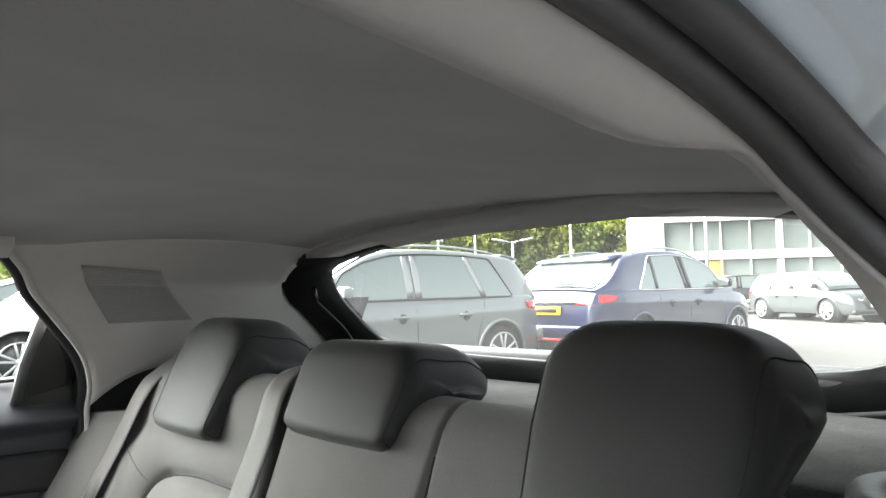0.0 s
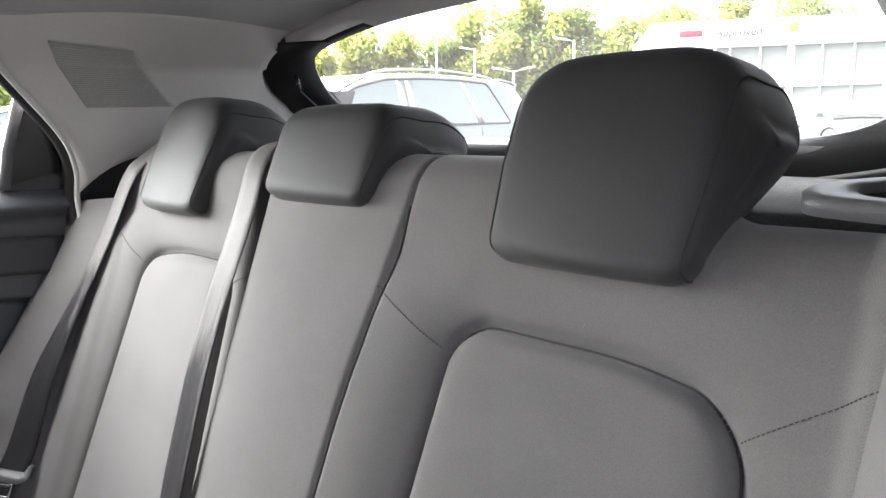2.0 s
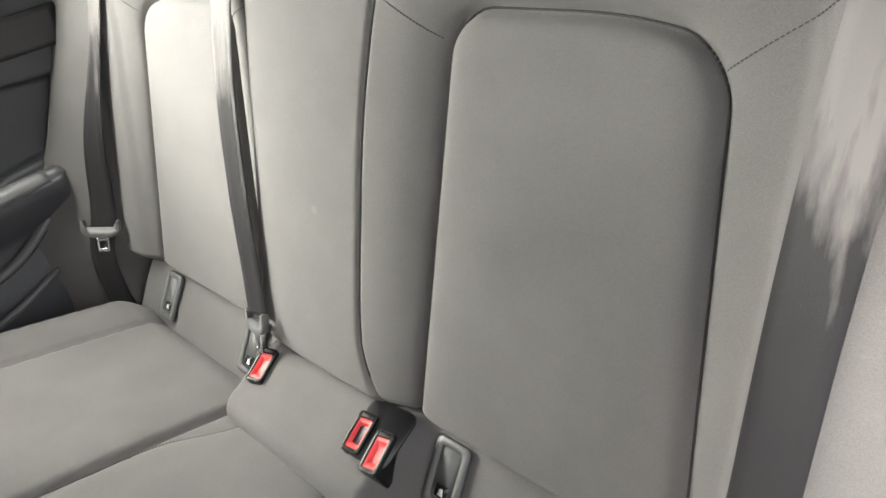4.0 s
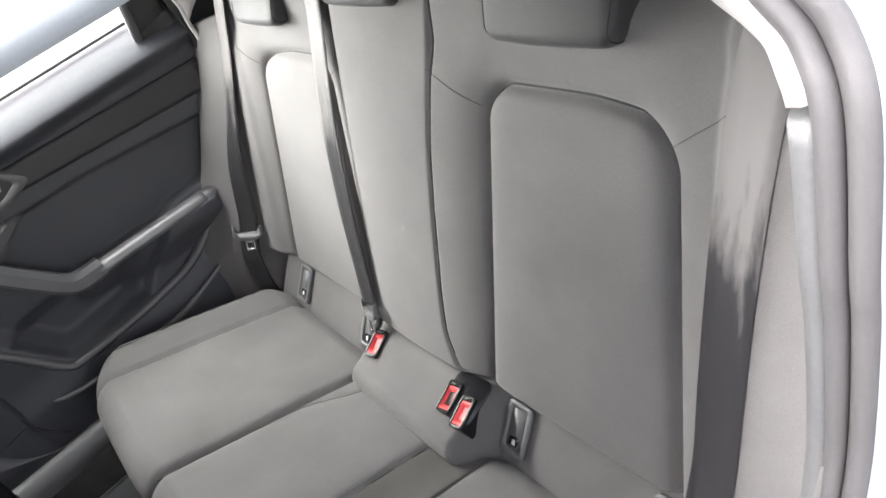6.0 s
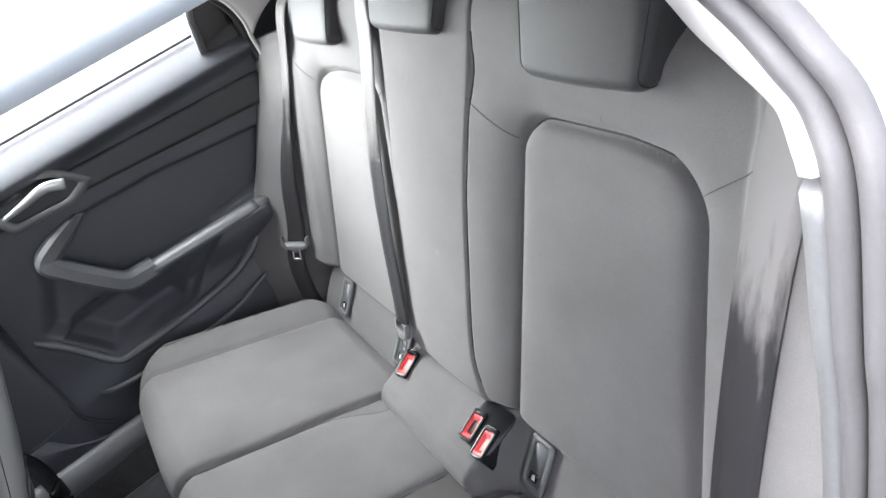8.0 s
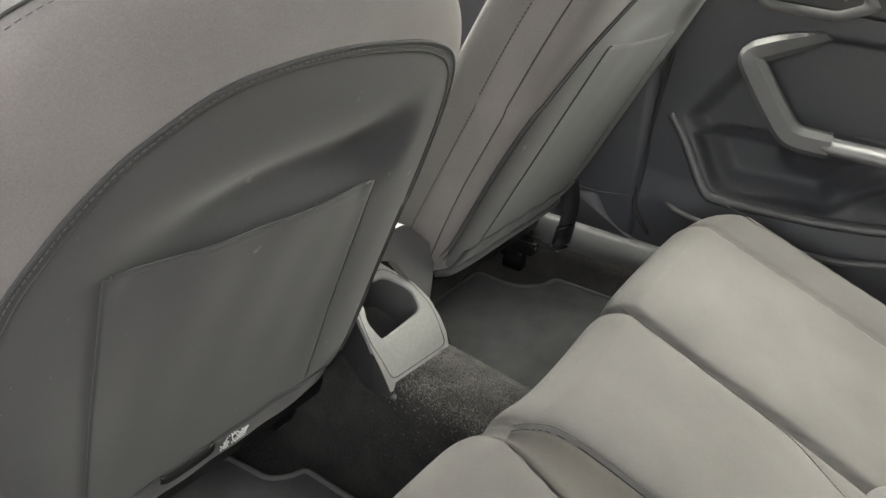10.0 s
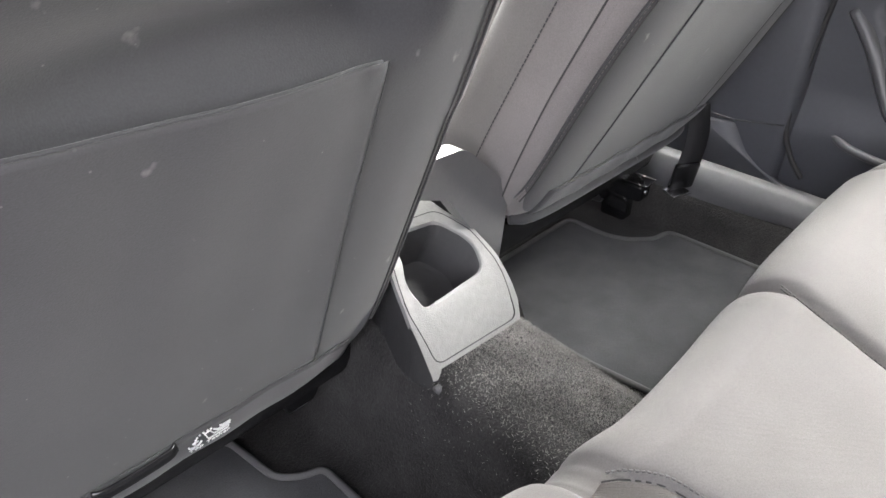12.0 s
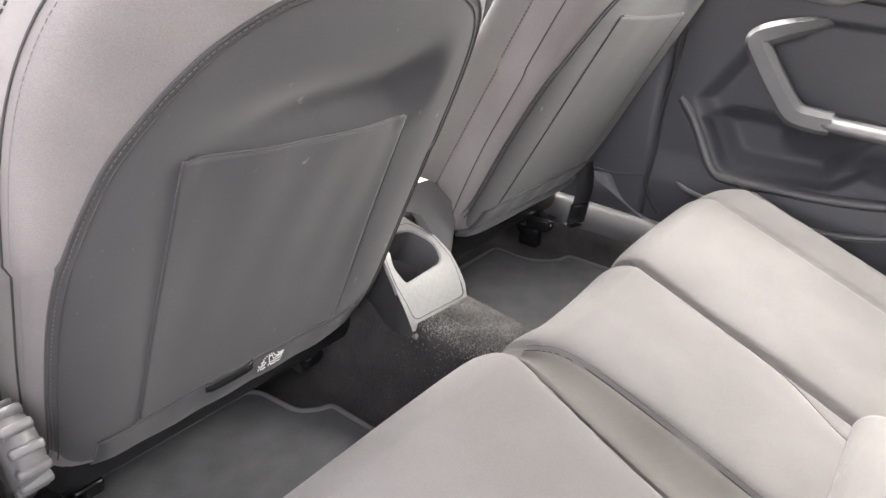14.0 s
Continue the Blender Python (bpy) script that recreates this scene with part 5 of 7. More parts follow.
part("rail_plate", rbox(0.036, 0.10, 0.004, 0.0015, (0.198, 0.832, 0.442)), M_CHROME, bx, "bright rail flange")
part("rail_rivet", cyl(0.004, 0.003, 12, None, pose(0.196, 0.7895, 0.424, 90)), M_CHROME, bx, "bright rivet")
part("rail_foot", rbox(0.030, 0.05, 0.05, 0.006, (0.196, 0.84, 0.385)), M_BLACKP, seat_r)
strap = part("anchor_strap", sweep(spline([(0.250, 0.752, 0.575), (0.252, 0.744, 0.530), (0.248, 0.746, 0.480), (0.242, 0.755, 0.432)], 6), [(-0.021, -0.001), (0.021, -0.001), (0.021, 0.0012), (-0.021, 0.0012)], (-0.5, -0.85, 0.2)), M_WEB, seat_r, "black belt strap down to its floor anchor")
part("anchor_sleeve", rbox(0.046, 0.012, 0.052, 0.004, (0, 0, 0), pose(0.246, 0.750, 0.452, 12, 0, -28)), M_BLACKP, strap, "glossy black anchor sleeve")
part("anchor_plate", rbox(0.040, 0.030, 0.004, 0.0015, (0, 0, 0), pose(0.236, 0.752, 0.424, 0, 0, -20)), M_CHROME, strap, "bright anchor plate")
HOLLOW[0] = 1.0
# printed tether mark on the passenger seat flap
tp = fs_fast(0.040, 0.517, 0.0088)
tq = fs_fast(0.040, 0.540, 0.0088)
ta = (tq - tp).normalized()
mm = axes(tp, (1, 0, 0), ta, Vector((1, 0, 0)).cross(ta))
lettering("tether_print", "Top Tether", 0.0088, M_WHITEINK, seat_l, mm @ Matrix.Translation((0, -0.0010, 0)), 0.0003, "white printed words Top Tether")


def ink(pts, r=0.0008):
    part("tether_symbol", tube([mm @ Vector((x, y, 0.0004)) for x, y in pts], r, 5), M_WHITEINK, seat_l, "white printed child seat symbol")


ink([(-0.007, 0.027), (-0.002, 0.0095), (0.018, 0.0095), (0.018, 0.0155), (0.003, 0.0155), (-0.002, 0.028), (-0.007, 0.027)])
ink([(0.002, 0.026), (0.007, 0.0195), (0.019, 0.0195)], 0.0010)
ink([(0.008, 0.027), (0.011, 0.0235), (0.019, 0.0235)], 0.0010)
ink([(-0.0155 + 0.006 * math.cos(a), 0.0150 + 0.006 * math.sin(a)) for a in lin(math.pi, 2 * math.pi, 10)], 0.0010)
ink([(-0.0155, 0.0095), (-0.0155, 0.0215)], 0.0010)
ink([(-0.0185, 0.0190), (-0.0125, 0.0190)], 0.0008)
for x, y in ((-0.0155, 0.0250), (-0.0145, 0.0285), (-0.0120, 0.0310), (-0.0085, 0.0322), (-0.0045, 0.0322), (-0.0010, 0.0310)):
    ink([(x - 0.0007, y - 0.0004), (x + 0.0007, y + 0.0004)], 0.0009)

# ---- centre console between the front seats ----
con = thing("center_console", "charcoal centre console with an open rear storage bin", "console")
CP = [(0.676, 0.508), (0.681, 0.522), (0.700, 0.555), (0.722, 0.585), (0.752, 0.612), (0.80, 0.630), (0.87, 0.640)]


def con_hw(y):
    return 0.074 - 0.026 * smooth01((y - 0.70) / 0.11)


def con_y(t):
    i = min(int(t * (len(CP) - 1)), len(CP) - 2)
    q = t * (len(CP) - 1) - i
    return Vector((0, *CP[i])).lerp(Vector((0, *CP[i + 1])), q)


def con_pt(u, t, lift=0.0):
    p = con_y(t)
    n = con_y(min(1, t + 0.03)) - con_y(max(0, t - 0.03))
    nn = Vector((0, -n.z, n.y)).normalized()
    return Vector((u * con_hw(p.y), p.y, p.z)) + nn * lift


# faceplate: ring between the outline and the mouth of the bin
ts = lin(0, 1, 24)
BIN = [(x, q / 0.24) for x, q in round_poly([(-0.049, 0.108), (0.042, 0.112), (0.051, 0.141), (0.031, 0.182), (-0.029, 0.188), (-0.055, 0.140)], 0.011, 5)]
JOINT = [(x, q / 0.24) for x, q in round_poly([(-0.063, 0.048), (0.062, 0.041), (0.067, 0.104), (0.058, 0.154), (0.042, 0.192), (-0.040, 0.199), (-0.060, 0.154), (-0.070, 0.117)], 0.012, 5)]


def face_pt(x, t, lift=0.0):
    return con_pt(x / con_hw(con_y(t).y), t, lift)


hole = dense(BIN)
outer = []
for x, t in hole:
    du, dt = x / 0.075, t - 0.62
    k = min(1 / max(1e-6, abs(du)), (0.38 / dt) if dt > 0 else (0.62 / max(1e-6, -dt)))
    outer.append((du * k * 0.99999, 0.62 + dt * k))
bm = bmesh.new()
rings = []
for f_, lf in ((0.0, -0.006), (0.0, 0.0), (0.15, 0.001), (0.3, 0.001), (0.45, 0.001), (0.6, 0.001), (0.75, 0.001), (0.9, 0.0012), (0.97, 0.0002), (1.0, -0.003)):
    row = []
    for o, h in zip(outer, hole):
        hu = h[0] / con_hw(con_y(h[1]).y)
        row.append(bm.verts.new(con_pt(o[0] + (hu - o[0]) * f_, o[1] + (h[1] - o[1]) * f_, lf)))
    rings.append(row)
mid = sum((face_pt(*h) for h in hole), Vector()) / len(hole)
n_ = len(hole)
for a, b in zip(rings, rings[1:]):
    for i in range(n_):
        bm.faces.new((a[i], a[(i + 1) % n_], b[(i + 1) % n_], b[i]))
sharp(part("faceplate", bm, M_FACE, con, "grained silver-grey faceplate round the bin"), 28)
bm = bmesh.new()
rings = []
for dep, sc in ((0.003, 0.995), (0.006, 0.985), (0.03, 0.95), (0.058, 0.91), (0.066, 0.86), (0.068, 0.78)):
    rings.append([bm.verts.new(mid + (face_pt(*h) - mid) * sc + Vector((0, 0.45, -0.89)) * dep) for h in hole])
for a, b in zip(rings, rings[1:]):
    for i in range(n_):
        bm.faces.new((a[i], a[(i + 1) % n_], b[(i + 1) % n_], b[i]))
bm.faces.new(rings[-1])
sharp(part("storage_bin", bm, M_PLAST, con, "dark moulded storage bin"), 35)
part("joint", tube([face_pt(x, t, 0.0006) for x, t in dense(JOINT)], 0.0009, 5, True), M_INLAY, con, "thin dark joint line")
for sx in (-1, 1):
    bm = bmesh.new()
    pts = [con_pt(sx, t) for t in ts]
    low = [Vector((sx * (abs(p.x) + 0.012), p.y + 0.004, 0.40)) for p in pts]
    a = [bm.verts.new(p) for p in pts]
    b = [bm.verts.new(p) for p in low]
    for i in range(len(a) - 1):
        bm.faces.new((a[i], a[i + 1], b[i + 1], b[i]))
    bmesh.ops.solidify(bm, geom=list(bm.faces), thickness=0.003)
    part("side_wall", bm, M_PLAST, con)
part("end_cap", sheet(lambda u, v: con_pt(u, 0.0, -0.002) + Vector((0, 0.006 * v, -0.09 * v)), lin(-1, 1, 8), lin(0, 1, 5)), M_PLAST, con)
part("lip", tube(spline([con_pt(-1.02, 0.0, 0.002), con_pt(0, 0.0, 0.003), con_pt(1.02, 0.0, 0.002)], 6), 0.005, 8), M_GREYP, con, "rounded lower lip")
part("tray", rbox(0.19, 0.60, 0.16, 0.02, (0, 1.17, 0.56), None, 3), M_PLAST, con)
part("top_plate", rbox(0.15, 0.50, 0.02, 0.006, (0, 1.30, 0.655), None, 2), M_INLAY, con)
arm = prism(round_poly([(0.05, 0.690), (0.05, 0.718), (-0.041, 0.714), (-0.055, 0.706), (-0.113, 0.652), (-0.122, 0.632), (-0.115, 0.575), (-0.104, 0.50), (-0.080, 0.50), (-0.064, 0.605), (-0.022, 0.662)], 0.008), 0.022, axes((0, 0.750, 0), (-1, 0, 0), (0, 0, 1), (0, 1, 0)), 0.006)
armrest = sharp(part("armrest_end", arm, M_GREYP, con, "slate upright end of the armrest"), 30)
part("gaiter", cyl(0.045, 0.07, 20, 0.016, Matrix.Translation((0.0, 1.25, 0.79))), M_RUBBER, con, "black gear lever gaiter")
part("gear_lever", cyl(0.009, 0.12, 12, None, Matrix.Translation((0.0, 1.25, 0.83))), M_CHROME, con)
kb = bmesh.new()
bmesh.ops.create_uvsphere(kb, u_segments=18, v_segments=12, radius=0.024)
bmesh.ops.scale(kb, vec=(1, 1, 1.2), verts=kb.verts)
bmesh.ops.translate(kb, vec=(0, 1.25, 0.885), verts=kb.verts)
part("gear_knob", kb, M_SILVER, con, "bright gear knob")

# ---- dashboard and steering wheel ----
dash = thing("dashboard", "dark dashboard with climate knobs and a silver edge strip", "dashboard")
prof = [(1.46, 0.70), (1.43, 0.86), (1.42, 1.00), (1.40, 1.04), (1.42, 1.10), (1.52, 1.15), (1.75, 1.13), (1.75, 0.70)]
part("dash_body", prism(round_poly(prof, 0.03), 1.30, axes((-0.65, 0, 0), (0, 1, 0), (0, 0, 1), (1, 0, 0))), M_INLAY, dash, "", True)
part("dash_strip", rbox(1.0, 0.02, 0.022, 0.005, (0.0, 1.405, 1.018), pose(0, 0, 0)), M_SILVER, dash, "satin silver strip")
part("screen", rbox(0.27, 0.02, 0.15, 0.008, (-0.02, 1.405, 1.10)), M_BLACKP, dash, "glossy black touch screen")
part("screen_frame", frame_bar(round_poly([(-0.145, -0.085), (0.145, -0.085), (0.145, 0.085), (-0.145, 0.085)], 0.012), round_poly([(-0.13, -0.072), (0.13, -0.072), (0.13, 0.072), (-0.13, 0.072)], 0.008), 0.006, axes((-0.02, 1.392, 1.10), (-1, 0, 0), (0, 0, 1), (0, -1, 0))), M_SILVER, dash)
part("control_panel", rbox(0.30, 0.03, 0.06, 0.006, (-0.03, 1.42, 0.972)), M_INLAY, dash, "black climate panel")
for x, z in ((-0.124, 0.976), (-0.066, 0.984), (-0.010, 0.993)):
    kn = part("climate_knob", cyl(0.017, 0.028, 24, 0.015, pose(x, 1.395, z, 90), 0.002), M_CHROME, dash, "silver climate knob")
    part("knob_face", cyl(0.011, 0.004, 20, None, pose(x, 1.380, z, 90)), M_INLAY, kn)
part("switch_row", rbox(0.26, 0.03, 0.035, 0.005, (-0.04, 1.415, 0.90)), M_PLAST, dash)
for i in range(6):
    part("switch", rbox(0.022, 0.008, 0.016, 0.003, (-0.13 + 0.034 * i, 1.398, 0.90)), M_RED if i == 3 else M_GREYP, dash, "red hazard switch" if i == 3 else "")
for x in (0.13, 0.52, -0.55):
    v = part("air_vent", frame_bar(round_poly([(-0.06, -0.045), (0.06, -0.045), (0.07, 0.045), (-0.07, 0.045)], 0.015), round_poly([(-0.05, -0.036), (0.05, -0.036), (0.058, 0.036), (-0.058, 0.036)], 0.012), 0.012, axes((x, 1.395, 1.085), (-1, 0, 0), (0, 0, 1), (0, -1, 0))), M_GREYP, dash, "slate framed air vent")
    for k in range(4):
        part("vent_slat", rbox(0.10, 0.02, 0.006, 0.002, (x, 1.397, 1.06 + 0.017 * k)), M_INLAY, v)
hood = round_poly([(1.44, 1.10), (1.425, 1.195), (1.46, 1.225), (1.56, 1.20), (1.66, 1.13)], 0.02)
part("instrument_hood", prism(hood, 0.40, axes((0.10, 0, 0), (0, 1, 0), (0, 0, 1), (1, 0, 0)), 0.012), M_INLAY, dash, "dark hood over the instruments")
part("instrument_panel", rbox(0.28, 0.006, 0.060, 0.003, (0.30, 1.430, 1.140), None), M_INLAY, dash, "black instrument panel")
wheel = thing("steering_wheel", "leather-rimmed steering wheel with glare painted pale on its rim, behind the driver seat", "steering wheel")
wm = pose(0.275, 1.25, 1.115, 68, 0, 0)
part("rim", sheet(lambda u, v: wm @ Vector(((0.178 + 0.016 * math.cos(v)) * math.cos(u), (0.178 + 0.016 * math.cos(v)) * math.sin(u), 0.013 * math.sin(v))), lin(0, 2 * math.pi, 61), lin(0, 2 * math.pi, 13)), M_RIM, wheel)
part("hub", cyl(0.065, 0.05, 28, 0.055, wm, 0.008), M_PLAST2, wheel)
for a in (0, 180, 270):
    part("spoke", rbox(0.12, 0.035, 0.016, 0.005, (0, 0, 0), wm @ pose(0, 0, 0, 0, 0, a) @ Matrix.Translation((0.11, 0, 0))), M_SILVER, wheel, "silver spoke")
part("column", cyl(0.04, 0.18, 20, None, wm @ Matrix.Translation((0, 0, -0.11))), M_PLAST2, wheel)

# ---- right-hand doors ----
def box01(x, a, b, s):
    return smooth01((x - a) / s) * smooth01((b - x) / s)


def poly_sd(poly, y, z):
    """Signed distance to a polygon, negative inside."""
    best, inside = 9.0, False
    for (y0, z0), (y1, z1) in zip(poly, poly[1:] + poly[:1]):
        dy, dz = y1 - y0, z1 - z0
        t = min(1.0, max(0.0, ((y - y0) * dy + (z - z0) * dz) / (dy * dy + dz * dz)))
        best = min(best, math.hypot(y - y0 - t * dy, z - z0 - t * dz))
        if (z0 > z) != (z1 > z) and y < y0 + (z - z0) / dz * dy:
            inside = not inside
    return -best if inside else best


# dished field of the door lining: round the pull bar above, storage bin below
DISH = round_poly([(0.592, 0.772), (0.490, 0.930), (0.37, 0.953), (0.2, 0.946), (-0.11, 0.908), (-0.11, 0.785), (0.13, 0.775), (0.17, 0.735), (0.275, 0.636), (0.45, 0.626), (0.492, 0.640), (0.552, 0.728)], 0.02, 3)
BIN_MOUTH = round_poly([(0.560, 0.752), (0.49, 0.775), (0.20, 0.775), (0.285, 0.640), (0.45, 0.632), (0.488, 0.644)], 0.02, 3)


def door_x(y, z):
    x = 0.688
    x += -0.020 * smooth01((z - 1.040) / 0.030) + 0.058 * min(1.0, max(0.0, (z - 1.066) / 0.068)) ** 1.4
    x -= 0.012 * smooth01((0.66 - z) / 0.08)
    d = poly_sd(DISH, y, z)
    if d < 0:
        x += 0.026 * smooth01(-d / (0.040 if y > 0.40 and z > 0.74 else 0.014))
        b = poly_sd(BIN_MOUTH, y, z)
        if b < 0:
            x += 0.030 * smooth01(-b / 0.045)
    # armrest ledge with a rounded underside
    top = 0.765 + 0.06 * (y - 0.03)
    if 0.0 < y < 0.40:
        ledge = smooth01(y / 0.03) * smooth01((0.40 - y) / 0.05)
        x -= ledge * 0.050 * smooth01((top + 0.004 - z) / 0.012) * smooth01((z - top + 0.105) / 0.085)
    return x


d2 = thing("rear_door", "closed right rear door with dark plastic lining and pale pull bar", "car door")
part("lining", sheet(lambda u, v: (door_x(u, v), u + 0.035 * smooth01((v - 0.45) / 0.6) * (-1 if u > 0.3 else 0) * smooth01((u - 0.3) / 0.3) - 0.0, v), lin(-0.15, 0.655, 170), lin(0.42, 1.135, 170), lambda p, u, v: (0.785, p[1], p[2])), M_PLAST2, d2)
part("inlay", sheet(lambda u, v: (door_x(u, 1.0) - 0.012, u, (0.952 + 0.085 * (u + 0.09)) * (1 - v) + (1.016 + 0.052 * (u + 0.09)) * v), lin(-0.12, 0.60, 40), lin(0, 1, 8), lambda p, u, v: (p[0] + 0.014, p[1], p[2])), M_INLAY, d2, "black textured inlay")
part("strip", sweep(spline([(0.695, -0.12, 0.938), (0.694, 0.10, 0.968), (0.692, 0.285, 0.997), (0.692, 0.33, 1.006)], 6), [(-0.011, -0.003), (-0.011, 0.003), (0.011, 0.003), (0.011, -0.003)], (-1, 0, 0)), M_STRIP, d2, "slate satin strip")
part("window_seal", sweep([(0.716, y, 1.136) for y in lin(-0.10, 0.68, 10)], ring(0.0035, 8), (0, 0, 1)), M_RUBBER, d2, "black waist seal")
pts = round_poly([(0.285, 1.000), (0.345, 0.975), (0.470, 0.985), (0.505, 1.075), (0.380, 1.075), (0.335, 1.055)], 0.012)
inn = round_poly([(0.312, 1.008), (0.350, 0.992), (0.455, 1.0), (0.482, 1.058), (0.385, 1.060), (0.348, 1.044)], 0.010)
mmd = axes((0.684, 0, 0), (0, 1, 0), (0, 0, 1), (1, 0, 0)) @ Matrix.Translation((0, 0, -0.010))
part("handle_bezel", frame_bar(pts, inn, 0.012, mmd), M_GREYP, d2, "slate handle bezel")
part("handle_bowl", prism(inn, 0.004, mmd @ Matrix.Translation((0, 0, 0.008))), M_INLAY, d2, "dark handle recess")
part("door_handle", sweep(spline([(0.662, 0.335, 1.022), (0.658, 0.37, 1.036), (0.662, 0.42, 1.028), (0.674, 0.465, 1.020)], 6), lambda t: [(p[0] * (1.3 - 0.8 * t), p[1]) for p in ring(0.010, 10, 0.006)], (-1, 0, 0)), M_SILVER, d2, "satin silver door handle")
pull = [(0.700, 0.350, 0.950), (0.684, 0.375, 0.944), (0.664, 0.430, 0.926), (0.656, 0.462, 0.908), (0.652, 0.447, 0.880), (0.647, 0.398, 0.818), (0.645, 0.365, 0.785), (0.647, 0.325, 0.778), (0.650, 0.30, 0.777)]


def pull_section(t):
    """Broad faceted bar that tapers to its upper root."""
    k = 0.45 + 0.55 * smooth01(t / 0.3)
    return [(q[0] * k, q[1] * k) for q in ((-0.021, -0.020), (-0.023, 0.002), (-0.012, 0.012), (0.010, 0.014), (0.019, 0.006), (0.020, -0.020))]


sharp(part("pull_bar", sweep(spline(pull, 8), pull_section, (-1, 0, 0)), M_PULL, d2, "charcoal satin pull bar"), 35)
part("arm_strip", sweep(spline([(0.648, 0.312, 0.782), (0.646, 0.22, 0.779), (0.649, 0.12, 0.773), (0.656, 0.045, 0.767)], 6), [(-0.018, -0.008), (-0.018, 0.000), (-0.012, 0.005), (0.0, 0.007), (0.014, 0.004), (0.017, -0.008)], (-0.5, 0, 0.86)), M_STRIP, d2, "slate satin armrest strip")
part("arm_end", sweep([(0.657, 0.044, 0.765), (0.664, 0.026, 0.764), (0.672, 0.010, 0.763)], [(-0.016, -0.010), (-0.016, 0.002), (0.0, 0.007), (0.014, 0.004), (0.016, -0.010)], (-0.5, 0, 0.86)), M_PULL, d2, "charcoal end piece of the armrest")
part("bin_rim", sweep(spline([(0.690, 0.590, 0.772), (0.683, 0.550, 0.724), (0.676, 0.496, 0.640), (0.673, 0.455, 0.626), (0.673, 0.37, 0.628), (0.673, 0.275, 0.633), (0.675, 0.16, 0.650), (0.680, 0.06, 0.700), (0.688, -0.03, 0.745)], 8), [(-0.010, -0.006), (-0.009, 0.002), (0.0, 0.004), (0.008, 0.002), (0.010, -0.006)], (-0.8, 0, 0.6)), M_PULL, d2, "rounded rim of the door bin")
part("shut_line", tube(spline([(0.678, 0.600, 1.03), (0.676, 0.604, 0.92), (0.676, 0.608, 0.853), (0.674, 0.622, 0.732), (0.668, 0.629, 0.60), (0.664, 0.612, 0.55), (0.662, 0.584, 0.515)], 6), 0.004, 8), M_RUBBER, d2, "dark door shut line")
part("bin_joint", tube([(door_x(y, z) - 0.0005, y, z) for y, z in ((0.549, 0.730), (0.538, 0.741), (0.518, 0.757), (0.496, 0.767), (0.470, 0.768), (0.44, 0.766))], 0.0014, 6), M_INLAY, d2, "thin dark joint line")
part("lower_ledge", sweep(spline([(0.684, 0.565, 0.590), (0.672, 0.53, 0.578), (0.666, 0.45, 0.570), (0.662, 0.25, 0.568), (0.676, 0.10, 0.60)], 6), ring(0.007, 8), (-1, 0, 0)), M_PULL, d2)


def win_x(z):
    return 0.700 - 0.56 * max(0, z - 1.12)


wp = [(-0.075, 1.135), (0.66, 1.14), (0.62, 1.355), (0.03, 1.352)]
bm = bmesh.new()
bm.faces.new([bm.verts.new((win_x(z) + 0.018, y, z)) for y, z in wp])
part("window_pane", bm, M_GLASS, d2, "faintly green side window", False)
tri = [(-0.057, 1.074), (-0.048, 1.106), (-0.053, 1.165), (-0.070, 1.25), (-0.082, 1.262), (-0.112, 1.205), (-0.146, 1.157), (-0.156, 1.13), (-0.154, 1.10), (-0.140, 1.066)]
bm = bmesh.new()
a = [bm.verts.new((win_x(z) - 0.014, y, z)) for y, z in tri]
b = [bm.verts.new((win_x(z) + 0.01, y, z)) for y, z in tri]
bm.faces.new(a)
bm.faces.new(list(reversed(b)))
for i in range(len(a)):
    bm.faces.new((a[i], a[(i + 1) % len(a)], b[(i + 1) % len(a)], b[i]))
part("quarter_cover", bm, M_BLACKP, d2, "black window corner cover", False)
part("window_post", sweep([(win_x(z) - 0.012, y, z) for y, z in ((-0.044, 1.10), (-0.050, 1.165), (-0.067, 1.255))], [(-0.008, -0.004), (0.008, -0.004), (0.008, 0.006), (-0.008, 0.006)], (-1, 0, 0)), M_GREYP, d2, "slate window post")
d1 = thing("front_door", "closed right front door with a dark lining", "car door")
part("lining", sheet(lambda u, v: (0.706 - 0.02 * smooth01((v - 1.04) / 0.05) - 0.05 * box01(u, 0.9, 1.35, 0.06) * box01(v, 0.70, 0.80, 0.02), u, v), lin(0.77, 1.55, 30), lin(0.42, 1.135, 50), lambda p, u, v: (0.76, p[1], p[2])), M_PLAST2, d1)
part("inlay", sheet(lambda u, v: (0.690, u, 1.030 + 0.055 * (u - 0.78) + 0.050 * v), lin(0.79, 1.5, 10), lin(0, 1, 4), lambda p, u, v: (p[0] + 0.01, p[1], p[2])), M_INLAY, d1)
part("strip", sweep([(0.690, y, 1.018 + 0.055 * (y - 0.78)) for y in lin(0.79, 1.5, 8)], [(-0.010, -0.003), (-0.010, 0.003), (0.010, 0.003), (0.010, -0.003)], (-1, 0, 0)), M_STRIP, d1, "slate satin strip")
for sgn in (1, -1):
    ap = part("windscreen_pillar", tube(spline([(sgn * 0.47, 1.2, 1.34), (sgn * 0.56, 1.5, 1.24), (sgn * 0.66, 1.85, 1.05)], 6), 0.035, 10), M_TRIM)
    tagged(ap, "pale grey windscreen pillar trim", "pillar trim", kind="structure")
hd = part("header_rail", rbox(1.0, 0.06, 0.05, 0.015, (0, 1.27, 1.345)), M_TRIM)
tagged(hd, "pale grey trim above the windscreen", "roof trim", kind="structure")
bm = bmesh.new()
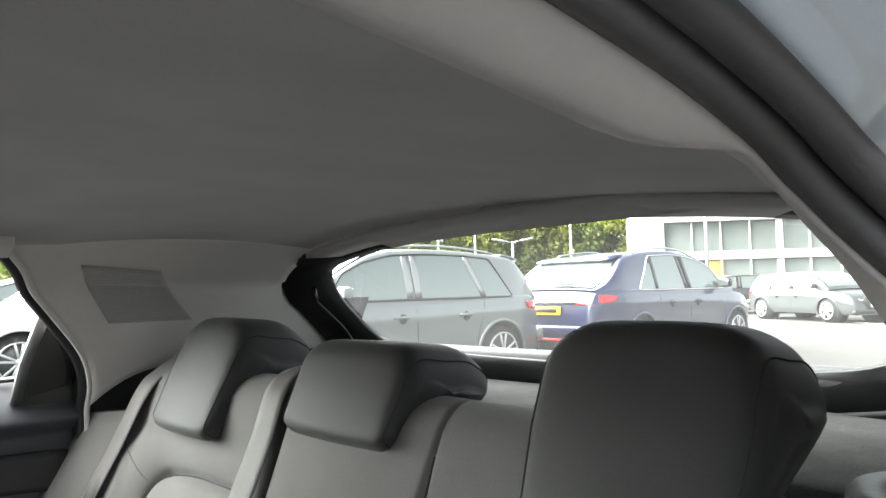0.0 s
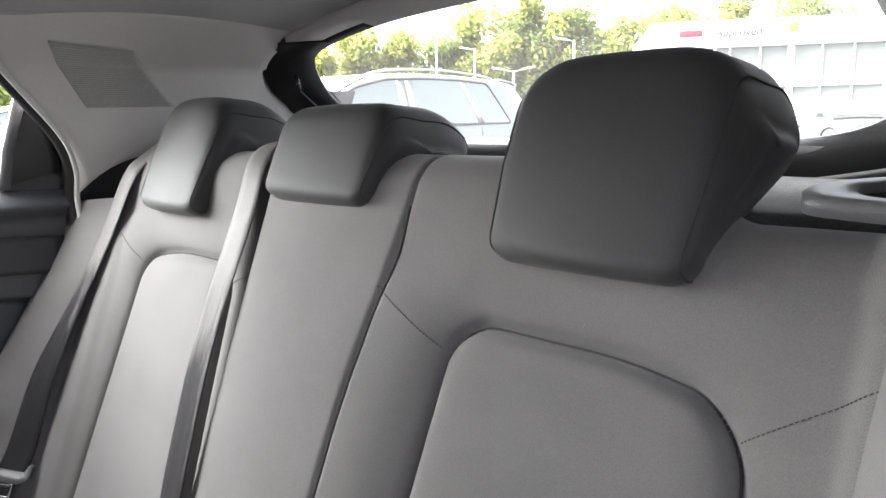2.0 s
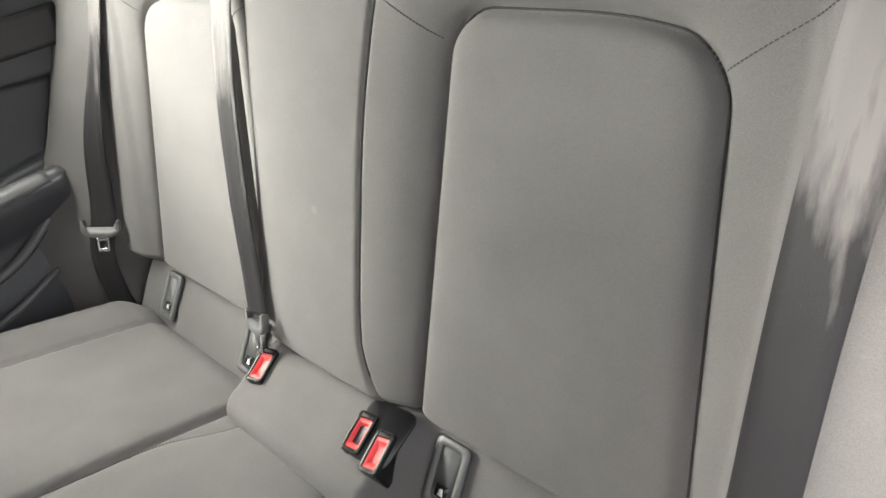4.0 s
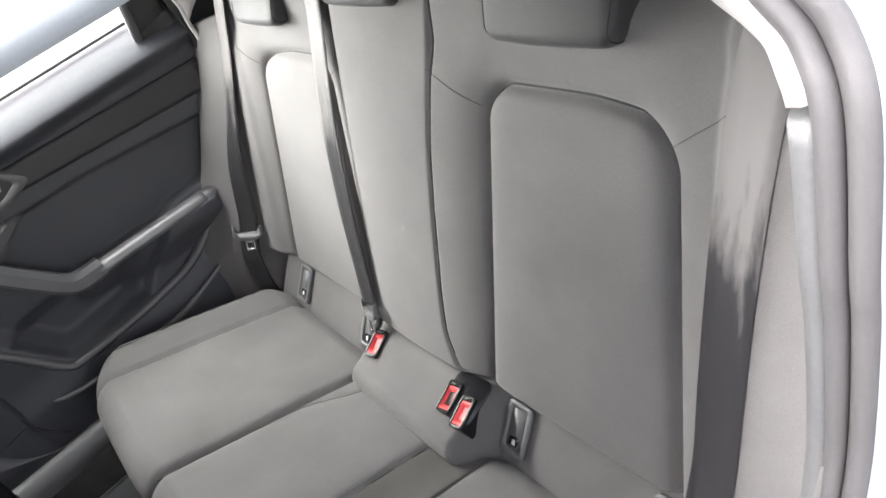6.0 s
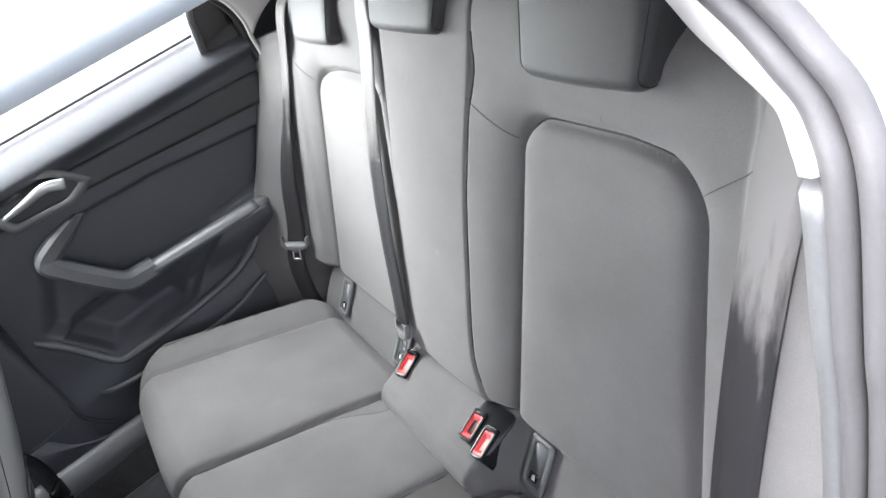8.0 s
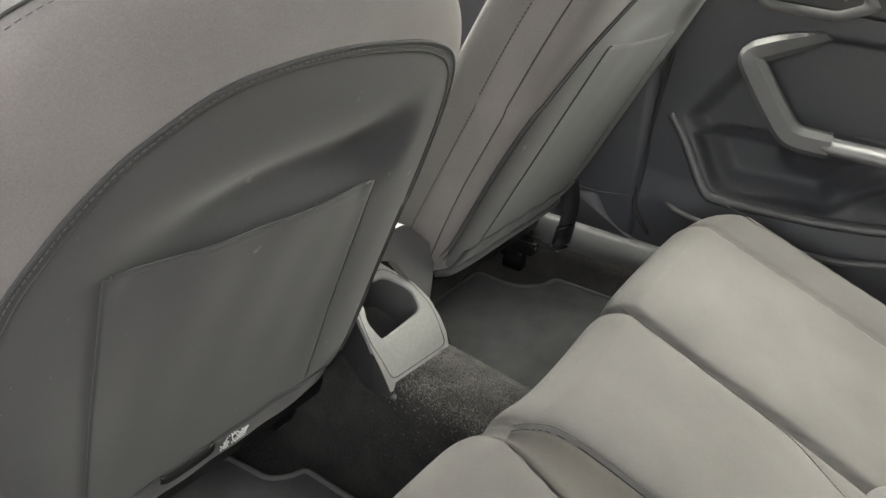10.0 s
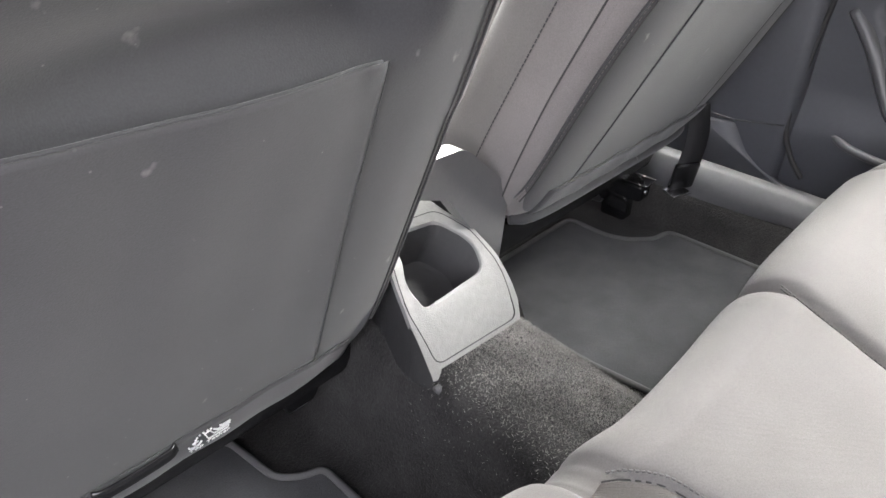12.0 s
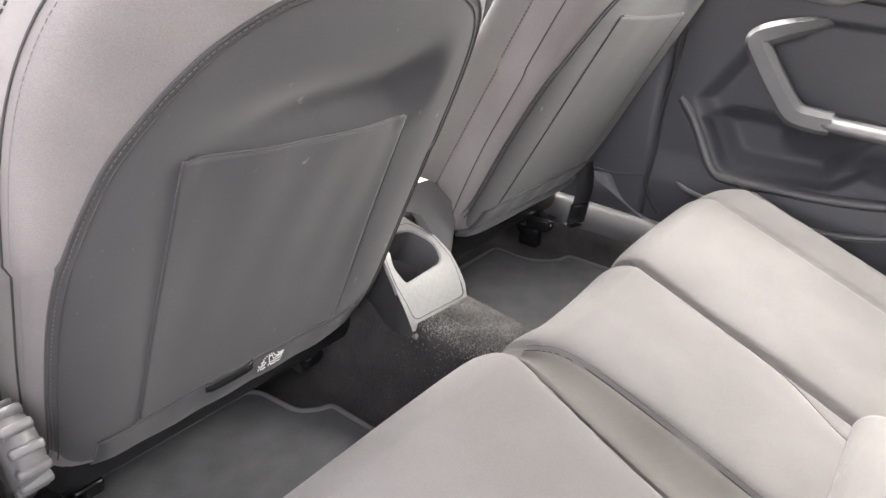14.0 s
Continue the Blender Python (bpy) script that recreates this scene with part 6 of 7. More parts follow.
bm.faces.new([bm.verts.new((0.718 - 0.56 * max(0.0, z - 1.12), y, z)) for y, z in ((0.78, 1.14), (1.60, 1.12), (1.22, 1.335), (0.76, 1.355))])
part("window_pane", bm, M_GLASS, d1, "faintly green side window", False)
bm = bmesh.new()
bm.faces.new([bm.verts.new(p) for p in ((-0.64, 1.86, 1.06), (0.64, 1.86, 1.06), (0.46, 1.27, 1.375), (-0.46, 1.27, 1.375))])
ws = part("windscreen", bm, M_GLASS, None, "", False)
tagged(ws, "raked green-tinted windscreen over the dashboard", "windscreen", kind="structure")
bulk = part("bulkhead", rbox(1.42, 0.05, 0.78, 0.01, (0, 1.80, 0.74)), M_PLAST2)
tagged(bulk, "dark bulkhead ahead of the footwells", "bulkhead", kind="structure")


# ---- open left rear door, swung out on its hinges ----
d3 = thing("rear_door", "open left rear door swung out, with dark plastic lining", "car door")
dm = axes((-0.80, 0.84, 0), (-0.906, -0.423, 0), (0, 0, 1), (-0.423, 0.906, 0))
leaf = round_poly([(0.02, 0.36), (0.80, 0.40), (0.97, 0.72), (0.98, 1.10), (0.0, 1.10)], 0.04)
part("skin", prism(leaf, 0.035, dm @ Matrix.Translation((0, 0, 0.06))), M_OWNPAINT, d3, "pale blue-grey painted door skin")
lined = round_poly([(0.05, 0.42), (0.76, 0.45), (0.92, 0.74), (0.93, 1.09), (0.03, 1.09)], 0.04)
part("lining", prism(lined, 0.065, dm @ Matrix.Translation((0, 0, -0.004)), 0.006), M_PLAST2, d3, "dark plastic lining")
part("armrest", prism(round_poly([(0.18, 0.68), (0.70, 0.68), (0.72, 0.78), (0.18, 0.79)], 0.02), 0.05, dm @ Matrix.Translation((0, 0, -0.05)), 0.006), M_PLAST, d3, "dark moulded armrest")
outer = round_poly([(0.0, 1.09), (0.98, 1.09), (0.93, 1.30), (0.72, 1.46), (0.10, 1.44)], 0.04)
inner = round_poly([(0.05, 1.10), (0.93, 1.10), (0.88, 1.28), (0.70, 1.41), (0.13, 1.39)], 0.03)
part("window_frame", frame_bar(outer, inner, 0.04, dm @ Matrix.Translation((0, 0, 0.03))), M_BLACKP, d3, "black window frame")
bm = bmesh.new()
bm.faces.new([bm.verts.new(dm @ Vector((p[0], p[1], 0.05))) for p in inner])
part("window_pane", bm, M_GLASS, d3, "clear side window", False).visible_shadow = False
for z in (0.55, 0.95):
    part("hinge", rbox(0.10, 0.05, 0.06, 0.008, (-0.765, 0.855, z)), M_OWNPAINT, d3)

# ---- outdoors: forecourt, parked cars, showroom, trees ----
GZ = 0.15


def ground_z(x, y):
    """The forecourt is level behind the car and climbs half a metre towards the row in front."""
    return GZ + 0.50 * smooth01((0.6 * y + 0.5 * x - 3.6) / 3.0)



def asphalt():
    m, nt, b = mat_base("worn_asphalt", (0.047, 0.046, 0.043), 0.9)
    vary(nt, b, (0.047, 0.046, 0.043), 0.25, 0.6, 6, 40.0)
    n = nt.nodes.new("ShaderNodeTexNoise")
    n.inputs["Scale"].default_value = 90.0
    nt.links.new(mapped(nt, 1.0), n.inputs[0])
    bump(nt, b, n.outputs[0], 0.5, 0.01)
    return m


def leafy(name, a, b_):
    m, nt, b = mat_base(name, a, 0.7, 0, 0.3)
    g = nt.nodes.new("ShaderNodeNewGeometry")
    r = nt.nodes.new("ShaderNodeValToRGB")
    r.color_ramp.elements[0].color = (*a, 1)
    r.color_ramp.elements[1].color = (*b_, 1)
    nt.links.new(g.outputs["Random Per Island"], r.inputs[0])
    nt.links.new(r.outputs[0], b.inputs["Base Color"])
    tr = nt.nodes.new("ShaderNodeBsdfTranslucent")
    nt.links.new(r.outputs[0], tr.inputs[0])
    mx = nt.nodes.new("ShaderNodeMixShader")
    mx.inputs[0].default_value = 0.45
    nt.links.new(b.outputs[0], mx.inputs[1])
    nt.links.new(tr.outputs[0], mx.inputs[2])
    nt.links.new(mx.outputs[0], nt.nodes["Material Output"].inputs[0])
    return m


M_ASPH = asphalt()
M_LEAF = leafy("leaf_green", (0.11, 0.15, 0.04), (0.22, 0.26, 0.09))
M_LEAF2 = leafy("leaf_yellow_green", (0.13, 0.16, 0.035), (0.30, 0.31, 0.08))
M_BARK = plain("bark", (0.09, 0.07, 0.05), 0.9, 0, 0.4, 8.0)
M_WHITEWALL = plain("white_cladding", (0.56, 0.56, 0.56), 0.5, 0, 0.03, 0.7)
M_LINE = plain("road_paint", (0.5, 0.48, 0.42), 0.8, 0, 0.2, 3.0)
M_TYRE = plain("tyre_rubber", (0.02, 0.02, 0.02), 0.8)
M_ALLOY = plain("alloy", (0.55, 0.55, 0.56), 0.3, 0.9)
M_CARGLASS = plain("tinted_car_glass", (0.22, 0.25, 0.24), 0.06, 0.6, 0.02)
M_REDLAMP = plain("red_lamp", (0.55, 0.02, 0.03), 0.15)
M_LAMP = plain("clear_lamp", (0.6, 0.62, 0.64), 0.1)
M_YPLATE = plain("yellow_plate", (0.75, 0.5, 0.03), 0.5)
M_WPLATE = plain("white_plate", (0.7, 0.7, 0.7), 0.5)
M_SHOPGLASS = plain("shop_glass", (0.17, 0.19, 0.18), 0.05, 0.0, 0.25, 0.4)
M_PILLAR = plain("glossy_pillar_cover", (0.30, 0.31, 0.31), 0.08, 0.5, 0.02)
M_POLE = plain("galvanised_pole", (0.45, 0.46, 0.47), 0.45, 0.6)
M_WOOD = plain("pale_wood_door", (0.45, 0.28, 0.08), 0.5)
PAINTS = {"grey": paint("grey_paint", (0.15, 0.165, 0.165), 0.2), "blue": paint("navy_paint", (0.006, 0.012, 0.055), 0.1), "slate": paint("slate_paint", (0.05, 0.055, 0.056), 0.2), "black": paint("black_paint", (0.03, 0.032, 0.033)), "white": paint("white_paint", (0.7, 0.71, 0.72), 0.0), "silver": paint("silver_paint", (0.4, 0.42, 0.43), 0.5), "red": paint("red_paint", (0.5, 0.008, 0.012), 0.1)}

bm = bmesh.new()
NG = 90
gv = [[bm.verts.new((math.copysign(abs(a) ** 2.2, a) * 1500, math.copysign(abs(b) ** 2.2, b) * 1500, 0.0)) for b in lin(-1, 1, NG)] for a in lin(-1, 1, NG)]
for row in gv:
    for q in row:
        q.co.z = ground_z(q.co.x, q.co.y)
for i in range(NG - 1):
    for j in range(NG - 1):
        bm.faces.new((gv[i][j], gv[i + 1][j], gv[i + 1][j + 1], gv[i][j + 1]))
ground = part("ground", bm, M_ASPH)
tagged(ground, "pale worn asphalt forecourt reaching to the horizon", "ground", kind="structure")


def car(name, at, rz, colour, label, length=4.4, width=1.82, height=1.58, style="suv", belt=1.0, plate=M_YPLATE):
    """A parked car, nose along +x: lofted body with open wheel arches, glasshouse, glazing, lamps and wheels."""
    c = thing(name, label, "car", "parked cars", at=(at[0], at[1], ground_z(*at)), rz=rz)
    P = PAINTS[colour]
    hl, hw = length / 2, width / 2
    wr = 0.345 if style != "hatch" else 0.32
    wx = (-length * 0.30, length * 0.315)
    b = belt
    deck = [(-hl, 0.66), (-hl + 0.04, b - 0.16), (-hl + 0.12, b - 0.01), (-hl + 0.5, b + 0.02), (0.2, b - 0.02), (hl * 0.52, b - 0.04), (hl - 0.45, b - 0.13), (hl - 0.12, b - 0.25), (hl, b - 0.42)]
    if style == "suv":
        roof = [(-hl + 0.07, b - 0.02), (-hl + 0.15, b + 0.14), (-hl + 0.40, height - 0.13), (-hl + 0.52, height - 0.075), (-0.9, height - 0.01), (-0.3, height), (0.30, height - 0.035), (0.60, height - 0.12), (1.05, b + 0.22), (1.38, b - 0.02)]
    elif style == "coupe":
        roof = [(-hl + 0.10, b + 0.02), (-hl + 0.30, b + 0.11), (-hl + 0.72, height - 0.17), (-hl + 1.05, height - 0.075), (-0.55, height - 0.005), (-0.1, height), (0.40, height - 0.055), (0.70, height - 0.14), (1.12, b + 0.22), (1.45, b - 0.02)]
    else:
        roof = [(-hl + 0.10, b), (-hl + 0.22, b + 0.14), (-hl + 0.45, height - 0.14), (-hl + 0.62, height - 0.07), (-0.6, height - 0.005), (-0.1, height), (0.35, height - 0.05), (0.70, height - 0.16), (1.10, b + 0.20), (1.40, b - 0.02)]

    def half(x):
        t = abs(x) / hl
        return hw * (1 - 0.20 * max(0.0, t - 0.70) ** 2 / 0.09 - 0.05 * max(0.0, t - 0.97) / 0.03)

    def sill(x):
        z = 0.21
        for w in wx:
            d = abs(x - w)
            if d < wr + 0.055:
                z = max(z, wr + math.sqrt((wr + 0.055) ** 2 - d * d) - 0.01)
        return z

    def side(x, z):
        """Half width of the lower body at a height."""
        w, zb = half(x), curve_at(deck, x)
        flare = 0.022 * sum(math.exp(-((x - q) / 0.42) ** 2) for q in wx) * math.exp(-((z - 0.62) / 0.28) ** 2)
        pts = [(0.20, 0.93), (0.34, 0.975), (0.52, 0.985), (zb - 0.24, 0.992), (zb - 0.155, 1.0), (zb - 0.13, 0.985), (zb - 0.03, 0.958), (zb + 0.01, 0.93)]
        return w * curve_at(pts, min(z, zb)) + flare

    xs = [-hl, -hl + 0.03, -hl + 0.09, -hl + 0.18, -hl + 0.3]
    for w in wx:
        xs += [w + (wr + 0.055) * math.sin(math.pi / 2 * q) for q in lin(-1, 1, 17)]
    xs += lin(wx[0] + 0.5, wx[1] - 0.5, 10) + [hl - 0.35, hl - 0.2, hl - 0.1, hl - 0.03, hl]
    xs = sorted(set(round(x, 4) for x in xs if -hl <= x <= hl))
    bm = bmesh.new()
    for sy in (1, -1):
        rows = []
        for x in xs:
            zs, zb = sill(x), curve_at(deck, x)
            zs = min(zs, zb - 0.08)
            sec = [(0.0, zs), (side(x, zs) * 0.86, zs)] + [(side(x, z), z) for z in [zs + (zb - zs) * q for q in (0.04, 0.15, 0.3, 0.45, 0.6, 0.7, 0.78, 0.84, 0.9, 0.96, 1.0)]]
            sec += [(half(x) * 0.86, zb + 0.012), (half(x) * 0.5, zb + 0.035), (0.0, zb + 0.042)]
            rows.append([bm.verts.new((x, sy * y, z)) for y, z in sec])
        for p, q in zip(rows, rows[1:]):
            for i in range(len(p) - 1):
                bm.faces.new((p[i], p[i + 1], q[i + 1], q[i]))
        for r in (rows[0], rows[-1]):
            bm.faces.new(r)
    bmesh.ops.remove_doubles(bm, verts=bm.verts, dist=1e-4)
    sharp(part("body", bm, P, c), 50)

    # glasshouse
    def cab(x, z):
        zr = curve_at(roof, x)
        k = (z - b) / max(0.05, height - b)
        return half(x) * (0.945 - 0.17 * k - 0.03 * k * k)

    gx = lin(roof[0][0], roof[-1][0], 44)
    bm = bmesh.new()
    for sy in (1, -1):
        rows = []
        for x in gx:
            zr = max(b - 0.02, curve_at(roof, x))
            z0 = b - 0.06
            e = z0 + (zr - z0) * 0.90
            sec = [(cab(x, z0), z0), (cab(x, z0 + (e - z0) * 0.5), z0 + (e - z0) * 0.5), (cab(x, e), e), (cab(x, e) * 0.965, e + (zr - e) * 0.62), (cab(x, e) * 0.90, zr - 0.004), (half(x) * 0.4, zr + 0.016), (0.0, zr + 0.022)]
            rows.append([bm.verts.new((x, sy * y, z)) for y, z in sec])
        for p, q in zip(rows, rows[1:]):
            for i in range(len(p) - 1):
                bm.faces.new((p[i], p[i + 1], q[i + 1], q[i]))
    bmesh.ops.remove_doubles(bm, verts=bm.verts, dist=1e-4)
    part("cabin", bm, P, c, "painted roof and pillars")

    # side glazing: panes between the belt and the roof edge
    def edge_z(x):
        return b - 0.06 + (curve_at(roof, x) - b + 0.06) * 0.88

    lo = b + 0.015
    tail = {"suv": (-hl + 0.66, -hl + 0.90, -1.10, -0.90), "coupe": (-hl + 0.98, -hl + 1.42, -0.93, -0.86), "hatch": (-hl + 0.75, -hl + 1.05, -0.95, -0.86)}[style]
    nose = 1.12
    panes = [
        [(tail[0], lo), (tail[2] - 0.04, lo), (tail[3] - 0.06, edge_z(tail[3])), (tail[1] + 0.04, edge_z(tail[1] + 0.04) - 0.01)],
        [(tail[2] + 0.06, lo), (-0.09, lo), (-0.11, edge_z(-0.11)), (-0.5, edge_z(-0.5)), (tail[3] + 0.03, edge_z(tail[3] + 0.03))],
        [(0.07, lo), (nose, lo - 0.01), (0.86, edge_z(0.86)), (0.60, edge_z(0.60)), (0.25, edge_z(0.25)), (0.06, edge_z(0.06))],
    ]
    loop_all_ = [(tail[0] - 0.02, lo - 0.012), (nose + 0.02, lo - 0.020), (0.88, edge_z(0.88) + 0.012), (0.60, edge_z(0.60) + 0.014), (0.2, edge_z(0.2) + 0.014), (-0.3, edge_z(-0.3) + 0.014), (tail[3], edge_z(tail[3]) + 0.014), (tail[1] + 0.02, edge_z(tail[1] + 0.02) + 0.006)]
    for sy in (1, -1):
        for poly in panes:
            pts = dense(round_poly(poly, 0.03, 3), 3)
            bm = bmesh.new()
            bmesh.ops.triangle_fill(bm, use_beauty=True, edges=[bm.edges.new(e) for e in (lambda v: list(zip(v, v[1:] + v[:1])))([bm.verts.new((x, sy * (cab(x, z) + 0.007), z)) for x, z in pts])])
            part("side_window", bm, M_CARGLASS, c, "tinted side window")
        ring_ = dense(round_poly(loop_all_, 0.05, 3), 2)
        part("window_trim", tube([(x, sy * (cab(x, z) + 0.006), z) for x, z in ring_], 0.011, 5, True), M_CHROME if style == "coupe" else M_INLAY, c, "bright window surround" if style == "coupe" else "dark window surround")
        strips = [(-0.085, -0.105, 0.045), (0.035, 0.020, 0.045), (tail[2] + 0.01, tail[3] - 0.02, 0.045)]
        for x0, x1, w in strips:
            z1 = edge_z(x1)
            part("pillar_cover", sheet(lambda u, v, x0=x0, x1=x1, w=w, z1=z1, sy=sy: (x0 + (x1 - x0) * v + w * (u - 0.5) * 2, sy * (cab(x0 + (x1 - x0) * v, lo + (z1 - lo) * v) + 0.010), lo + (z1 - lo) * v), lin(0, 1, 3), lin(0, 1, 6), lambda p, u, v, sy=sy: (p[0], p[1] - sy * 0.006, p[2])), M_PILLAR if style == "suv" else M_BLACKP, c, "glossy pillar cover")
        for x0, x1 in ((tail[2] + 0.02, tail[2] + 0.16), (-0.025, -0.03), (nose - 0.03, nose - 0.04)):
            zs_ = lin(max(0.32, sill(x1) + 0.01), b - 0.02, 7)
            part("door_gap", tube([(x1 + (x0 - x1) * smooth01((z - 0.5) / 0.5), sy * (side(x1, z) - 0.002), z) for z in zs_], 0.006, 5), M_INLAY, c, "dark door gap")
        for hx_ in (tail[2] + 0.36, 0.20):
            part("door_handle", rbox(0.20, 0.035, 0.032, 0.014, (hx_, sy * (side(hx_, b - 0.19) + 0.010), b - 0.19), None, 3), P if style != "coupe" else M_INLAY, c, "door handle")
            # black disc stands in for the shade in the bowl behind the handle
            part("handle_bowl", cyl(0.055, 0.004, 20, None, pose(hx_ - 0.02, sy * (side(hx_, b - 0.20) - 0.001), b - 0.205, 90)), M_INLAY, c, "shaded handle bowl")
        mir = part("mirror", rbox(0.13, 0.22, 0.14, 0.045, (0.98, sy * (hw + 0.06), b + 0.085), None, 4), M_BLACKP if style == "coupe" else P, c, "door mirror")
        part("mirror_glass", rbox(0.004, 0.17, 0.10, 0.002, (0.914, sy * (hw + 0.06), b + 0.085)), M_CARGLASS, mir)
        if style != "hatch":
            xr = lin(-hl + (0.75 if style == "suv" else 1.15), 0.45, 12)
            part("roof_rail", tube([(x, sy * half(x) * 0.70, curve_at(roof, x) + 0.012 + 0.030 * math.sin(math.pi * i / 11) ** 0.4) for i, x in enumerate(xr)], 0.015, 6), M_ALLOY, c, "satin roof rail")
        for w in wx:
            arc = [(w + (wr + 0.062) * math.cos(q), sy * (side(w + (wr + 0.062) * math.cos(q), 0.6) + 0.004), wr + (wr + 0.062) * math.sin(q) - 0.01) for q in lin(-0.35, math.pi + 0.35, 24)]
            part("arch_lip", tube(arc, 0.022 if style != "hatch" else 0.010, 6), P, c, "rolled wheel arch edge")
            part("wheel_well", cyl(wr + 0.05, 0.30, 32, None, pose(w, sy * (half(w) - 0.22), wr + 0.0, 90)), M_INLAY, c, "dark wheel well")
            wh = part("wheel", cyl(wr, 0.22, 40, None, pose(w, sy * (half(w) - 0.10), wr, 90), 0.035), M_TYRE, c, "black tyre")
            part("rim", cyl(wr * 0.72, 0.02, 32, None, pose(w, sy * (half(w) + 0.008), wr, 90)), M_INLAY, wh)
            for k in range(10):
                part("spoke", rbox(wr * 0.62, 0.02, 0.030, 0.006, (0, 0, 0), pose(w, sy * (half(w) + 0.022), wr, 0, 36 * k + (8 if k % 2 else -4), 0) @ Matrix.Translation((wr * 0.36, 0, 0))), M_ALLOY, wh)
            part("hub_cap", cyl(0.045, 0.03, 16, None, pose(w, sy * (half(w) + 0.022), wr, 90)), M_ALLOY, wh)
            part("rim_edge", tube([(w + wr * 0.70 * math.cos(q), sy * (half(w) + 0.016), wr + wr * 0.70 * math.sin(q)) for q in lin(0, 2 * math.pi, 29)[:-1]], 0.014, 5, True), M_ALLOY, wh)
        # lamps wrap the corners
        zl = b - 0.13
        part("tail_lamp", sheet(lambda u, v, sy=sy: (-hl + 0.015 + 0.10 * max(0.0, u - 0.55) ** 1.5 * 2.0 + 0.06 * v - 0.012, sy * half(-hl) * (0.42 + 0.62 * u), zl - 0.02 - 0.05 * u + (0.05 + 0.10 * u) * v), lin(0, 1, 12), lin(0, 1, 6), lambda p, u, v: (p[0] + 0.05, p[1] * 0.98, p[2])), M_REDLAMP, c, "red tail lamp")
        part("tail_lamp_side", sheet(lambda u, v, sy=sy: (-hl + 0.06 + 0.30 * u + 0.04 * v, sy * (side(-hl + 0.06 + 0.30 * u, zl) + 0.008), zl - 0.06 + 0.05 * u + (0.14 - 0.07 * u) * v), lin(0, 1, 8), lin(0, 1, 5), lambda p, u, v, sy=sy: (p[0], p[1] - sy * 0.03, p[2])), M_REDLAMP, c, "red lamp wrapping the rear wing")
        part("head_lamp", sheet(lambda u, v, sy=sy: (hl - 0.02 - 0.42 * u, sy * (half(hl - 0.02 - 0.42 * u) * (0.62 + 0.36 * u ** 0.5) + 0.006), b - 0.40 + 0.12 * u + (0.10 - 0.03 * u) * v), lin(0, 1, 10), lin(0, 1, 5), lambda p, u, v, sy=sy: (p[0] - 0.05, p[1] - sy * 0.02, p[2])), M_LAMP, c, "clear head lamp")

    def on_roof(x0, x1, w0, w1, lift):
        def f(u, v):
            x = x0 + (x1 - x0) * v
            return (x, u * half(x) * (w0 + (w1 - w0) * v), curve_at(roof, x) + 0.022 - 0.020 * abs(u) ** 2.5 + lift)
        return f
    part("rear_window", sheet(on_roof(roof[0][0] + 0.05, roof[2][0] - 0.02, 0.82, 0.70, 0.010), lin(-1, 1, 11), lin(0, 1, 7)), M_CARGLASS, c, "sloping rear window")
    part("spoiler", sheet(lambda u, v: (roof[2][0] - 0.10 + 0.30 * v, u * half(0) * 0.70, curve_at(roof, roof[2][0] + 0.02 + 0.18 * v) + 0.032 - 0.012 * (1 - v)), lin(-1, 1, 9), lin(0, 1, 5), lambda p, u, v: (p[0], p[1], p[2] - 0.030)), P, c, "roof spoiler")
    part("rear_wiper", tube([(roof[0][0] + 0.10, 0.0, curve_at(roof, roof[0][0] + 0.10) + 0.05), (roof[0][0] + 0.09, -0.34, curve_at(roof, roof[0][0] + 0.09) + 0.05)], 0.014, 6), M_INLAY, c, "black rear wiper")
    part("windscreen", sheet(on_roof(roof[-4][0] + 0.06, roof[-1][0] - 0.08, 0.72, 0.84, 0.008), lin(-1, 1, 11), lin(0, 1, 7)), M_CARGLASS, c, "raked windscreen")
    part("number_plate", rbox(0.02, 0.52, 0.12, 0.004, (-hl - 0.012, 0, b - 0.26)), plate, c, "plain rear plate")
    part("plate_bar", rbox(0.02, 0.40, 0.05, 0.002, (-hl - 0.016, 0, b - 0.26)), M_INLAY, c, "dark bar on the plate")
    part("rear_strip", rbox(0.025, width * 0.56, 0.030, 0.008, (-hl - 0.008, 0, b - 0.145)), M_CHROME, c, "bright strip between the tail lamps")
    part("rear_bumper", rbox(0.14, width * 0.88, 0.16, 0.05, (-hl + 0.04, 0, 0.52), None, 3), P, c, "painted rear bumper")
    part("lower_bumper", rbox(0.12, width * 0.84, 0.18, 0.04, (-hl + 0.03, 0, 0.34), None, 3), M_INLAY, c, "dark lower bumper")
    part("reflector", rbox(0.02, width * 0.70, 0.03, 0.006, (-hl - 0.042, 0, 0.40)), M_REDLAMP, c, "red reflector strip")
    part("front_plate", rbox(0.02, 0.52, 0.11, 0.004, (hl + 0.022, 0, 0.48)), M_WPLATE, c, "plain white front plate")
    part("grille", prism(round_poly([(-0.42, 0.70), (0.42, 0.70), (0.50, 0.58), (0.34, 0.36), (-0.34, 0.36), (-0.50, 0.58)], 0.04), 0.03, axes((hl - 0.015, 0, 0), (0, 1, 0), (0, 0, 1), (1, 0, 0))), M_INLAY, c, "dark six-sided grille")
    part("front_bumper", rbox(0.14, width * 0.84, 0.12, 0.05, (hl - 0.06, 0, 0.29), None, 3), M_INLAY, c, "dark lower front bumper")
    return c


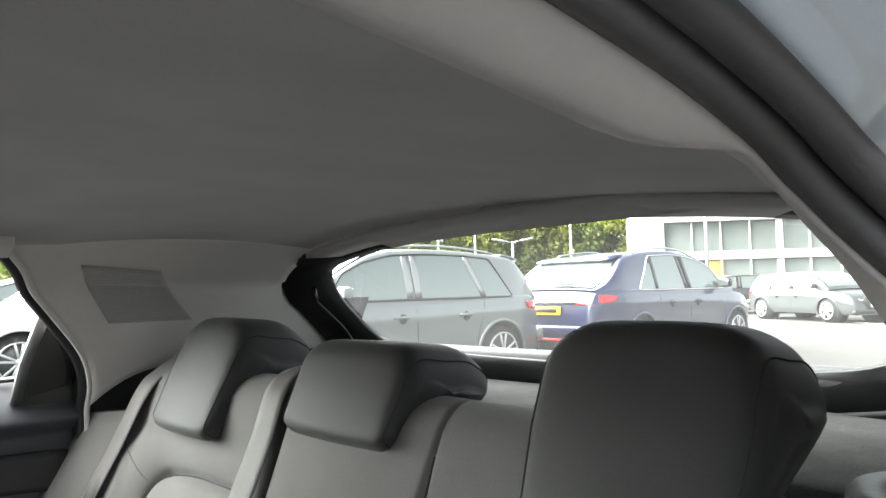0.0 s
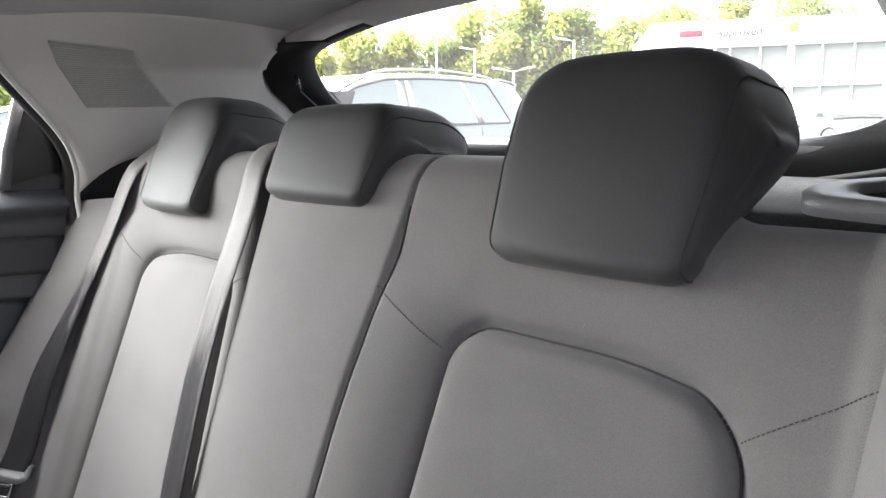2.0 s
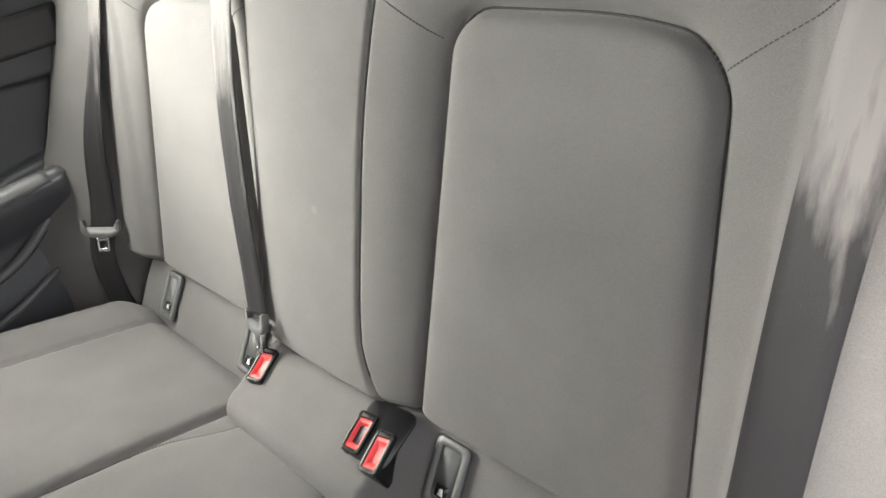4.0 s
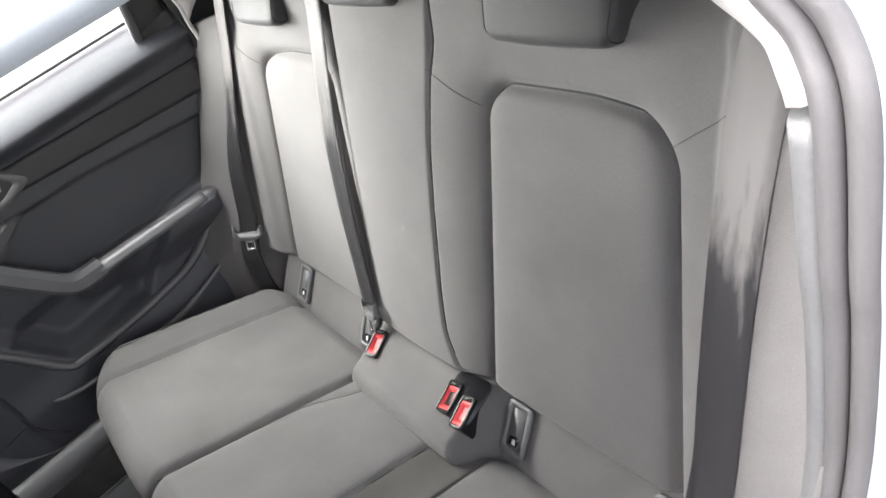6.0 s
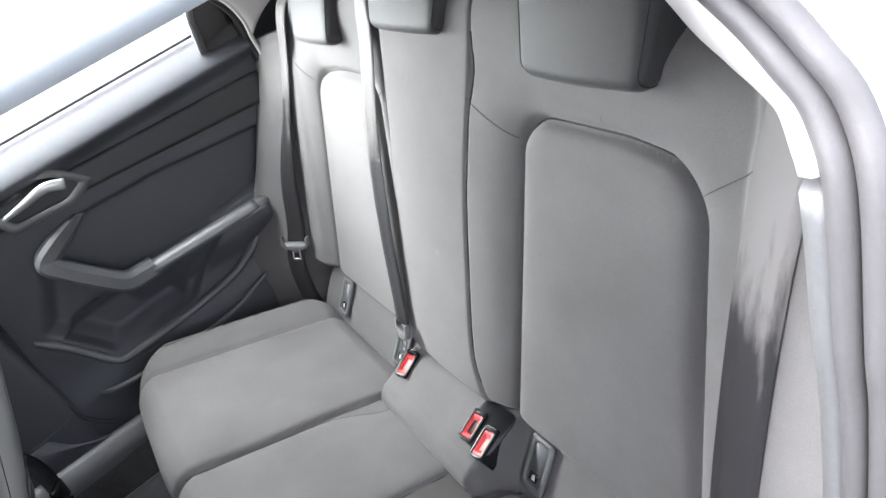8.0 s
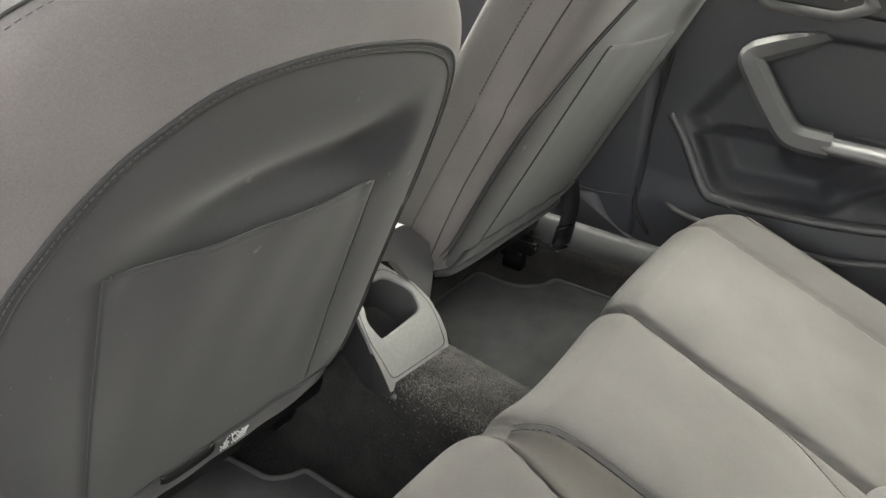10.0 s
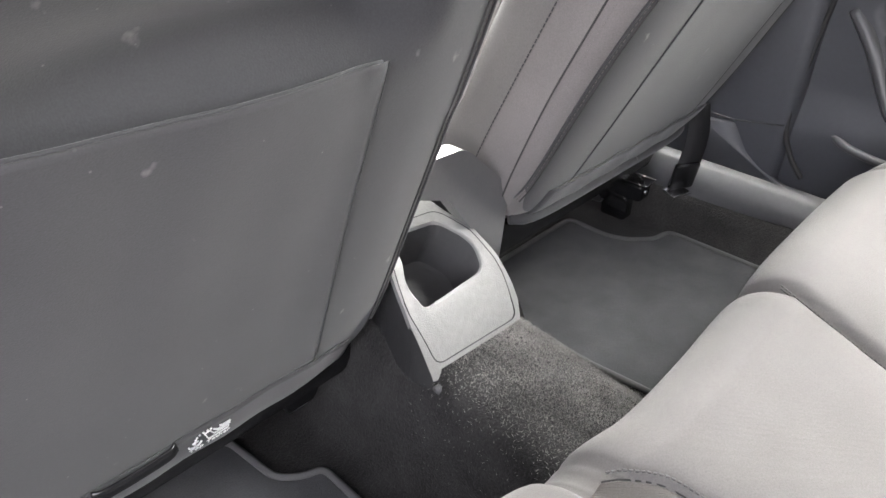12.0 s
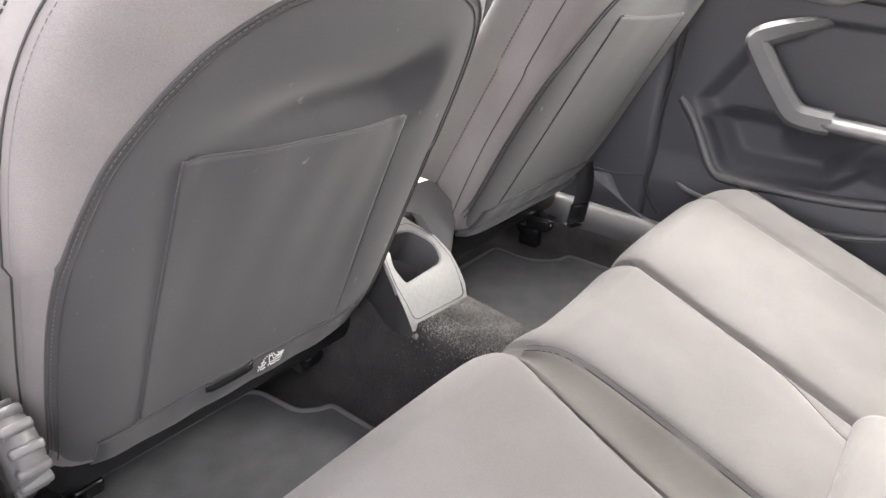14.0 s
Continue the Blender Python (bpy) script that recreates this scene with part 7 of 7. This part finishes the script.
car("parked_car", (5.68, -4.95), 85, "grey", "mid grey parked sport utility car with glossy pillar covers", 4.48, 1.84, 1.60, "suv", 1.02)
car("parked_car", (4.80, -9.95), 266, "blue", "dark blue parked sloping-roof car with red tail lamps", 4.72, 1.91, 1.65, "coupe", 1.06)
car("parked_car", (5.34, -22.0), 146, "slate", "dark grey parked hatchback with bright alloy wheels", 4.35, 1.8, 1.43, "hatch", 0.93)
car("parked_car", (9.4, -26.0), 40, "black", "black parked hatchback near the showroom", 4.8, 1.85, 1.46, "hatch", 0.95)
car("parked_car", (2.6, -26.2), 150, "white", "white parked car beside the showroom", 4.5, 1.84, 1.6, "suv", 1.0)
car("parked_car", (-0.9, -24.0), 150, "black", "black parked car at the end of the showroom row", 4.6, 1.85, 1.5, "hatch", 0.96)
car("parked_car", (9.76, -3.65), 85, "white", "white parked sport utility car across the bay", 4.6, 1.86, 1.72, "suv", 1.12)
car("parked_car", (12.8, -3.4), 85, "silver", "silver parked car across the bay", 4.5, 1.84, 1.45, "hatch", 0.95)
car("parked_car", (8.97, 6.77), 262, "red", "bright red parked hatchback", 4.3, 1.8, 1.45, "hatch", 0.94)
for i, col in enumerate(("silver", "white", "silver")):
    car("parked_car", (15.4 + 3.3 * i, 8.6 - 0.2 * i), 262, col, "pale parked hatchback in the far row", 4.3, 1.8, 1.45, "hatch", 0.94)
car("parked_car", (6.0, 7.3), 262, "silver", "silver parked car beside the red hatchback", 4.3, 1.8, 1.45, "hatch", 0.94)

# bay markings
for i in range(7):
    a = Vector((4.6 - 0.9 * i, -18.2 - 0.55 * i, GZ + 0.004))
    ln = part("bay_line", prism([(-2.6, -0.05), (2.6, -0.05), (2.6, 0.05), (-2.6, 0.05)], 0.004, pose(a.x, a.y, GZ + 0.001, 0, 0, 65 if i % 2 else 130)), M_LINE, None, "", False)
    tagged(ln, "faded pale bay line painted on the asphalt", "road marking", "bay lines")

# showroom
sh = thing("showroom", "white two-storey glass-fronted showroom with a roof sign", "building", at=(15.6, -31.45, GZ), rz=math.degrees(math.atan2(-5.5, -8.3)))
W, H = 24.0, 5.5
part("wall", rbox(W, 10, H - 0.05, 0, (W / 2, 5.2, (H - 0.05) / 2)), M_WHITEWALL, sh, "", False)
part("fascia", rbox(W + 0.3, 0.5, 1.25, 0.03, (W / 2, 0.0, H - 0.62)), M_WHITEWALL, sh, "", False)
part("mid_band", rbox(W, 0.3, 0.42, 0.02, (W / 2, 0.05, 2.55)), M_WHITEWALL, sh, "", False)
part("plinth", rbox(W, 0.34, 0.3, 0.02, (W / 2, 0.05, 0.15)), M_WHITEWALL, sh, "", False)
part("end_pier", rbox(0.9, 0.5, H, 0.02, (0.45, 0.02, H / 2)), M_WHITEWALL, sh, "", False)
x = 0.9
k = 0
while x < W - 1.4:
    for z0, z1 in ((0.3, 2.34), (2.76, 4.26)):
        part("window_pane", rbox(1.30, 0.04, z1 - z0, 0, (x + 0.68, 0.14, (z0 + z1) / 2)), M_SHOPGLASS, sh, "", False)
    part("mullion", rbox(0.30 if k % 4 == 3 else 0.07, 0.16, 4.0, 0.01, (x + 1.36, 0.08, 2.3)), M_WHITEWALL, sh, "", False)
    x += 1.37
    k += 1
part("entrance_door", rbox(0.7, 0.06, 2.0, 0.01, (3.4, 0.10, 1.3)), M_WOOD, sh, "pale wooden door leaf")
part("sign_bar", rbox(1.05, 0.06, 0.30, 0.03, (1.75, -0.28, H - 0.55)), M_REDLAMP, sh, "red sign lettering bar")
lettering("sign_word", "Approved", 0.52, M_STEEL, sh, axes((3.9, -0.30, H - 0.74), (1, 0, 0), (0, 0, 1), (0, -1, 0)), 0.02, "dark sign word Approved")
part("sign_mark", rbox(0.4, 0.06, 0.4, 0.05, (6.3, -0.28, H - 0.45)), M_YPLATE, sh, "small yellow-green sign mark")
part("hand_rail", tube([(0.6, -2.2, 1.0), (6.5, -2.2, 1.0)], 0.04, 6), M_POLE, sh)
part("hand_rail", tube([(0.6, -2.2, 0.6), (6.5, -2.2, 0.6)], 0.03, 6), M_POLE, sh)
tot = part("totem_sign", rbox(0.5, 0.16, 2.4, 0.04, (17.2, -33.6, GZ + 1.8)), M_WHITEWALL)
tagged(tot, "slim white totem sign with a column of dark bars", "sign")
for i in range(9):
    part("totem_bar", rbox(0.12, 0.02, 0.10, 0, (17.1, -33.51, GZ + 2.7 - 0.2 * i)), M_STEEL, tot)


def lamp_post(x, y, h, heads=2, rz=0):
    p = thing("lamp_post", "tall grey car park lamp post with flat heads", "lamp post", "lamp posts", at=(x, y, GZ), rz=rz)
    part("pole", cyl(0.085, h, 12, 0.055, Matrix.Translation((0, 0, h / 2))), M_POLE, p)
    part("base", cyl(0.12, 0.5, 12, None, Matrix.Translation((0, 0, 0.25))), M_POLE, p)
    for s in ((-1, 1) if heads == 2 else (1,)):
        part("arm", tube([(0, 0, h - 0.05), (s * 0.5, 0, h + 0.05)], 0.03, 6), M_POLE, p)
        part("head", rbox(0.7, 0.28, 0.09, 0.03, (s * 0.75, 0, h + 0.1), pose(0, 0, 0, 0, -10 * s, 0)), M_POLE, p)
    return p


lamp_post(30.0, -31.2, 7.0, 2, 40)
lamp_post(11.8, -29.8, 7.0, 2, 20)
lamp_post(5.6, -31.5, 6.6, 2, 20)
lamp_post(20.0, -31.4, 5.2, 1, 30)
lamp_post(21.4, -28.0, 3.6, 2, 40)
lamp_post(31.0, -36.0, 6.0, 1, 10)
cctv = thing("camera_mast", "slim mast with curved top and camera boxes", "mast", at=(17.0, -33.2, GZ))
part("pole", cyl(0.06, 5.0, 10, None, Matrix.Translation((0, 0, 2.5))), M_POLE, cctv)
part("crook", tube(spline([(0, 0, 5.0), (0.1, 0, 5.3), (0.3, 0, 5.35), (0.45, 0, 5.1)], 5), 0.04, 6), M_POLE, cctv)
for z in (3.6, 4.1, 4.5):
    part("box", rbox(0.28, 0.2, 0.26, 0.03, (0.05, 0, z)), M_WHITEWALL, cctv)


def crown_mesh(rnd, n, rx, rz, leaf, lumps):
    """Leaf clumps gathered round several uneven centres."""
    cs = []
    for _ in range(lumps):
        a, q, h = rnd.uniform(0, 6.28), rnd.uniform(0.1, 0.75), rnd.uniform(-0.8, 0.85)
        w = math.sqrt(max(0.05, 1 - h * h)) * q
        cs.append((Vector((math.cos(a) * w * rx, math.sin(a) * w * rx, h * rz)), rnd.uniform(0.25, 0.45)))
    vs, fs = [], []
    for _ in range(n):
        c, s = rnd.choice(cs)
        d = Vector((rnd.gauss(0, 1), rnd.gauss(0, 1), rnd.gauss(0, 1))).normalized() * (rnd.random() ** 0.4)
        p = c + Vector((d.x * rx * s, d.y * rx * s, d.z * rz * s * 0.8))
        n1 = Vector((rnd.gauss(0, 1), rnd.gauss(0, 1), rnd.gauss(0.4, 1))).normalized()
        t = n1.orthogonal().normalized() * leaf * rnd.uniform(0.6, 1.3)
        b = n1.cross(t)
        k = len(vs)
        vs += [tuple(p - t), tuple(p + b * 0.6), tuple(p + t), tuple(p - b * 0.6)]
        fs.append((k, k + 1, k + 2, k + 3))
    return vs, fs


def tree(x, y, h, r, seed, mat):
    rnd = random.Random(seed)
    t = thing("tree", "leafy green roadside tree with an uneven crown", "tree", "trees", at=(x, y, GZ))
    part("trunk", sweep(spline([(0, 0, 0), (0.1, 0, h * 0.25), (-0.05, 0.1, h * 0.5), (0.1, 0, h * 0.8)], 5), lambda q: ring(0.22 * (1.05 - q), 8), (0, 1, 0)), M_BARK, t)
    for k in range(6):
        a = rnd.uniform(0, 6.28)
        z = h * rnd.uniform(0.25, 0.55)
        part("limb", sweep(spline([(0, 0, z), (math.cos(a) * r * 0.35, math.sin(a) * r * 0.35, z + h * 0.12), (math.cos(a) * r * 0.7, math.sin(a) * r * 0.7, z + h * 0.26)], 4), lambda q: ring(0.07 * (1.1 - q), 6), (0.1, 0.2, 1)), M_BARK, t)
    vs, fs = crown_mesh(rnd, 4200, r, h * 0.46, 0.24, 20)
    part("crown", ([(a, b, c + h * 0.56) for a, b, c in vs], fs), mat, t, "", False)
    return t


for i, (x, y, h, r, mt) in enumerate(((46, -38, 9.0, 4.2, M_LEAF2), (44, -41, 8.2, 3.6, M_LEAF2), (41.5, -44, 8.0, 3.4, M_LEAF), (39.8, -44.6, 9.2, 3.4, M_LEAF2), (36.4, -47.5, 9.6, 3.6, M_LEAF), (31.5, -51, 10.2, 3.6, M_LEAF), (29.4, -52.5, 8.6, 3.4, M_LEAF2), (25.0, -54, 9.4, 3.6, M_LEAF2), (48.5, -34.5, 8.6, 4.0, M_LEAF2), (38.0, -45.7, 10.4, 4.0, M_LEAF2), (35.2, -47.7, 11.6, 1.9, M_LEAF2), (33.0, -49, 9.8, 2.8, M_LEAF2), (27.6, -52.7, 9.8, 3.2, M_LEAF2), (22.0, -55, 10.8, 4.0, M_LEAF2), (16.5, -57, 9.6, 4.4, M_LEAF), (51, -30, 8.5, 4.0, M_LEAF), (56, -16, 8.5, 4.5, M_LEAF))):
    tree(x, y, h, r, 20 + i, mt)
rnd = random.Random(9)
vs, fs = [], []
for _ in range(15000):
    t = rnd.random()
    p = Vector((58, -14, 0)).lerp(Vector((52, -40, 0)), t * 2) if t < 0.5 else Vector((52, -40, 0)).lerp(Vector((6, -66, 0)), t * 2 - 1)
    p += Vector((rnd.gauss(0, 1.4), rnd.gauss(0, 1.4), GZ + (rnd.random() ** 0.8) * (5.2 + 1.6 * math.sin(t * 40) + 0.8 * math.sin(t * 97))))
    n1 = Vector((rnd.gauss(0, 1), rnd.gauss(0, 1), rnd.gauss(0.4, 1))).normalized()
    tt = n1.orthogonal().normalized() * rnd.uniform(0.25, 0.5)
    b = n1.cross(tt)
    k = len(vs)
    vs += [tuple(p - tt), tuple(p + b * 0.6), tuple(p + tt), tuple(p - b * 0.6)]
    fs.append((k, k + 1, k + 2, k + 3))
hg = part("hedge", (vs, fs), M_LEAF, None, "", False)
tagged(hg, "dense dark green hedge along the edge of the forecourt", "hedge", kind="stuff")
